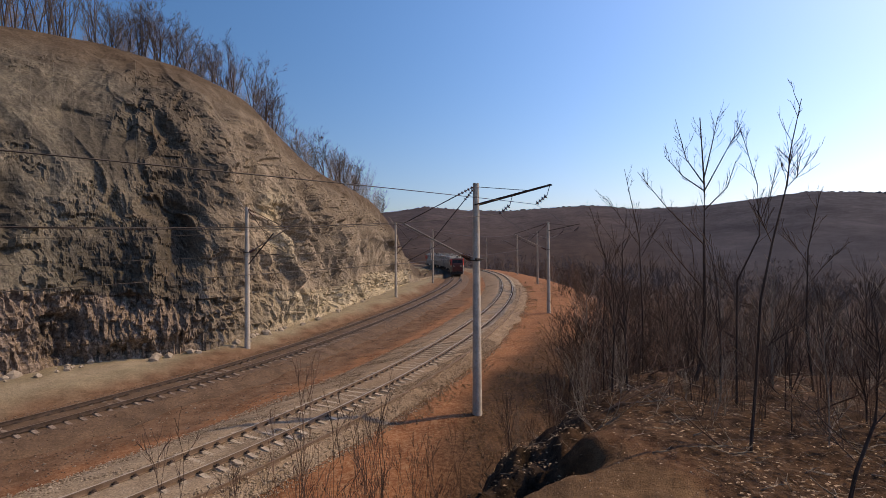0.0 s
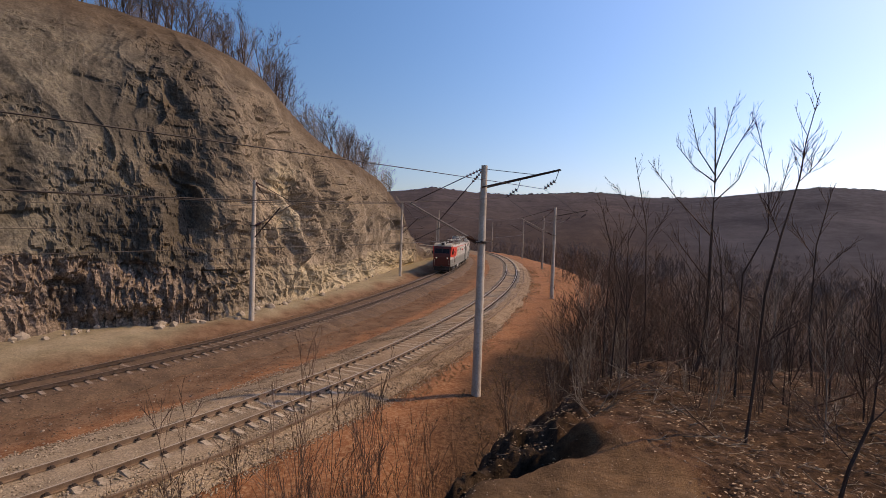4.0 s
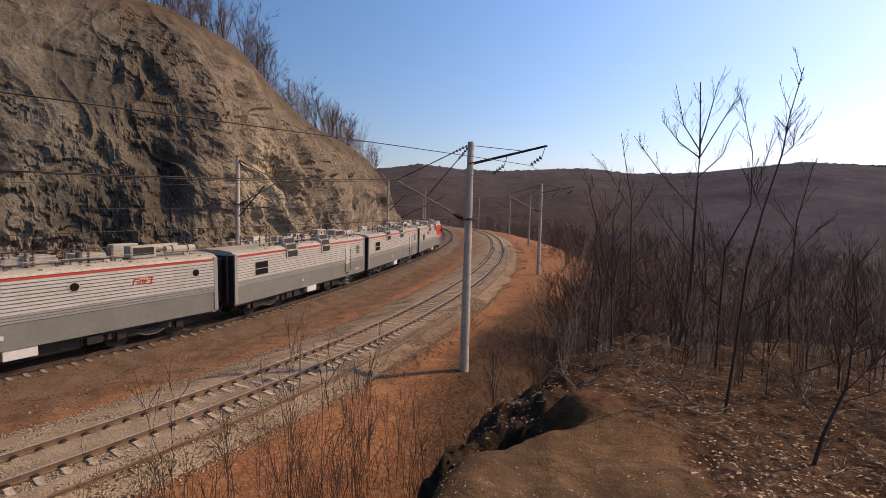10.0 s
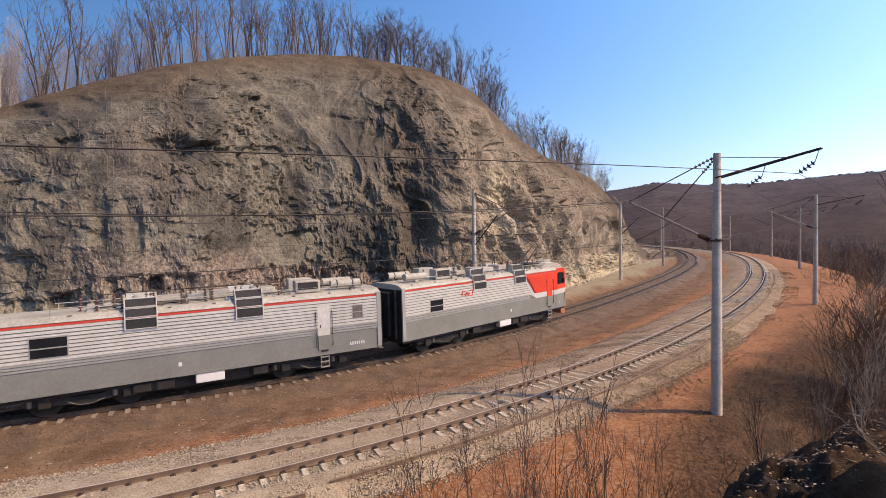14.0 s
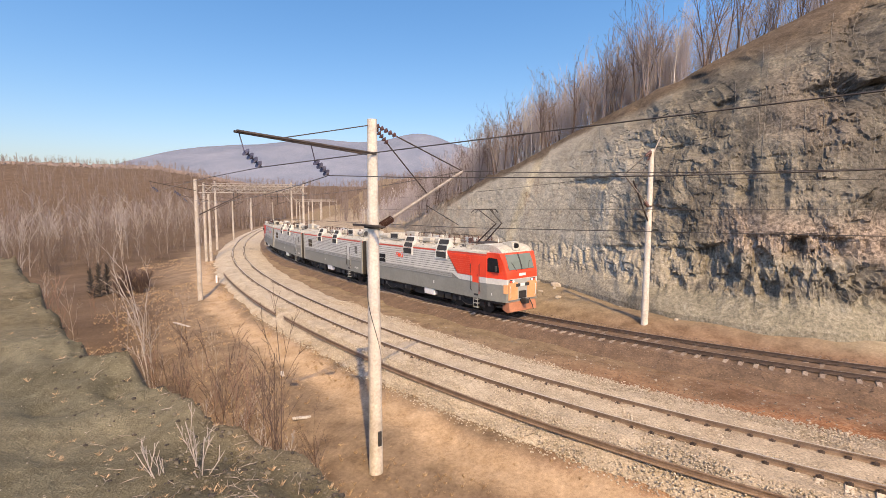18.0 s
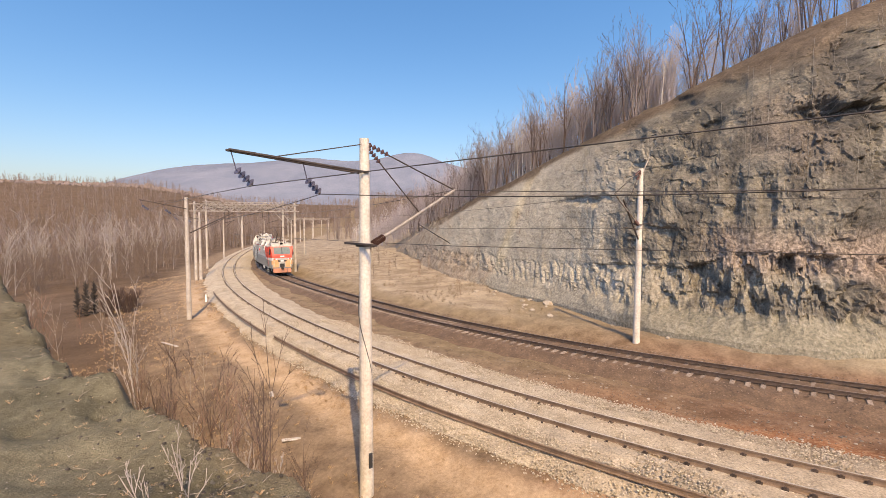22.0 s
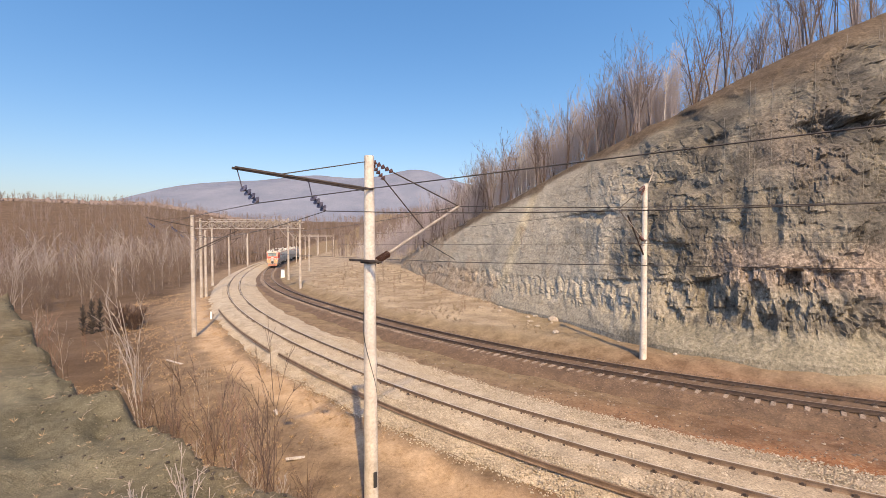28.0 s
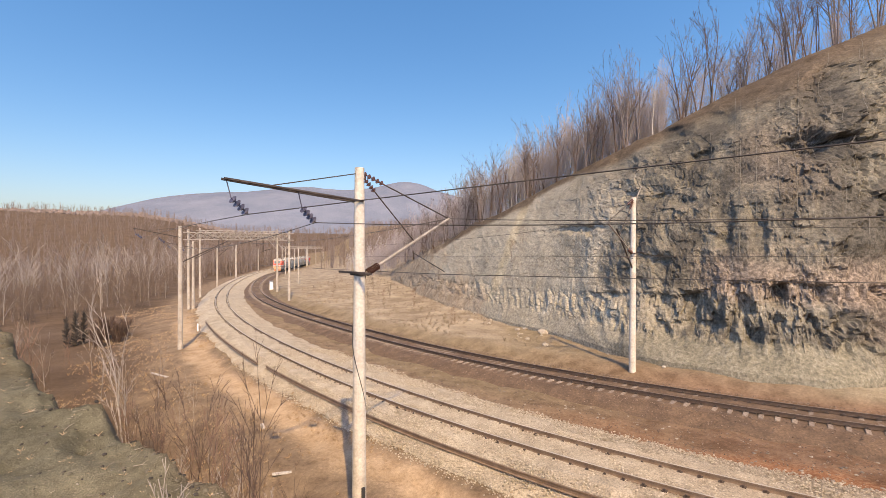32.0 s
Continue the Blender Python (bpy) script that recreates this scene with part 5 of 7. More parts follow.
def side_door(root, x, s, red):
    d = part("side_door", box(x, s * (HALF + 0.012), 2.42, 0.62, 0.06, 2.25, 0.01), PAINT_RED if red else PAINT_LIGHT, root, "flat service door")
    low = part("door_foot", box(x, s * (HALF + 0.036), 1.66, 0.62, 0.02, 0.72), PAINT_DARK, d)
    for e in (-0.42, 0.42):
        part("handrail", tube([(x + e, s * (HALF + 0.01), 1.45), (x + e, s * (HALF + 0.09), 1.55), (x + e, s * (HALF + 0.09), 3.15), (x + e, s * (HALF + 0.01), 3.25)], 0.022, 6), RUBBER, d, "dark vertical handrail")
    part("door_handle", box(x + 0.18, s * (HALF + 0.03), 2.5, 0.05, 0.04, 0.14), RUBBER, d)
    for z in (1.55, 1.25):
        part("step_recess", box(x, s * (HALF + 0.012), z, 0.36, 0.03, 0.14), RUBBER, d)
    bm = bmesh.new()
    for z in (0.92, 0.68, 0.42):
        add_box(bm, x, s * (HALF - 0.02), z, 0.42, 0.2, 0.03)
    for e in (-0.2, 0.2):
        add_box(bm, x + e, s * (HALF + 0.03), 0.7, 0.03, 0.03, 0.6)
    part("step_ladder", bm, PAINT_MID, d)


def lettering(root, x, z, s, size, material):
    """Operator's mark as plain slanted strokes."""
    bm = bmesh.new()
    for a, b, c, d in ((0.0, 0.0, 0.2, 0.7), (0.2, 0.7, 0.8, 0.7), (0.45, 0.25, 0.9, 0.25), (0.75, 0.0, 0.95, 0.6), (1.05, 0.0, 1.25, 0.6), (1.35, 0.0, 1.55, 0.6), (1.1, 0.3, 1.7, 0.3), (1.7, 0.0, 2.2, 0.0), (1.8, 0.75, 2.35, 0.75), (2.1, 0.0, 2.35, 0.75)):
        add_rod(bm, (x + (a - 1.1) * size * -s, s * (HALF + 0.05), z + b * size), (x + (c - 1.1) * size * -s, s * (HALF + 0.05), z + d * size), 0.035 * size / 0.45, sides=4)
    return part("operator_mark", bm, material, root, "red slanted emblem strokes")


def roof_gear(root, seed, panto):
    rng = random.Random(seed)
    bm = bmesh.new()
    for s in (-1, 1):
        add_rod(bm, (-7.4, s * 1.1, 4.42), (6.0, s * 1.1, 4.42), 0.018, sides=5)
        for k in range(9):
            add_rod(bm, (-7.4 + k * 1.66, s * 1.1, 4.15), (-7.4 + k * 1.66, s * 1.1, 4.42), 0.014, sides=4)
    part("roof_rail", bm, PAINT_CREAM, root)
    tank = part("air_tank", rod((-7.45, 0.78, 4.50), (-5.85, 0.78, 4.50), 0.20, 0.20, 18), PAINT_CREAM, root, "white roof air tank")
    part("air_tank", rod((-7.45, -0.78, 4.50), (-5.85, -0.78, 4.50), 0.20, 0.20, 18), PAINT_CREAM, root, "white roof air tank")
    for s in (-1, 1):
        b = part("roof_hatch", box(-4.6, s * 0.78, 4.50, 1.25, 0.62, 0.62, 0.05), PAINT_CREAM, root, "pale roof housing with a dark grille")
        part("grille", box(-4.6, s * 1.10, 4.54, 1.0, 0.03, 0.36), RUBBER, b)
    for x in (-7.52, -7.05, -6.2):
        part("roof_tank_ring", rod((x, 0.78, 4.5), (x + 0.06, 0.78, 4.5), 0.215, 0.215, 14), RUBBER, root)
    for x in (-2.6, -0.6, 0.4, 1.6):
        part("roof_box", box(x, 0.2 * rng.uniform(-1, 1), 4.38, rng.uniform(0.8, 1.3), rng.uniform(0.9, 1.3), rng.uniform(0.25, 0.45), 0.05), PAINT_CREAM, root)
    for x, y in ((-3.4, 0.5), (-3.1, -0.5), (-0.2, 0.7), (0.1, 0.85), (2.2, 0.6), (2.5, -0.6), (2.3, 0.9), (4.9, 0.7), (5.0, -0.7), (-3.2, 0.85), (-2.2, 0.95), (-1.2, 0.9), (1.1, 1.0), (3.4, 0.85), (3.7, 0.6), (4.3, 1.0), (-5.0, 0.3), (0.7, 0.4)):
        bm = bmesh.new()
        insulator_string(bm, (x, y, 4.15), (x, y, 4.78), 5, 0.085)
        part("roof_insulator", bm, MAT_INSUL, root)
    part("busbar", tube([(-3.4, 0.5, 4.8), (-0.2, 0.7, 4.8), (2.2, 0.6, 4.82), (4.9, 0.7, 4.82)], 0.018, 5), MAT_STEEL, root)
    part("busbar", tube([(-3.2, 0.85, 4.8), (0.1, 0.85, 4.86), (2.3, 0.9, 4.82)], 0.018, 5), MAT_STEEL, root)
    for x in (-6.8, -3.9, -3.5, -2.9, -1.8, -0.9, 0.9, 1.9, 3.0, 3.9, 4.6):
        y = rng.uniform(0.75, 1.0)
        finish = rng.choice((PAINT_CREAM, PAINT_CREAM, UNDER_LIGHT))
        for q in (-1, 1):
            part("roof_bracket", box(x + rng.uniform(-0.2, 0.2), q * y, 4.22, 0.28, 0.14, 0.16, 0.02), finish, root)
            part("roof_block", box(x, q * (y + 0.26), 4.13, 0.10, 0.10, 0.14, 0.01), finish, root)
    for q in (-1, 1):
        for k in range(8):
            part("roof_clip", box(-7.4 + k * 1.8, q * 1.36, 4.10, 0.14, 0.05, 0.07), UNDER_LIGHT, root)
        part("roof_pipe", tube([(-4.0, q * 1.0, 4.30), (-2.4, q * 1.02, 4.34), (0.0, q * 0.98, 4.30), (2.0, q * 1.02, 4.36), (4.4, q * 1.0, 4.30)], 0.03, 6), UNDER_LIGHT, root)
    for x in (-2.0, 0.0, 2.9):
        bm = bmesh.new()
        add_rod(bm, (x, 0.55, 4.2), (x, 0.55, 4.66), 0.13, 0.13, 12)
        add_rod(bm, (x + 0.45, 0.35, 4.2), (x + 0.45, 0.35, 4.72), 0.09, 0.06, 10)
        add_tube(bm, [(x, 0.55, 4.66), (x + 0.2, 0.5, 4.85), (x + 0.45, 0.35, 4.72)], 0.02, 5)
        part("roof_arrester", bm, rng.choice((UNDER_LIGHT, MAT_INSUL, PAINT_CREAM)), root)
    if panto is None:
        return
    p = part("pantograph", box(5.2, 0, 4.46, 1.5, 1.5, 0.08), MAT_STEEL, root, "dark steel pantograph")
    if panto:
        knee, head = (6.35, 5.75), (5.0, 6.62)
    else:
        knee, head = (6.6, 4.72), (5.1, 4.82)
    for s in (-1, 1):
        part("lower_arm", rod((4.7, s * 0.35, 4.5), (knee[0], s * 0.25, knee[1]), 0.055, 0.045, 6), MAT_STEEL, p)
        part("upper_arm", rod((knee[0], s * 0.25, knee[1]), (head[0], s * 0.5, head[1]), 0.038, 0.030, 6), MAT_STEEL, p)
    for e in (-0.2, 0.2):
        part("collector_strip", tube([(head[0] + e, -1.0, head[1] - 0.18), (head[0] + e, -0.75, head[1] + 0.05), (head[0] + e, 0.75, head[1] + 0.05), (head[0] + e, 1.0, head[1] - 0.18)], 0.03, 6), MAT_STEEL, p)


def locomotive_section(kind, label, seed, panto):
    """Body along x, rail head at z 0. kind: 'front' and 'rear' have a cab at +x, 'middle' has none."""
    root = empty("locomotive_section", Matrix.Identity(4), label, "locomotive", "locomotive sections")
    cab = kind != "middle"
    end = 6.9 if cab else LONG
    x0, x1 = -LONG, end
    c, L = (x0 + x1) / 2, x1 - x0
    part("body_lower", box(c, 0, 1.53, L, 2 * HALF, 1.06, 0.02), PAINT_DARK, root, "dark grey lower body side")
    # base behind the ribs is darker, so the gaps carry painted shade
    part("body_middle", box(c, 0, 2.23, L, 2 * HALF - 0.006, 0.34), PAINT_GROOVE_SHADE, root, "mid grey ribbed band")
    part("body_upper", box(c, 0, 3.09, L, 2 * HALF - 0.01, 1.38), PAINT_GROOVE_SHADE, root, "light grey ribbed upper body")
    part("red_stripe", box(c, 0, 3.83, L, 2 * HALF + 0.012, 0.085), PAINT_STRIPE, root, "thin red stripe under the roof")
    bm = prism([(-1.56, 3.90), (1.56, 3.90), (1.50, 4.02), (1.25, 4.14), (0.6, 4.20), (-0.6, 4.20), (-1.25, 4.14), (-1.50, 4.02)], x0, x1)
    bmesh.ops.transform(bm, matrix=Matrix(((0, 1, 0, 0), (1, 0, 0, 0), (0, 0, 1, 0), (0, 0, 0, 1))), verts=bm.verts)
    bmesh.ops.recalc_face_normals(bm, faces=bm.faces)
    part("roof", bm, PAINT_CREAM, root, "cream curved roof")
    for s in (-1, 1):
        for k in range(9):
            z = 2.47 + k * 0.155
            b = 4.05 - (z - 2.42) / 1.35 * 1.15 - 0.12 if cab else x1 - 0.2
            part("rib", box((x0 + 0.2 + b) / 2, s * (HALF - 0.002), z, b - x0 - 0.2, 0.075, 0.112), PAINT_LIGHT, root)
        for k in range(3):
            b = 3.4 if cab else x1 - 0.2
            part("rib", box((x0 + 0.2 + b) / 2, s * (HALF - 0.002), 2.12 + k * 0.12, b - x0 - 0.2, 0.066, 0.085), PAINT_MID, root)
        for e in ((-LONG + 0.11,) if cab else (-LONG + 0.11, LONG - 0.11)):
            part("end_post", box(e, s * (HALF + 0.02), 2.55, 0.24, 0.06, 2.9, 0.02), PAINT_MID, root, "grey corner post")
        part("sill", box(c, s * (HALF + 0.004), 1.06, L, 0.02, 0.1), PAINT_DARK, root)
        if cab:
            # slanted red field and pale wedge behind the cab
            part("red_panel", prism([(2.9, 3.77), (4.05, 2.42), (6.9, 2.42), (6.9, 3.77)], s * (HALF - 0.05), s * (HALF + 0.034)), PAINT_RED, root, "slanted red side panel")
            for k in range(9):
                z = 2.52 + k * 0.135
                a = 4.05 - (z - 2.42) / 1.35 * 1.15
                part("rib", box((a + 5.35) / 2 + 0.05, s * (HALF + 0.034), z, 5.35 - a - 0.1, 0.075, 0.1), PAINT_RED, root)
            part("pale_wedge", prism([(3.45, 2.40), (4.2, 2.06), (6.9, 2.06), (6.9, 2.42), (3.45, 2.42)], s * (HALF - 0.05), s * (HALF + 0.032)), PAINT_LIGHT, root)
            side_door(root, 5.85, s, True)
            bars(7, 7.25, s * 1.50, 1.42, 0.06, 0.16, 0.06, s, PAINT_WHITE, root, "pale running-number strokes")
        else:
            side_door(root, -5.2, s, False)
            window(root, -7.0, 3.05, 0.62, 0.75, s, UNDER_LIGHT)
            bars(7, -7.3, s * (HALF + 0.008), 1.42, 0.06, 0.16, 0.06, s, PAINT_WHITE, root, "pale running-number strokes")
            window(root, 5.9, 2.95, 1.3, 0.9, s)
            for x in (2.7, -1.7):
                louvre(root, x, s)
        if kind == "front":
            for x in (2.1, -1.3, -7.0):
                porthole(root, x, 3.25, s)
            lettering(root, -4.2, 3.0, s, 0.40, PAINT_RED)
        if kind == "rear":
            window(root, -5.7, 2.75, 1.1, 0.75, s)
            lettering(root, -3.1, 3.02, s, 0.44, PAINT_RED)
            for x in (-1.9, 2.3):
                louvre(root, x, s)
        part("battery_box", box(0.1 + (0.6 if cab else 0), s * 1.36, 0.78, 1.2, 0.35, 0.42, 0.03), PAINT_WHITE, root, "white underframe box")
        for x in (-2.1, 1.9, 2.8):
            part("underframe_box", box(x, s * 1.25, 0.72, 0.7, 0.4, 0.4, 0.04), UNDER, root)
        part("marker_plate", box(1.3, s * (HALF + 0.006), 1.55, 0.14, 0.012, 0.18), PAINT_WHITE, root)
    part("underframe", box(0, 0, 0.92, 2 * LONG - 0.4, 2.7, 0.2, 0.03), UNDER, root)
    part("transformer_tank", box(0, 0, 0.62, 3.4, 2.3, 0.5, 0.08), UNDER, root)
    for at in (-4.75, 4.75):
        wheelset_group(root, at)
    roof_gear(root, seed, panto)
    for sign in ((-1,) if cab else (-1, 1)):
        part("end_wall", box(sign * (LONG + 0.012), 0, 2.45, 0.03, 2 * HALF - 0.1, 2.9), UNDER, root, "dark end wall")
        g = part("gangway", box(sign * (LONG + 0.16), 0, 2.5, 0.34, 1.5, 2.5, 0.05), RUBBER, root, "black gangway bellows")
        part("end_pipe", rod((sign * (LONG + 0.15), 1.15, 1.2), (sign * (LONG + 0.15), 1.15, 3.9), 0.09, 0.09, 8), UNDER, g)
        part("end_pipe", rod((sign * (LONG + 0.15), -1.15, 1.2), (sign * (LONG + 0.15), -1.15, 3.9), 0.09, 0.09, 8), UNDER, g)
        part("coupler", box(sign * (LONG + 0.3), 0, 1.0, 0.7, 0.4, 0.35, 0.05), UNDER, root)
        part("air_hose", tube([(sign * LONG, 0.7, 1.1), (sign * (LONG + 0.2), 0.72, 0.75), (sign * (LONG + 0.45), 0.7, 0.75)], 0.03, 6), UNDER_LIGHT, root)
    if cab:
        front_low = PAINT_DARK
        part("cab_lower", prism([(6.88, 1.0), (8.36, 1.0), (8.42, 2.06), (6.88, 2.06)], -HALF, HALF, nose), front_low, root, "grey lower cab")
        part("cab_band", prism([(6.88, 2.06), (8.42, 2.06), (8.43, 2.42), (6.88, 2.42)], -HALF + 0.003, HALF - 0.003, nose), PAINT_LIGHT, root, "pale band below the red cab")
        part("cab_upper", prism([(6.88, 2.42), (8.43, 2.42), (8.40, 2.80), (8.20, 3.45), (7.95, 4.0), (6.88, 4.0)], -HALF - 0.004, HALF + 0.004, nose), PAINT_RED, root, "red upper cab with a raked front")
        part("cab_roof", prism([(6.88, 4.0), (7.97, 4.0), (7.90, 4.12), (7.70, 4.28), (7.36, 4.40), (6.9, 4.46), (5.9, 4.46), (5.5, 4.34), (5.2, 4.16), (5.2, 3.95)], -1.34, 1.34, nose), PAINT_CREAM, root, "cream domed cab roof")
        ws = part("windscreen", prism([(8.36, 2.96), (8.39, 2.98), (8.235, 3.46), (8.02, 3.90), (7.99, 3.88), (8.20, 3.44)], -1.10, 1.10), GLASS_TEAL if kind == "rear" else GLASS_DARK, root, "raked windscreen")
        part("pillar", prism([(8.38, 2.94), (8.41, 2.96), (8.26, 3.46), (8.03, 3.92), (8.00, 3.90), (8.22, 3.44)], -0.05, 0.05), RUBBER, ws)
        for s in (-1, 1):
            part("wiper", rod((8.42, s * 0.5, 2.92), (8.27, s * 0.8, 3.45), 0.012, sides=4), RUBBER, ws)
        for s in (-1, 1):
            bm = prism([(6.95, 2.82), (7.95, 2.82), (7.80, 3.66), (7.10, 3.70), (6.95, 3.60)], s * (HALF - 0.02), s * (HALF + 0.012), nose)
            w = part("cab_window", bm, GLASS_DARK, root, "dark cab side window")
            part("mirror", box(7.75, s * 1.60, 3.05, 0.08, 0.14, 0.34, 0.02), RUBBER, root)
        for s in (-1, 1):
            part("roof_hatch", box(6.55, s * 1.12, 4.32, 0.75, 0.34, 0.24, 0.03, Matrix.Rotation(-0.5 * s, 4, "X")), PAINT_LIGHT, root)
        part("horn", rod((7.2, 0.55, 4.44), (7.55, 0.55, 4.46), 0.05, 0.08, 10), RUBBER, root)
        part("antenna", rod((6.3, 0.0, 4.3), (6.3, 0.0, 4.75), 0.03, 0.02, 8), PAINT_WHITE, root)
        housing = part("spotlight_housing", prism([(7.0, 4.40), (7.90, 4.06), (7.96, 4.14), (7.80, 4.62), (7.45, 4.66), (7.0, 4.50)], -0.32, 0.32), PAINT_CREAM, root, "raised spotlight housing above the windscreen")
        part("spotlight", rod((7.72, 0, 4.40), (7.93, 0, 4.35), 0.19, 0.20, 16), RUBBER, housing)
        part("lens", rod((7.925, 0, 4.35), (7.945, 0, 4.345), 0.18, 0.18, 16), GLASS_DARK, housing)
        for s in (-1, 1):
            h = part("headlight_cluster", box(8.41, s * 0.92, 2.28, 0.10, 0.42, 0.22, 0.03), RUBBER, root, "pair of buffer lights")
            part("lens", rod((8.44, s * 0.82, 2.28), (8.48, s * 0.82, 2.28), 0.085, 0.085, 14), LAMP_ON if kind == "front" else LAMP_GLASS, h)
            part("lens", rod((8.44, s * 1.02, 2.28), (8.48, s * 1.02, 2.28), 0.07, 0.07, 14), PAINT_RED, h)
        if kind == "rear":
            part("front_plate", prism([(8.38, 1.12), (8.42, 1.12), (8.445, 2.40), (8.40, 2.40)], -1.2, 1.2), PAINT_MID, root, "grey front apron")
            for s in (-1, 1):
                part("apron_panel", prism([(8.40, 1.14), (8.435, 1.14), (8.470, 2.20), (8.425, 2.20)], s * 0.42, s * 1.2), PAINT_ORANGE, root, "orange apron panel")
                part("apron_vent", box(8.45, s * 0.42, 2.02, 0.05, 0.34, 0.20, 0.01), RUBBER, root)
            part("number_plate", box(8.45, 0, 2.02, 0.04, 0.34, 0.16, 0.01), PAINT_WHITE, root)
            part("coupler_housing", box(8.44, 0, 1.42, 0.10, 0.62, 0.46, 0.02), UNDER, root)
            part("operator_mark", box(8.43, 0, 2.66, 0.03, 0.55, 0.16), PAINT_WHITE, root, "white emblem strokes")
            for s in (-1, 1):
                part("corner_band", prism([(8.22, 1.55), (8.40, 1.55), (8.43, 2.10), (8.22, 2.10)], s * 1.0, s * (HALF + 0.006), nose), PAINT_ORANGE, root)
        else:
            # plate over the red nose, darkened to carry the front's shade
            part("front_plate", prism([(8.36, 1.02), (8.40, 1.02), (8.455, 2.42), (8.425, 2.82), (8.225, 3.47), (7.97, 4.02), (7.93, 4.0), (8.18, 3.45), (8.38, 2.80), (8.40, 2.42)], -1.30, 1.30), PAINT_RED_SHADED, root, "red cab front darkened by painted shade")
        part("snow_plough", prism([(7.9, 0.98), (8.42, 0.98), (8.52, 0.42), (8.35, 0.34), (7.9, 0.5)], -1.18, 1.18), PAINT_RUST if kind == "rear" else UNDER, root, "track-clearing plough")
        part("coupler", box(8.62, 0, 1.02, 0.55, 0.30, 0.28, 0.06), UNDER, root, "automatic coupler")
        part("air_hose", tube([(8.45, 0.6, 1.1), (8.7, 0.62, 0.7), (8.8, 0.6, 0.45)], 0.03, 6), RUBBER, root)
        bm = bmesh.new()
        for s in (-1, 1):
            add_tube(bm, [(8.42, s * 1.1, 2.05), (8.52, s * 1.1, 1.95), (8.52, s * 1.1, 1.35), (8.42, s * 1.1, 1.25)], 0.02, 5)
        part("front_handrail", bm, PAINT_WHITE, root)
    return root


SECTION_PITCH = 17.55
SECTIONS = [locomotive_section("front", "grey and red electric locomotive cab section with round portholes", 1, False),
            locomotive_section("middle", "grey cabless electric locomotive booster section with louvred intakes", 2, None),
            locomotive_section("middle", "grey cabless electric locomotive booster section with louvred intakes", 3, None),
            locomotive_section("rear", "grey and red electric locomotive rear cab section with orange apron", 4, True)]

# Place of the train's last buffer along the far track, by time.
TAIL = [(0.0, 498.0), (2.0, 477.5), (3.5, 462.2), (5.0, 446.9), (6.0, 434.6), (7.0, 423.2), (8.0, 412.0), (9.0, 401.0), (10.0, 390.7), (11.0, 380.5), (12.0, 370.2), (13.0, 360.3), (14.0, 350.5), (15.5, 334.9), (17.5, 314.0), (19.0, 297.0), (21.0, 273.2), (23.0, 248.6), (25.0, 224.7), (28.0, 189.5), (32.0, 142.5)]


def on_far(s):
    i = min(max(s / STEP, 0), len(FAR) - 2)
    k = int(i)
    p = FAR[k] + (FAR[k + 1] - FAR[k]) * (i - k)
    return Vector((p[0], p[1], level(p[0], p[1], FAR_LIFT)))


def section_pose(n, t):
    # smooth speed: average over a second and a half
    ts = np.linspace(t - 0.75, t + 0.75, 13)
    tail = float(np.mean([np.interp(q, [a for a, b in TAIL], [b for a, b in TAIL]) + (min(0, q) * -8.5 if q < 0 else 0) - (max(0, q - 32) * 12) for q in ts]))
    middle = tail - 8.75 - (3 - n) * SECTION_PITCH
    a, b = on_far(middle - 4.75), on_far(middle + 4.75)     # leading and trailing bogie
    lead = (a - b) if n < 3 else (b - a)
    x = lead.normalized()
    y = Vector((0, 0, 1)).cross(x).normalized()
    z = x.cross(y)
    c = (a + b) / 2
    return Matrix(((x.x, y.x, z.x, c.x), (x.y, y.y, z.y, c.y), (x.z, y.z, z.z, c.z), (0, 0, 0, 1)))


def motions():
    for n, section in enumerate(SECTIONS):
        walk(section, [(t / 2, section_pose(n, t / 2)) for t in range(0, 65)])


# ---------------------------------------------------------------- trees and plants
LIMB_LEVELS = {}
TREE_PARTS = {}


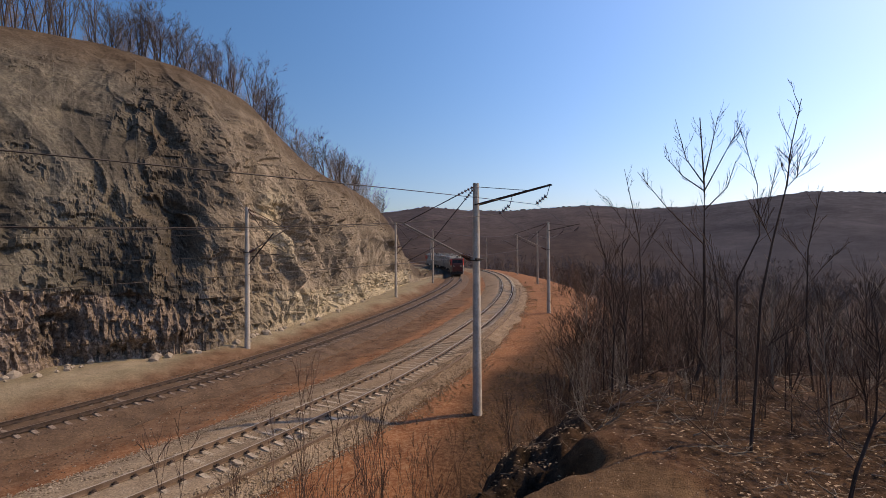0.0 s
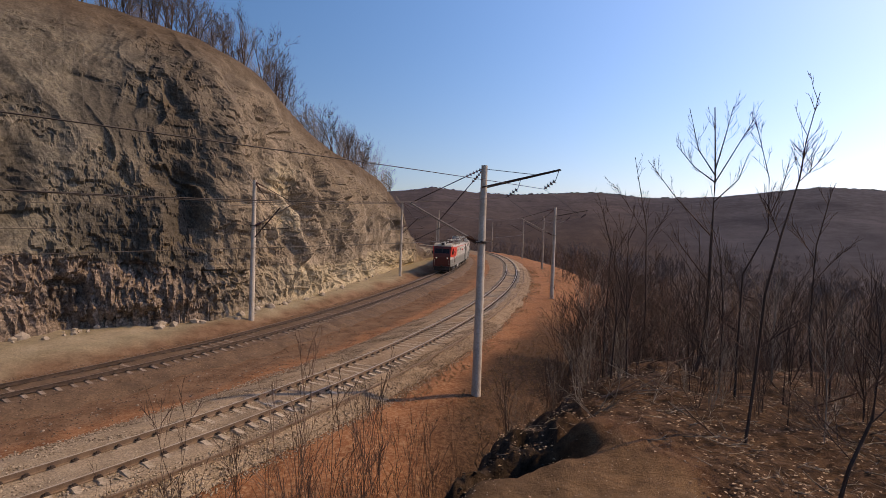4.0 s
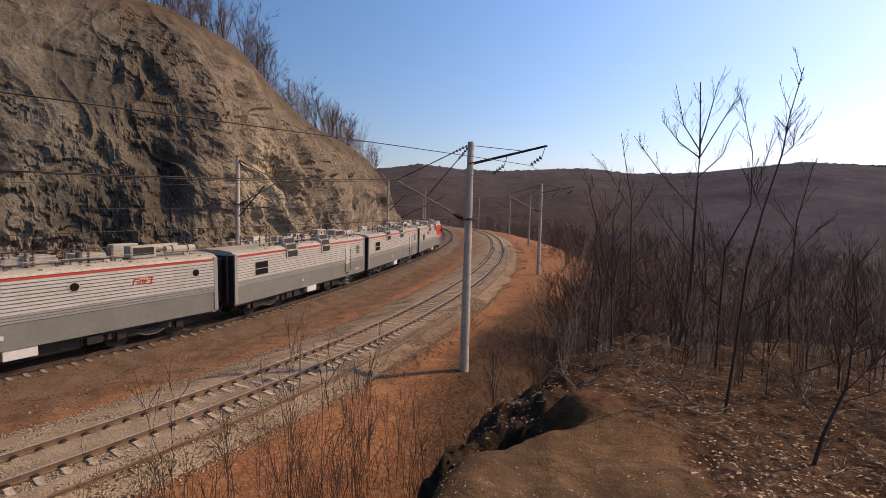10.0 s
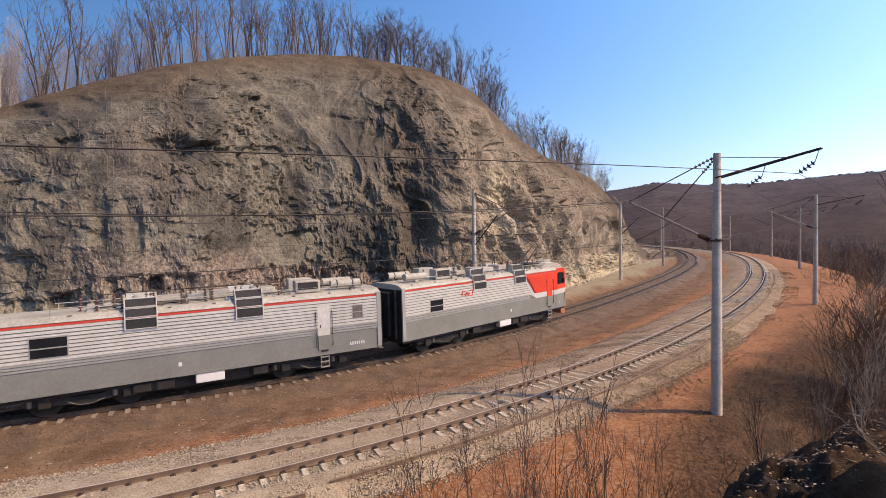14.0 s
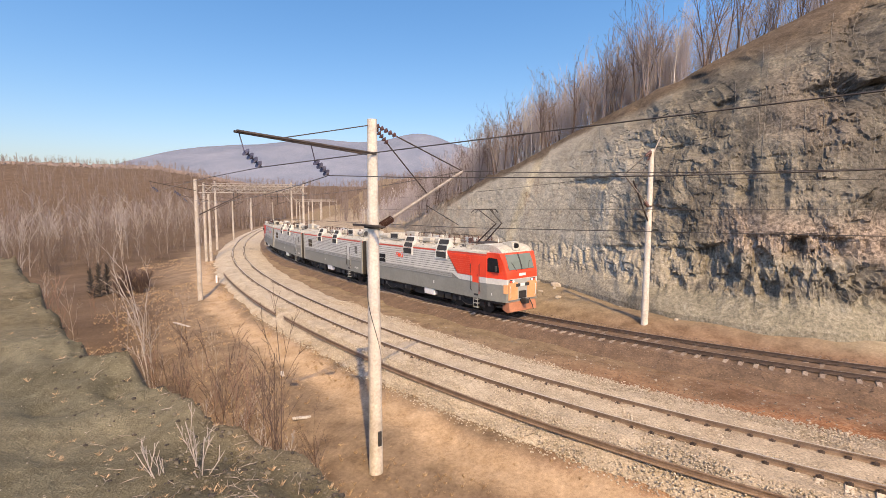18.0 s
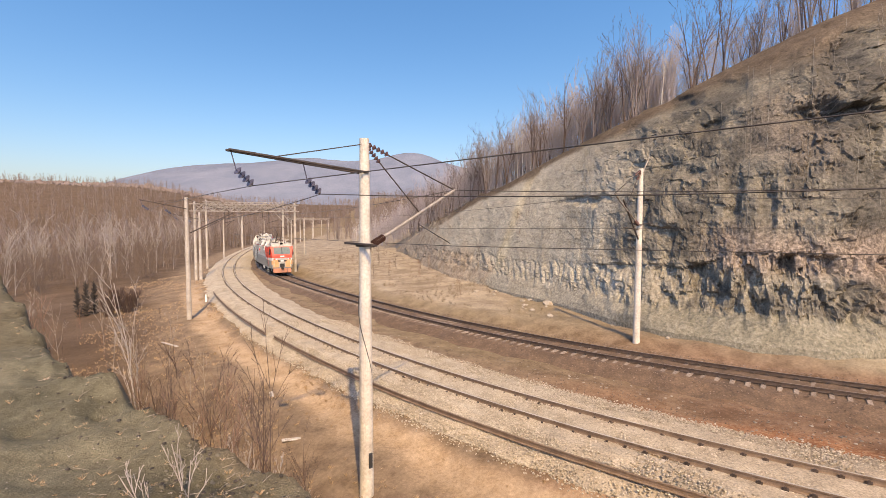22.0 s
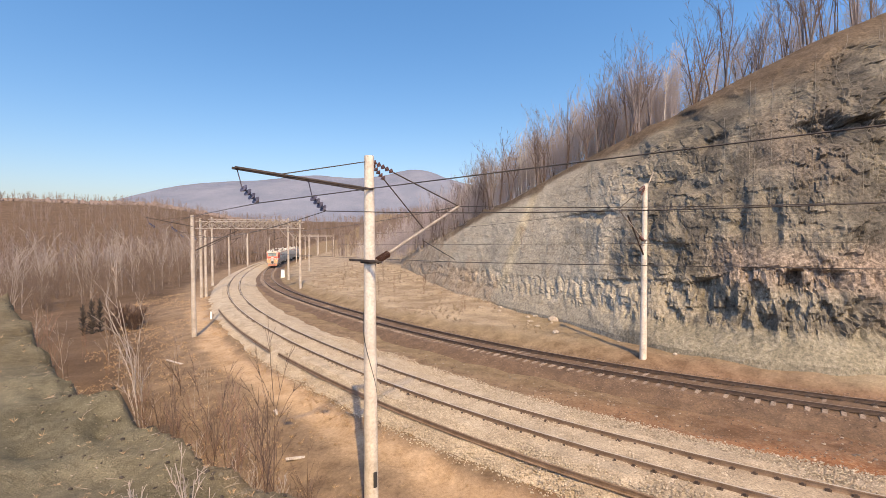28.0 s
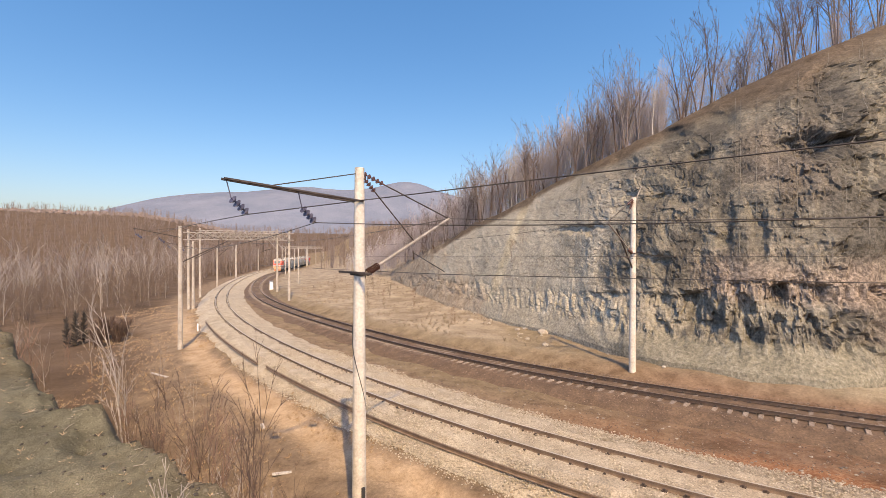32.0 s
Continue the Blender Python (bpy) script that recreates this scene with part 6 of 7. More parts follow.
def bare_tree(name, seed, height, levels=4, forks=4, spread=0.6, base=0.05, trunks=1, sides=5, straight=0.12, start=0.35, thin=0.008, segs=(4, 3, 3, 2), lean=None, limb_share=0.6):
    """Mesh of a leafless tree of the given height in metres."""
    rng = random.Random(seed)
    verts, faces, depths = [], [], []

    def limb(p, d, length, r, depth):
        n = segs[min(depth, 3)]
        k_sides = sides if depth == 0 else (4 if depth == 1 else 3)
        prev = None
        pts = []
        for i in range(n + 1):
            u = i / n
            rr = max(r * (1 - (0.75 if depth else 0.93) * u), thin * (0.6 if depth else 1))
            q = d.to_track_quat("Z", "Y")
            ring = []
            for k in range(k_sides):
                a = 2 * math.pi * k / k_sides
                ring.append(len(verts))
                verts.append(tuple(p + q @ Vector((rr * math.cos(a), rr * math.sin(a), 0))))
            if prev:
                for k in range(k_sides):
                    faces.append((prev[k], prev[(k + 1) % k_sides], ring[(k + 1) % k_sides], ring[k]))
                    depths.append(depth)
            prev = ring
            pts.append((p.copy(), d.copy(), rr))
            if i < n:
                p = p + d * (length / n)
                wob = straight * (1 if depth == 0 else 2.2)
                d = (d + Vector((rng.uniform(-wob, wob), rng.uniform(-wob, wob), rng.uniform(0, wob * 0.8)))).normalized()
        if depth < levels - 1:
            m = forks if depth else int(forks * 2.2)
            for j in range(m):
                u = rng.uniform(start if depth == 0 else 0.15, 0.98)
                i = min(int(u * n), n - 1)
                bp = pts[i][0].lerp(pts[i + 1][0], u * n - i)
                turn = rng.uniform(0, 6.283)
                out = spread * rng.uniform(0.6, 1.25)
                q = pts[i][1].to_track_quat("Z", "Y")
                nd = (q @ Vector((out * math.cos(turn), out * math.sin(turn), 1.0))).normalized()
                nd.z += 0.12
                limb(bp, nd.normalized(), length * rng.uniform(0.32, 0.55) * (1.15 - 0.55 * u), max(pts[i][2] * limb_share, thin), depth + 1)

    for k in range(trunks):
        tilt = lean if lean is not None else (0.02 if trunks == 1 else 0.22)
        d = Vector((rng.uniform(-tilt, tilt), rng.uniform(-tilt, tilt), 1)).normalized()
        limb(Vector((0.12 * rng.uniform(-1, 1) * (trunks > 1), 0.12 * rng.uniform(-1, 1) * (trunks > 1), -0.25)), d, height * rng.uniform(0.85, 1.0), base * rng.uniform(0.8, 1.1), 0)
    me = bpy.data.meshes.new(name)
    me.from_pydata(verts, [], faces)
    me.update()
    LIMB_LEVELS[me.name] = depths
    return me


def ground_at(x, y):
    return float(ground_height(np.array([x], float), np.array([y], float))[0])


def hill_at(az, v):
    r, z, _ = hill_point(np.array([float(az)]), np.array([float(v)]))
    a = math.radians(az)
    return -math.sin(a) * float(r[0]), math.cos(a) * float(r[0]), float(z[0])


def tree_parts(mesh):
    """Trunk and branches of a tree as two meshes, made once for each shape."""
    if mesh.name not in TREE_PARTS:
        made = []
        for name, wanted in (("trunk", lambda d: d == 0), ("crown", lambda d: d > 0)):
            picked = [tuple(p.vertices) for p, d in zip(mesh.polygons, LIMB_LEVELS[mesh.name]) if wanted(d)]
            used = sorted({v for f in picked for v in f})
            place = {v: i for i, v in enumerate(used)}
            me = bpy.data.meshes.new(name)
            me.from_pydata([tuple(mesh.vertices[v].co) for v in used], [], [tuple(place[v] for v in f) for f in picked])
            me.update()
            me.materials.append(mesh.materials[0])
            made.append((name, me))
        TREE_PARTS[mesh.name] = made
    return TREE_PARTS[mesh.name]


def planted(name, mesh, x, y, z, turn, size, material, label, category, group):
    if name in ("bare_tree", "birch_tree", "young_tree", "sapling", "pale_sapling"):
        root = empty(name, Matrix.Translation((x, y, z)) @ Matrix.Rotation(turn, 4, "Z") @ Matrix.Diagonal((size, size, size, 1)), label, category, group)
        for part_name, me in tree_parts(mesh):
            new(part_name, me).parent = root
        return root
    ob = new(name, mesh)
    ob.matrix_world = Matrix.Translation((x, y, z)) @ Matrix.Rotation(turn, 4, "Z") @ Matrix.Diagonal((size, size, size, 1))
    return tagged(ob, label, category, group)


rng = random.Random(7)
HILL_TREES = []
for k in range(9):
    me = bare_tree("bare_tree", 100 + k, 8.6, 4, 3, 0.52, 0.082, 2 + k % 2, 5, 0.06, 0.34, 0.011, (6, 3, 2, 2), 0.20, 0.55)
    me.materials.append(MAT_BARK if k % 2 else MAT_BARK_DARK)
    HILL_TREES.append(me)
ROUND_TREES = []
for k in range(6):
    me = bare_tree("bare_tree", 120 + k, 6.6, 4, 4, 0.72, 0.078, 2 + k % 2, 5, 0.09, 0.22, 0.011, (6, 4, 2, 2), 0.36, 0.55)
    me.materials.append(MAT_BARK if k % 2 else MAT_BARK_DARK)
    ROUND_TREES.append(me)
BIRCHES = []
for k in range(4):
    me = bare_tree("birch_tree", 140 + k, 8.5, 4, 4, 0.34, 0.07, 1, 5, 0.06, 0.35, 0.010, (4, 3, 2, 2))
    me.materials.append(MAT_BARK_PALE)
    BIRCHES.append(me)
for k in range(250):
    az = rng.uniform(14.5, 100)
    v = 1.01 + 0.45 * rng.random() ** 2
    x, y, z = hill_at(az, v)
    s = rng.uniform(0.65, 1.1) * (0.9 if az < 27 else 1.0)
    planted("bare_tree", rng.choice(ROUND_TREES if az < 42 else HILL_TREES), x, y, z - 0.1, rng.uniform(0, 6.28), s, None, "leafless grey-brown tree on the brow of the cutting", "tree", "trees on the brow")
for k in range(120):
    az = rng.uniform(72, 106)
    v = 1.02 + 0.6 * rng.random()
    x, y, z = hill_at(az, v)
    planted("birch_tree", rng.choice(BIRCHES), x, y, z - 0.1, rng.uniform(0, 6.28), rng.uniform(0.55, 1.0), None, "leafless pale-barked birch on the wooded slope", "tree", "birches on the slope")

THICKET = [bare_tree("thicket", 160 + k, 6.8, 3, 4, 0.40, 0.03, 3, 3, 0.10, 0.1, 0.010, (3, 2, 1, 1)) for k in range(3)]


def brow_thicket():
    g = np.random.default_rng(19)
    for k, me in enumerate(THICKET):
        az = g.uniform(14.5, 106, 230)
        rows = []
        for a in az:
            x, y, z = hill_at(a, 1.08 + 0.5 * g.random())
            rows.append((x, y, z - 0.1, g.uniform(0, 6.28), g.uniform(0.45, 0.95), g.uniform(0.8, 1.2)))
        for a in g.uniform(72, 104, 130):
            x, y, z = hill_at(a, 1.03 + 0.30 * g.random())
            rows.append((x, y, z - 0.1, g.uniform(0, 6.28), g.uniform(0.6, 1.15), g.uniform(0.8, 1.2)))
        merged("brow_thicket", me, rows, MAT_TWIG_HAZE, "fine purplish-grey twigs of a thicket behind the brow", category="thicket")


# woods: joined because nobody could count them
WOOD = [bare_tree("wood_tree", 200 + k, 9.0, 3, 4, 0.55, 0.075, 1 + k % 2, 3, 0.14, 0.12, 0.022, (3, 2, 1, 1)) for k in range(4)]
BRUSHWOOD = [bare_tree("brushwood", 240 + k, 5.2, 3, 4, 0.95, 0.040, 3, 3, 0.22, 0.10, 0.014, (3, 2, 1, 1), 0.45) for k in range(4)]
WOOD_FAR = [bare_tree("wood_tree_far", 220 + k, 9.0, 2, 3, 0.5, 0.12, 1, 3, 0.10, 0.25, 0.08, (2, 1, 1, 1)) for k in range(3)]


def wood(name, meshes, count, pick, material, label, size=(0.6, 1.1), tall=(0.9, 1.2)):
    g = np.random.default_rng(len(name) * 7 + count)
    x, y = pick(g, count)
    z = ground_height(x, y) - 0.1
    rows = np.c_[x, y, z, g.uniform(0, 6.28, len(x)), g.uniform(*size, len(x)), g.uniform(*tall, len(x))]
    for k, me in enumerate(meshes):
        merged(name, me, rows[k::len(meshes)], material[k % len(material)], label, category="woods")


def sector(az0, az1, r0, r1, keep=None, power=1.0):
    def pick(g, count):
        az = np.radians(g.uniform(az0, az1, count))
        r = r0 * (r1 / r0) ** (g.random(count) ** power)
        x, y = -np.sin(az) * r, np.cos(az) * r
        if keep is not None:
            ok = keep(x, y)
            x, y = x[ok], y[ok]
        return x, y
    return pick


brow_thicket()


def clear_outer(x, y):
    return lateral(x, y, NEAR, NEAR_DIR)[0] > 9 + 3 * hash_noise(x * 0.1, y * 0.1, 3)


wood("valley_wood", BRUSHWOOD, 1250, sector(-48, 2, 26, 150, lambda x, y: clear_outer(x, y) & (lateral(x, y, NEAR, NEAR_DIR)[0] > 7)), [MAT_BARK_DARK, MAT_BARK_RED, MAT_BARK_DARK, MAT_BARK_DARK], "dense leafless brown brushwood in the valley", (0.45, 1.0))
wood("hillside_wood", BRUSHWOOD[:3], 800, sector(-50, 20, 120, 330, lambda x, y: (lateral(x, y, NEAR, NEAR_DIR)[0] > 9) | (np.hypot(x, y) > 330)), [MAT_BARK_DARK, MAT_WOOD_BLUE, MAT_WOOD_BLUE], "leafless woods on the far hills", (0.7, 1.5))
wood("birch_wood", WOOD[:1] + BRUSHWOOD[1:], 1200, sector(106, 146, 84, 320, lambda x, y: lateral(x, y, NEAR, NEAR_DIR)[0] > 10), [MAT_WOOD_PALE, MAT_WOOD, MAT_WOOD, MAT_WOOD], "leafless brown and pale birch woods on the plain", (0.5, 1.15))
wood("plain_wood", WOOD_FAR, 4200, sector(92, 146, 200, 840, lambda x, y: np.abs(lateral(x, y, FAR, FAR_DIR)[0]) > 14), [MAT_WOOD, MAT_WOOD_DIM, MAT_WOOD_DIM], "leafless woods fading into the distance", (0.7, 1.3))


def ridge_crowns():
    """Rounded dark crowns that roughen the skyline of the far hills."""
    g = np.random.default_rng(61)
    for n in range(3):
        bm = bmesh.new()
        bmesh.ops.create_icosphere(bm, subdivisions=1, radius=0.5)
        for v in bm.verts:
            v.co *= g.uniform(0.6, 1.3)
        me = bpy.data.meshes.new("ridge_crown")
        bm.to_mesh(me)
        bm.free()
        side = g.uniform(118, 150, 500)
        side = np.radians(side)
        far_r = g.uniform(690, 850, 500)
        x, y = -np.sin(side) * far_r, np.cos(side) * far_r
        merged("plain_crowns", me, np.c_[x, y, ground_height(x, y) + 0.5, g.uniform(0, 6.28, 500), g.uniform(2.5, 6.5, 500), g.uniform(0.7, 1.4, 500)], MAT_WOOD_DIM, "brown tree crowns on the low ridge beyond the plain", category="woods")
        az = np.radians(g.uniform(-52, 16, 1500))
        r = g.uniform(770, 850, 1500)
        x, y = -np.sin(az) * r, np.cos(az) * r
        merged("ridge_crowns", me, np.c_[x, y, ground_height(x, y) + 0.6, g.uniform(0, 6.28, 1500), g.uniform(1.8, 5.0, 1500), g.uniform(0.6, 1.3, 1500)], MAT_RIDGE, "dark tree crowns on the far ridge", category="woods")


ridge_crowns()

# saplings and brush on the terrace flank
SAPLINGS = []
for k in range(6):
    me = bare_tree("sapling", 300 + k, 3.4, 3, 4, 0.6, 0.026, 1, 5, 0.10, 0.22, 0.005)
    me.materials.append((MAT_BARK_DARK, MAT_BARK_DARK, MAT_TWIG)[k % 3])
    SAPLINGS.append(me)
BUSHES = []
for k in range(6):
    me = bare_tree("bush", 330 + k, 2.1, 3, 3, 0.45, 0.011, 2 + k % 2, 4, 0.07, 0.25, 0.004, lean=0.13)
    me.materials.append(MAT_BARK_RED if k % 3 == 0 else MAT_BARK_DARK)
    BUSHES.append(me)
DENSE = bare_tree("dark_bush", 350, 1.3, 3, 7, 0.5, 0.02, 9, 4, 0.12, 0.05, 0.010)
DENSE.materials.append(MAT_BARK_DARK)


def add_branch(bm, points, r0, r1, sides=6):
    """A bent, tapering limb through the points."""
    rings = []
    pts = [Vector(p) for p in points]
    for i, p in enumerate(pts):
        d = (pts[min(i + 1, len(pts) - 1)] - pts[max(i - 1, 0)]).normalized()
        q = d.to_track_quat("Z", "Y")
        r = r0 + (r1 - r0) * i / (len(pts) - 1)
        rings.append([bm.verts.new(p + q @ Vector((r * math.cos(2 * math.pi * k / sides), r * math.sin(2 * math.pi * k / sides), 0))) for k in range(sides)])
    for a, b in zip(rings, rings[1:]):
        for k in range(sides):
            bm.faces.new((a[k], a[(k + 1) % sides], b[(k + 1) % sides], b[k]))


def twigs_on(bm, points, g, count, reach, r, depth):
    """Side twigs that rise from a limb, each with a few of its own."""
    pts = [Vector(p) for p in points]
    for k in range(count):
        u = g.uniform(0.25, 0.97) * (len(pts) - 1)
        i = min(int(u), len(pts) - 2)
        p = pts[i].lerp(pts[i + 1], u - i)
        d = (pts[i + 1] - pts[i]).normalized()
        side = Vector((g.uniform(-1, 1), g.uniform(-1, 1), g.uniform(-0.2, 0.6)))
        d = (d + 0.8 * side).normalized()
        length = reach * g.uniform(0.5, 1.2) * (1.15 - 0.5 * u / (len(pts) - 1))
        bent = d + Vector((g.uniform(-0.25, 0.25), g.uniform(-0.25, 0.25), 0.25))
        line = [p, p + d * length * 0.5, p + d * length * 0.5 + bent.normalized() * length * 0.5]
        add_branch(bm, line, r, r * 0.45, 3)
        if depth:
            twigs_on(bm, line, g, 3, length * 0.45, r * 0.7, depth - 1)


def shaped_tree(az, r, trunk, limbs, r0, seed, label, up=0.0):
    """A young tree from its trunk's and limbs' bends: (across, up) in metres, with twigs of their own."""
    g = random.Random(seed)
    x, y = polar(az, r)
    root = empty("young_tree", pose(x, y, ground_at(x, y) + up, 0, 0, az), label, "tree", "young trees")
    line = [(0, 0, -0.15)] + [(u, 0.05 * g.uniform(-1, 1), w) for u, w in trunk]
    bm = bmesh.new()
    add_branch(bm, line, r0, r0 * 0.16, 7)
    part("trunk", bm, MAT_BARK_DARK, root)
    bm = bmesh.new()
    twigs_on(bm, line[len(line) // 2:], g, 16, 0.34, 0.0036, 1)
    for limb in limbs:
        deep = g.uniform(-0.5, 0.5)
        pts = [(u, deep * k / len(limb), w) for k, (u, w) in enumerate(limb)]
        add_branch(bm, pts, r0 * 0.24, 0.0035, 5)
        twigs_on(bm, pts, g, 11, 0.34, 0.0034, 1)
    part("crown", bm, MAT_BARK_DARK, root)
    return root


def polar(az, r):
    a = math.radians(az)
    return -math.sin(a) * r, math.cos(a) * r


def plant_at(name, me, az, r, size, label, category, group, turn=None, sink=0.05):
    x, y = polar(az, r)
    return planted(name, me, x, y, ground_at(x, y) - sink, rng.uniform(0, 6.28) if turn is None else turn, size, None, label, category, group)


SLIM = "slim dark leafless young tree rising from the brush"
shaped_tree(-18.0, 8.6, ((0, 0), (0.12, 0.37), (0.18, 1.13), (0.18, 2.19), (0.19, 3.09), (0.14, 4.11)),
            (((0.18, 2.19), (-0.33, 2.77), (-0.73, 3.32)), ((0.19, 3.0), (-0.10, 3.25), (-0.36, 3.6)), ((0.19, 3.1), (-0.05, 3.5), (-0.2, 4.15)), ((0.18, 2.7), (0.50, 3.05), (0.62, 3.45)),
             ((0.19, 3.0), (0.45, 3.5), (0.67, 3.92)), ((0.19, 3.2), (0.30, 3.7), (0.38, 4.1)), ((0.18, 1.75), (0.40, 1.55), (0.62, 1.30)), ((0.18, 1.15), (0.50, 0.85)), ((0.18, 1.5), (-0.20, 2.0), (-0.35, 2.25)), ((0.1, 0.6), (-0.4, 1.0))),
            0.046, 1, "dark leafless young tree with ascending branches on the terrace edge", -0.12)
shaped_tree(-23.0, 5.4, ((0, 0), (0.05, 0.68), (0.09, 1.40), (0.18, 1.90), (0.30, 2.43), (0.33, 2.74), (0.41, 3.16)), (((0.30, 2.4), (0.38, 2.5), (0.42, 2.7)), ((0.18, 1.90), (0.07, 2.2)), ((0.06, 0.9), (0.35, 1.2))), 0.018, 2, "tall thin leafless sapling leaning out of the brush", 0.0)
shaped_tree(-21.9, 7.6, ((0, 0), (0.0, 0.87), (0.02, 1.89), (0.27, 2.47), (0.25, 3.12), (0.07, 3.85)), (((0.26, 2.6), (0.40, 3.0), (0.45, 3.3)), ((0.02, 1.6), (-0.2, 2.1))), 0.021, 3, SLIM, -0.3)
shaped_tree(-13.3, 9.5, ((0, 0), (0.02, 1.27), (-0.03, 2.64), (-0.26, 3.84)), (((-0.03, 2.5), (-0.4, 3.1), (-0.62, 3.4)), ((0.0, 2.3), (0.30, 2.9)), ((0.0, 1.6), (0.2, 2.2))), 0.024, 4, SLIM, -0.2)
shaped_tree(-9.5, 9.5, ((0, 0), (-0.01, 1.3), (0.04, 2.7), (-0.21, 3.6)), (((0.0, 1.8), (-0.25, 2.5)), ((0.04, 2.4), (0.3, 3.0))), 0.024, 5, SLIM, 0.1)
shaped_tree(-28.0, 8.8, ((0, 0), (-0.08, 1.0), (-0.05, 2.1), (0.10, 2.9)), (((-0.06, 1.6), (0.3, 2.1)), ((-0.05, 1.9), (-0.35, 2.4))), 0.024, 6, SLIM, -0.1)
shaped_tree(-30.4, 4.7, ((0, 0), (0.04, 0.25), (0.15, 0.62), (0.18, 1.1), (0.12, 1.6)), (((0.15, 0.6), (0.40, 0.95)), ((0.17, 1.0), (-0.1, 1.35)), ((0.05, 0.3), (-0.25, 0.55))), 0.020, 7, SLIM, 0.0)
for k in range(64):
    az = rng.uniform(-46, -5)
    r = 6.6 * (26 / 6.6) ** rng.random() + 0.5
    plant_at("sapling", rng.choice(SAPLINGS), az, r, rng.uniform(0.45, 0.85), "thin dark leafless sapling among leaf litter", "sapling", "saplings")
for k in range(70):
    az = rng.uniform(-46, 3)
    r = 6.6 * (24 / 6.6) ** rng.random()
    plant_at("bush", rng.choice(BUSHES), az, r, rng.uniform(0.4, 0.85), "leafless reddish-brown bush among leaf litter", "bush", "bushes")
for k in range(22):
    plant_at("sapling", rng.choice(SAPLINGS), rng.uniform(-46, -20), rng.uniform(5.6, 9.5), rng.uniform(0.2, 0.5), "thin dark leafless sapling among leaf litter", "sapling", "saplings")
TALL_SHRUBS = []
for k in range(4):
    me = bare_tree("bush", 430 + k, 3.8, 4, 3, 0.46, 0.017, 2 + k % 2, 5, 0.10, 0.22, 0.0032, (7, 4, 3, 2), 0.10, 0.5)
    me.materials.append(MAT_BARK_RED if k % 2 else MAT_BARK_DARK)
    TALL_SHRUBS.append(me)
for az, r, size in ((19.6, 5.0, 1.0), (17.1, 5.2, 1.0), (21.8, 4.8, 0.85), (14.7, 5.4, 0.8), (36.0, 4.8, 0.8), (33.5, 5.0, 0.6), (7.5, 8.5, 0.75), (40.0, 4.6, 0.6), (28.0, 5.0, 0.55), (24.5, 5.4, 0.7), (11.5, 6.5, 0.8), (45.0, 4.6, 0.45)):
    plant_at("bush", rng.choice(TALL_SHRUBS), az, r, size, "tall slender leafless shrub on the embankment below the terrace", "bush", "bushes")
for k in range(26):
    az = rng.uniform(5, 44)
    r = rng.uniform(7.5, 14.5)
    x, y = polar(az, r)
    if float(lateral(np.array([x]), np.array([y]), NEAR, NEAR_DIR)[0][0]) > 3.0:
        plant_at("bush", rng.choice(BUSHES), az, r, rng.uniform(0.75, 1.6), "leafless reddish-brown bush on the embankment", "bush", "bushes")
for az, r, s in ((118.5, 16, 0.8), (120, 19, 0.9), (121.5, 24, 1.0), (111.6, 15, 0.75), (124, 30, 1.1), (127, 22, 0.8)):
    plant_at("sapling", rng.choice(SAPLINGS), az, r, s, "thin pale leafless sapling on the slope", "sapling", "saplings")
for k in range(48):
    az = rng.uniform(111, 138)
    r = rng.uniform(9, 52)
    if r < float(table(TERRACE, az)) + 1.2 or float(lateral(np.array([polar(az, r)[0]]), np.array([polar(az, r)[1]]), NEAR, NEAR_DIR)[0][0]) < 7.5:
        continue
    plant_at("bush", rng.choice(BUSHES), az, r, rng.uniform(0.5, 1.2), "leafless brown bush below the terrace", "bush", "bushes")


for k in range(75):
    az = rng.uniform(86, 111)
    r = rng.uniform(44, 130)
    x, y = polar(az, r)
    off = float(lateral(np.array([x]), np.array([y]), FAR, FAR_DIR)[0][0])
    foot = float(hill_profile(np.array([az]))[0][0])
    if off > -7 or r > foot + 12:
        continue
    z = ground_at(x, y)
    if r > foot:
        z = max(z, hill_at(az, min((r - foot) / 12, 1.0))[2])
    planted("bush", rng.choice(BUSHES), x, y, z - 0.1, rng.uniform(0, 6.28), rng.uniform(0.6, 1.5), None, "leafless brown bush on the slope beside the track", "bush", "bushes")

scarp = random.Random(55)
for k in range(130):
    az = scarp.uniform(112, 136)
    r = float(table(TERRACE, az)) * scarp.uniform(1.08, 1.25) + 9.0 * scarp.random() ** 1.5
    plant_at("bush", scarp.choice(BUSHES), az, r, scarp.uniform(0.25, 0.6), "low leafless dark brush on the scarp below the terrace", "bush", "bushes", scarp.uniform(0, 6.28))

DENSE_SPIRE = bmesh.new()
spire_rng = random.Random(41)
for k in range(90):
    h, turn = 1.35 * spire_rng.random(), spire_rng.uniform(0, 6.28)
    reach = (0.26 - 0.16 * h / 1.35) * spire_rng.uniform(0.7, 1.2)
    add_rod(DENSE_SPIRE, (0, 0, h), (reach * math.cos(turn), reach * math.sin(turn), h + 0.12), 0.035, 0.008, 4)
add_rod(DENSE_SPIRE, (0, 0, -0.2), (0, 0, 1.5), 0.05, 0.01, 6)
SPIRE = bpy.data.meshes.new("young_conifer")
DENSE_SPIRE.to_mesh(SPIRE)
DENSE_SPIRE.free()
SPIRE.materials.append(MAT_CLOD)
for az, r, s in ((131.9, 58, 2.0), (131.2, 58.5, 2.3), (130.6, 59, 2.2), (129.4, 57, 1.3)):
    plant_at("young_conifer", SPIRE, az, r, s, "small dark young conifer on the slope below the terrace", "conifer", "young conifers")
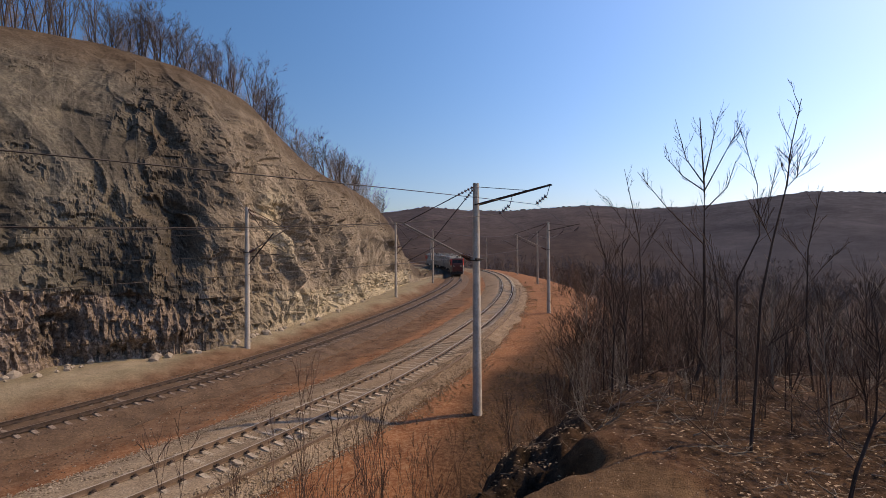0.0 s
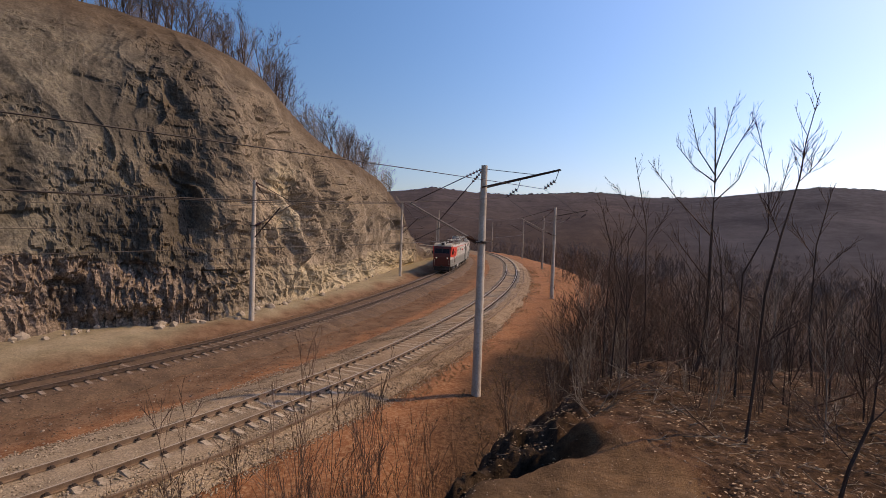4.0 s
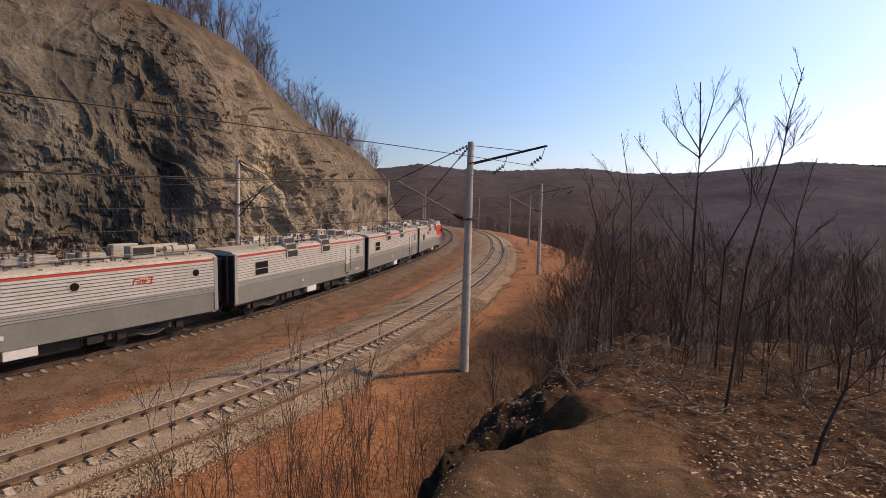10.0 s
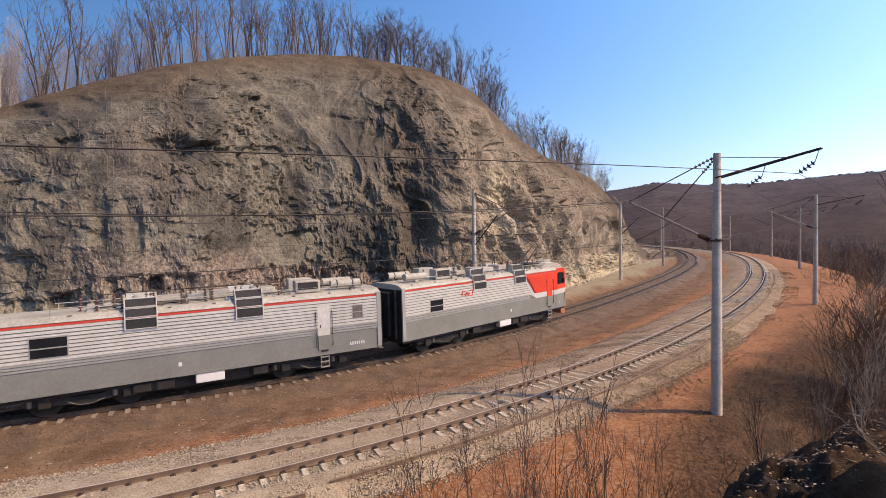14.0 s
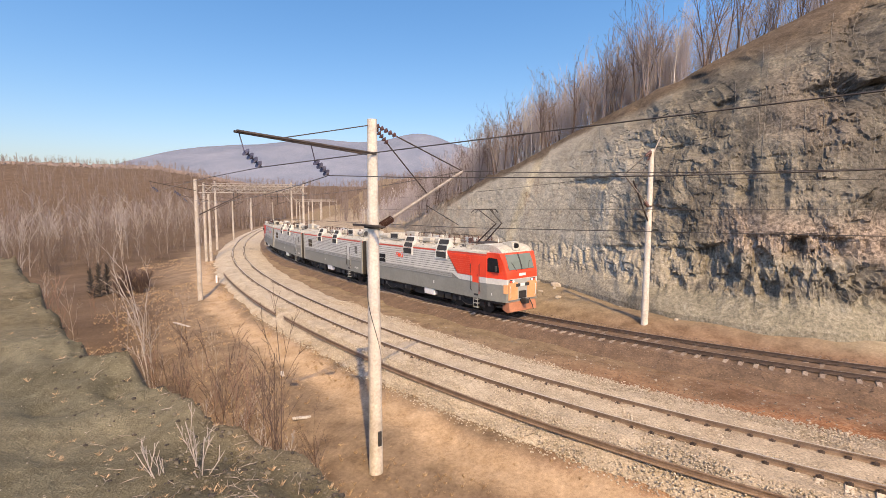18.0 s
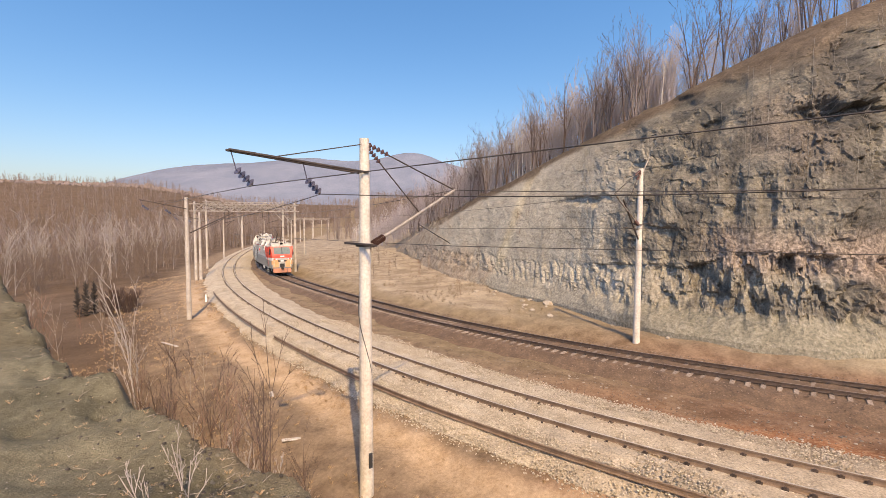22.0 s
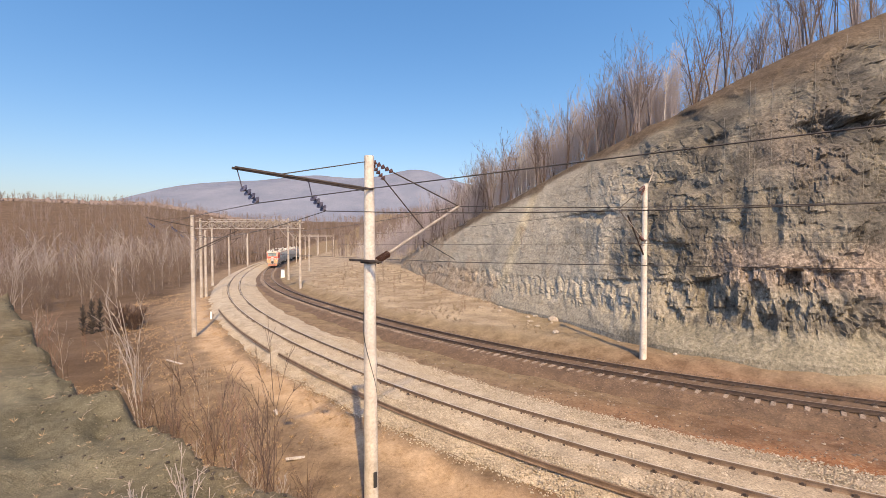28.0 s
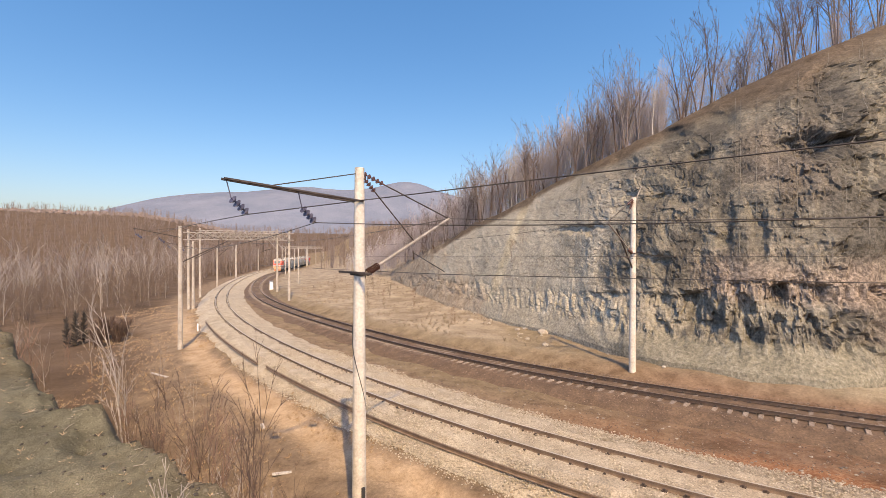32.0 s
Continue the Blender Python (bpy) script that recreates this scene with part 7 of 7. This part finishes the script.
for az, r, s in ((129.0, 60, 2.0), (128.0, 58, 1.8), (127.4, 61, 1.5), (129.6, 56, 1.4)):
    plant_at("dark_bush", DENSE, az, r, s, "dense dark bush on the slope below the terrace", "bush", "dark bushes")
FORKED = bare_tree("forked_shrub", 402, 0.55, 3, 3, 0.6, 0.010, 3, 5, 0.08, 0.2, 0.003, lean=0.45)
FORKED.materials.append(MAT_WOOD_PALE)
WEEDS = [(rng.uniform(110, 141), rng.uniform(0.93, 1.35), rng.uniform(0.3, 0.85)) for k in range(11)]
for az, r, s in [(125.0, 3.25, 1.0)] + [(a, float(table(TERRACE, a)) * q, e) for a, q, e in WEEDS]:
    plant_at("forked_shrub", FORKED, az, r, s, "small pale forked shrub growing on the terrace", "shrub", "terrace shrubs", None, 0.02)
PALE_SAPLINGS = []
for k in range(3):
    me = bare_tree("pale_sapling", 390 + k, 3.2, 4, 3, 0.55, 0.022, 1, 5, 0.10, 0.22, 0.004)
    me.materials.append(MAT_WOOD_PALE)
    PALE_SAPLINGS.append(me)
for az, r, s in ((127.2, 22, 1.5), (127.2, 6.6, 0.85), (119.8, 5.6, 0.5), (122.6, 8.5, 0.6), (124.6, 33, 1.1), (127.6, 36, 1.2), (130.0, 40, 1.2), (122.8, 26, 0.6), (129.3, 34, 1.0), (133.5, 38, 1.3), (135.5, 44, 1.4)):
    plant_at("pale_sapling", rng.choice(PALE_SAPLINGS), az, r, s, "thin pale-barked leafless sapling on the slope", "sapling", "saplings")


BRANCHES = []
for k in range(4):
    me = bare_tree("fallen_branch", 380 + k, 1.5, 3, 2, 0.45, 0.013, 1, 5, 0.10, 0.2, 0.004)
    me.materials.append(MAT_TWIG if k % 2 else MAT_BARK_RED)
    BRANCHES.append(me)
for k in range(40):
    x, y = polar(rng.uniform(-40, -3), rng.uniform(5.2, 10.5))
    branch = tagged(new("fallen_branch", rng.choice(BRANCHES)), "pale dead branch leaning in the brush", "branch", "fallen branches")
    branch.matrix_world = Matrix.Translation((x, y, ground_at(x, y) - 0.02)) @ Matrix.Rotation(rng.uniform(0, 6.28), 4, "Z") @ Matrix.Rotation(rng.uniform(0.85, 1.4), 4, "Y") @ Matrix.Diagonal((*[rng.uniform(0.6, 1.2)] * 3, 1))

def grass_tufts():
    g = np.random.default_rng(5)
    verts, faces = [], []
    for k in range(9):
        a, l, h = g.uniform(0, 6.28), g.uniform(0.1, 0.5), g.uniform(0.5, 1.0)
        c, s = math.cos(a), math.sin(a)
        n = len(verts)
        verts += [(-s * 0.03, c * 0.03, 0), (s * 0.03, -c * 0.03, 0), (c * l * 0.5, s * l * 0.5, h * 0.7), (c * l, s * l, h)]
        faces += [(n, n + 1, n + 2), (n + 2, n + 1, n + 3)]
    me = bpy.data.meshes.new("tuft")
    me.from_pydata(verts, [], faces)
    k = g.integers(int(262 / STEP), int(440 / STEP), 26000)
    a = g.choice((1, 1, 1, 0), len(k)) * g.uniform(5.2, 13, len(k))
    a = np.where(a < 1, g.uniform(2.6, 4.2, len(k)), a)
    x = NEAR[k, 0] + NEAR_DIR[k, 1] * a
    y = NEAR[k, 1] - NEAR_DIR[k, 0] * a
    ok = (fractal(x * 0.35, y * 0.35, 3, 77) + g.uniform(-0.5, 0.5, len(x)) > 0.05) & (np.hypot(x, y) > 5)
    x, y = x[ok], y[ok]
    merged("dry_grass", me, np.c_[x, y, ground_height(x, y) - 0.03, g.uniform(0, 6.28, len(x)), g.uniform(0.08, 0.24, len(x)), g.uniform(0.6, 1.2, len(x))], MAT_GRASS, "dry orange-brown grass on the embankment", category="grass")

    az = g.uniform(83, 111, 9000)
    foot, zf, rise, back = hill_profile(az)
    r = g.uniform(38, 120, 9000)
    x, y = -np.sin(np.radians(az)) * r, np.cos(np.radians(az)) * r
    off, _ = lateral(x, y, FAR, FAR_DIR)
    ok = (off < -4.5) & (r < foot + 0.5) & (fractal(x * 0.2, y * 0.2, 3, 78) + g.uniform(-0.5, 0.5, len(x)) > 0.0) & (az > 83 + 6 * hash_noise(r * 0.3, r * 0, 4))
    x, y = x[ok], y[ok]
    merged("slope_grass", me, np.c_[x, y, ground_height(x, y) - 0.03, g.uniform(0, 6.28, len(x)), g.uniform(0.15, 0.5, len(x)), g.uniform(0.5, 1.1, len(x))], MAT_GRASS_DIM, "dull brown dry grass on the slope beside the track", category="grass")

    az = np.radians(g.uniform(104, 140, 420))
    r = table(TERRACE, np.degrees(az)) * g.uniform(0.3, 1.0, 420)
    x, y = -np.sin(az) * r, np.cos(az) * r
    merged("terrace_grass", me, np.c_[x, y, ground_height(x, y) - 0.01, g.uniform(0, 6.28, 420), g.uniform(0.02, 0.075, 420), g.uniform(0.3, 0.9, 420)], MAT_GRASS, "sparse pale dry grass on the terrace", category="grass")


grass_tufts()

def leaf_litter():
    g = np.random.default_rng(11)
    me = bpy.data.meshes.new("leaf")
    me.from_pydata([(-0.5, 0, 0), (0, -0.3, 0.08), (0.5, 0, 0.02), (0, 0.3, 0.12)], [], [(0, 1, 2), (0, 2, 3)])
    az = np.radians(g.uniform(-46, 3, 11000))
    r = 2.6 * (14 / 2.6) ** g.random(11000)
    ok = r > table(BARE, np.degrees(az)) * g.uniform(0.92, 1.3, 11000)
    x, y = -np.sin(az[ok]) * r[ok], np.cos(az[ok]) * r[ok]
    merged("leaf_litter", me, np.c_[x, y, ground_height(x, y) + 0.02 + 0.02 * g.random(len(x)), g.uniform(0, 6.28, len(x)), g.uniform(0.014, 0.048, len(x)), g.uniform(0.3, 2.4, len(x))], MAT_LEAF, "pale curled dead leaves on dark earth", category="leaves")


leaf_litter()


def bare_ground_litter():
    """Small stones and leaf scraps strewn over the bare earth."""
    g = np.random.default_rng(37)
    me = bpy.data.meshes.new("scrap")
    me.from_pydata([(-0.5, 0, 0), (0, -0.3, 0.10), (0.5, 0, 0.02), (0, 0.3, 0.16)], [], [(0, 1, 2), (0, 2, 3)])
    for name, material, count, size, label in (("leaf_scraps", MAT_LEAF, 2600, (0.006, 0.022), "dead leaf scraps on bare earth"), ("pale_scraps", MAT_TWIG, 900, (0.005, 0.016), "pale chips on bare earth")):
        az = np.radians(g.uniform(-46, 12, count))
        r = 2.2 * (5.6 / 2.2) ** g.random(count)
        ok = fractal(r * 1.4, np.degrees(az) * 0.12, 3, 91) + g.uniform(-0.6, 0.6, count) > -0.1
        x, y = -np.sin(az[ok]) * r[ok], np.cos(az[ok]) * r[ok]
        merged(name, me, np.c_[x, y, ground_height(x, y) + 0.012, g.uniform(0, 6.28, len(x)), g.uniform(*size, len(x)), g.uniform(0.4, 1.6, len(x))], material, label, category="leaves")


bare_ground_litter()


def ground_twigs():
    """Dead sticks on the ground and tangled low brush."""
    g = np.random.default_rng(23)
    bm = bmesh.new()
    add_rod(bm, (-0.5, 0, 0), (0.1, 0.06, 0.10), 0.020, 0.015, 3)
    add_rod(bm, (0.1, 0.06, 0.10), (0.5, -0.05, 0.16), 0.015, 0.006, 3)
    add_rod(bm, (0.0, 0.05, 0.08), (0.25, 0.25, 0.22), 0.011, 0.005, 3)
    stick = bpy.data.meshes.new("stick")
    bm.to_mesh(stick)
    bm.free()
    az = np.radians(g.uniform(-46, 2, 650))
    r = 4.4 * (12 / 4.4) ** g.random(650)
    ok = r > table(BARE, np.degrees(az)) * g.uniform(0.98, 1.3, 650)
    x, y = -np.sin(az[ok]) * r[ok], np.cos(az[ok]) * r[ok]
    merged("ground_twigs", stick, np.c_[x, y, ground_height(x, y) + 0.01, g.uniform(0, 6.28, len(x)), g.uniform(0.06, 0.26, len(x)), g.uniform(0.4, 2.4, len(x))], MAT_TWIG, "dead pale sticks lying in leaf litter", category="twigs")
    for k, me in enumerate(THICKET):
        az = np.radians(g.uniform(-47, 1, 48))
        r = 6.2 * (15 / 6.2) ** g.random(48)
        x, y = -np.sin(az) * r, np.cos(az) * r
        merged("low_brush", me, np.c_[x, y, ground_height(x, y) - 0.03, g.uniform(0, 6.28, 48), g.uniform(0.06, 0.15, 48), g.uniform(0.7, 1.2, 48)], (MAT_TWIG, MAT_BARK_RED, MAT_BARK_DARK)[k], "tangled leafless low brush", category="brush")
    az = np.radians(g.uniform(108, 141, 240))
    r = table(TERRACE, np.degrees(az)) * g.uniform(0.45, 1.02, 240)
    x, y = -np.sin(az) * r, np.cos(az) * r
    merged("terrace_twigs", stick, np.c_[x, y, ground_height(x, y) + 0.005, g.uniform(0, 6.28, 240), g.uniform(0.03, 0.14, 240), g.uniform(0.3, 1.5, 240)], MAT_TWIG, "short dead sticks scattered on the terrace", category="twigs")


ground_twigs()


def clods(name, material, count, pick, size, label):
    g = np.random.default_rng(count)
    bm = bmesh.new()
    bmesh.ops.create_icosphere(bm, subdivisions=1, radius=0.5)
    for v in bm.verts:
        v.co *= g.uniform(0.5, 1.35)
    me = bpy.data.meshes.new(name)
    bm.to_mesh(me)
    bm.free()
    x, y = pick(g, count)
    merged(name, me, np.c_[x, y, ground_height(x, y), g.uniform(0, 6.28, len(x)), g.uniform(*size, len(x)), g.uniform(0.5, 0.9, len(x))], material, label, category="stones")


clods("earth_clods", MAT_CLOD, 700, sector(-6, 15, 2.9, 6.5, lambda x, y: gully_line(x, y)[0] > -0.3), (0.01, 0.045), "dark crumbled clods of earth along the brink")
clods("terrace_gravel", MAT_ROCKS, 2600, sector(-40, 140, 1.6, 14, lambda x, y: np.hypot(x, y) < table(TERRACE, np.degrees(np.arctan2(-x, y))) + 0.5), (0.005, 0.019), "scattered small grey stones on the terrace")
def along_edge(az0, az1):
    def pick(g, n):
        az = g.uniform(az0, az1, n)
        r = table(TERRACE, az) * (1.03 - np.abs(g.normal(0, 0.3, n)))
        keep = r > 1.5
        return -np.sin(np.radians(az[keep])) * r[keep], np.cos(np.radians(az[keep])) * r[keep]
    return pick


clods("edge_clods", MAT_CLOD_GREY, 200, along_edge(106, 122), (0.006, 0.028), "grey-brown crumbled clods along the terrace edge")
clods("dark_clods", MAT_CLOD, 300, along_edge(108, 141), (0.006, 0.045), "dark crumbled clods on the terrace")
clods("brink_clods", MAT_CLOD_GREY, 150, along_edge(112, 141), (0.010, 0.05), "grey-brown clods along the terrace brink")
clods("bank_stones", MAT_ROCKS, 1500, sector(20, 110, 14, 40, lambda x, y: (lateral(x, y, NEAR, NEAR_DIR)[0] < -3) & (lateral(x, y, FAR, FAR_DIR)[0] > 2.5)), (0.05, 0.16), "scattered stones on the bank between the tracks")


def marker_posts():
    for x, y, h in ((-47.6, -28.7, 0.75),):
        root = empty("marker_post", pose(x, y, ground_at(x, y)), "short white-painted marker post beside the track", "marker post", "marker posts")
        part("post", box(0, 0, h / 2, 0.14, 0.14, h, 0.02), MAT_WHITE, root)
        part("cap", box(0, 0, h + 0.03, 0.18, 0.18, 0.06, 0.01), MAT_CONCRETE, root)
    x, y = polar(114.0, 112)
    cabinet = empty("relay_cabinet", pose(x, y, ground_at(x, y), 0, 0, 25), "white trackside relay cabinet on a concrete base", "cabinet")
    part("plinth", box(0, 0, 0.1, 1.3, 0.9, 0.3, 0.02), MAT_CONCRETE, cabinet)
    body = part("body", box(0, 0, 1.0, 1.1, 0.7, 1.6, 0.03), MAT_WHITE, cabinet)
    part("door", box(0.56, 0, 1.0, 0.02, 0.6, 1.4, 0.005), MAT_WHITE, body)
    part("roof", box(0, 0, 1.85, 1.3, 0.9, 0.1, 0.02), MAT_GALV, cabinet)
    for az, r, l, turn in ((124.5, 38.4, 1.6, 70), (114.9, 24.4, 0.6, 30), (112.9, 19.0, 0.7, 120)):
        x, y = polar(az, r)
        tagged(part("plank", box(0, 0, 0, l, 0.16, 0.05, 0.01), MAT_BARK_PALE, None), "weathered pale plank lying in dry grass", "plank", "planks").matrix_world = pose(x, y, ground_at(x, y) + 0.06, 3, 4, turn)


marker_posts()


def fallen_rocks():
    """Broken rock below the cutting, each its own thing where it can be told apart."""
    g = random.Random(17)
    shapes = []
    for k in range(5):
        bm = bmesh.new()
        bmesh.ops.create_icosphere(bm, subdivisions=1, radius=0.5)
        for v in bm.verts:
            v.co = Vector((v.co.x * g.uniform(0.7, 1.3), v.co.y * g.uniform(0.6, 1.2), v.co.z * g.uniform(0.5, 1.0)))
        me = bpy.data.meshes.new("rock")
        bm.to_mesh(me)
        bm.free()
        me.materials.append(MAT_ROCKS)
        shapes.append(me)
    for k in range(80):
        az = g.uniform(14, 88) if k % 8 == 0 else g.uniform(14, 50)
        foot = float(hill_profile(np.array([az]))[0][0])
        r = foot - 0.2 - 1.6 * g.random() ** 2.2
        x, y = polar(az, r)
        s = 0.18 + 0.75 * g.random() ** 3
        ob = new("rock", g.choice(shapes))
        ob.matrix_world = Matrix.Translation((x, y, ground_at(x, y) + 0.12 * s)) @ Matrix.Rotation(g.uniform(0, 6.28), 4, "Z") @ Matrix.Diagonal((s, s, s, 1))
        tagged(ob, "broken grey-brown rock lying below the cutting", "rock", "fallen rocks")
    for k in range(70):
        az = g.uniform(84, 99)
        foot = float(hill_profile(np.array([az]))[0][0])
        r = foot - 0.2 - 7 * g.random() ** 1.6
        x, y = polar(az, r)
        s = 0.14 + 0.42 * g.random() ** 2.5
        ob = new("rock", g.choice(shapes))
        ob.matrix_world = Matrix.Translation((x, y, ground_at(x, y) + 0.10 * s)) @ Matrix.Rotation(g.uniform(0, 6.28), 4, "Z") @ Matrix.Diagonal((s, s, 0.7 * s, 1))
        tagged(ob, "pale broken rock strewn on the slope below the cutting", "rock", "fallen rocks")


fallen_rocks()


# ---------------------------------------------------------------- sleepers, last
def lay_sleepers(root, curve, direction, lift, mesh, nearest, name):
    pitch = 0.58
    total = (len(curve) - 1) * STEP
    rest = []
    g = random.Random(3)
    for k in range(int(total / pitch)):
        s = k * pitch
        i = int(s / STEP)
        x, y = curve[i] + (curve[i + 1] - curve[i]) * (s / STEP - i)
        d = direction[i]
        turn = math.atan2(-d[0], d[1]) + g.uniform(-0.012, 0.012)
        z = level(x, y, lift) - 0.205 + 0.012 + (0.064 * min(max((s - 338) / 14, 0), 1) - 0.022 if lift == 0 else 0.0)
        if nearest[0] < s < nearest[1]:
            ob = new(name, mesh)
            ob.parent = root
            ob.matrix_world = Matrix.Translation((x, y, z)) @ Matrix.Rotation(turn, 4, "Z")
        else:
            rest.append((x, y, z, turn, 1.0, 1.0))
    far = merged("distant_sleepers", mesh, rest, mesh.materials[0], "distant sleepers")
    far.parent = root


lay_sleepers(near_track, NEAR, NEAR_DIR, 0.0, sleeper_mesh("sleeper", MAT_SLEEPER), (250, 423), "sleeper")
lay_sleepers(far_track, FAR, FAR_DIR, FAR_LIFT, sleeper_mesh("stained_sleeper", MAT_SLEEPER_DARK), (246, 419), "sleeper")

motions()
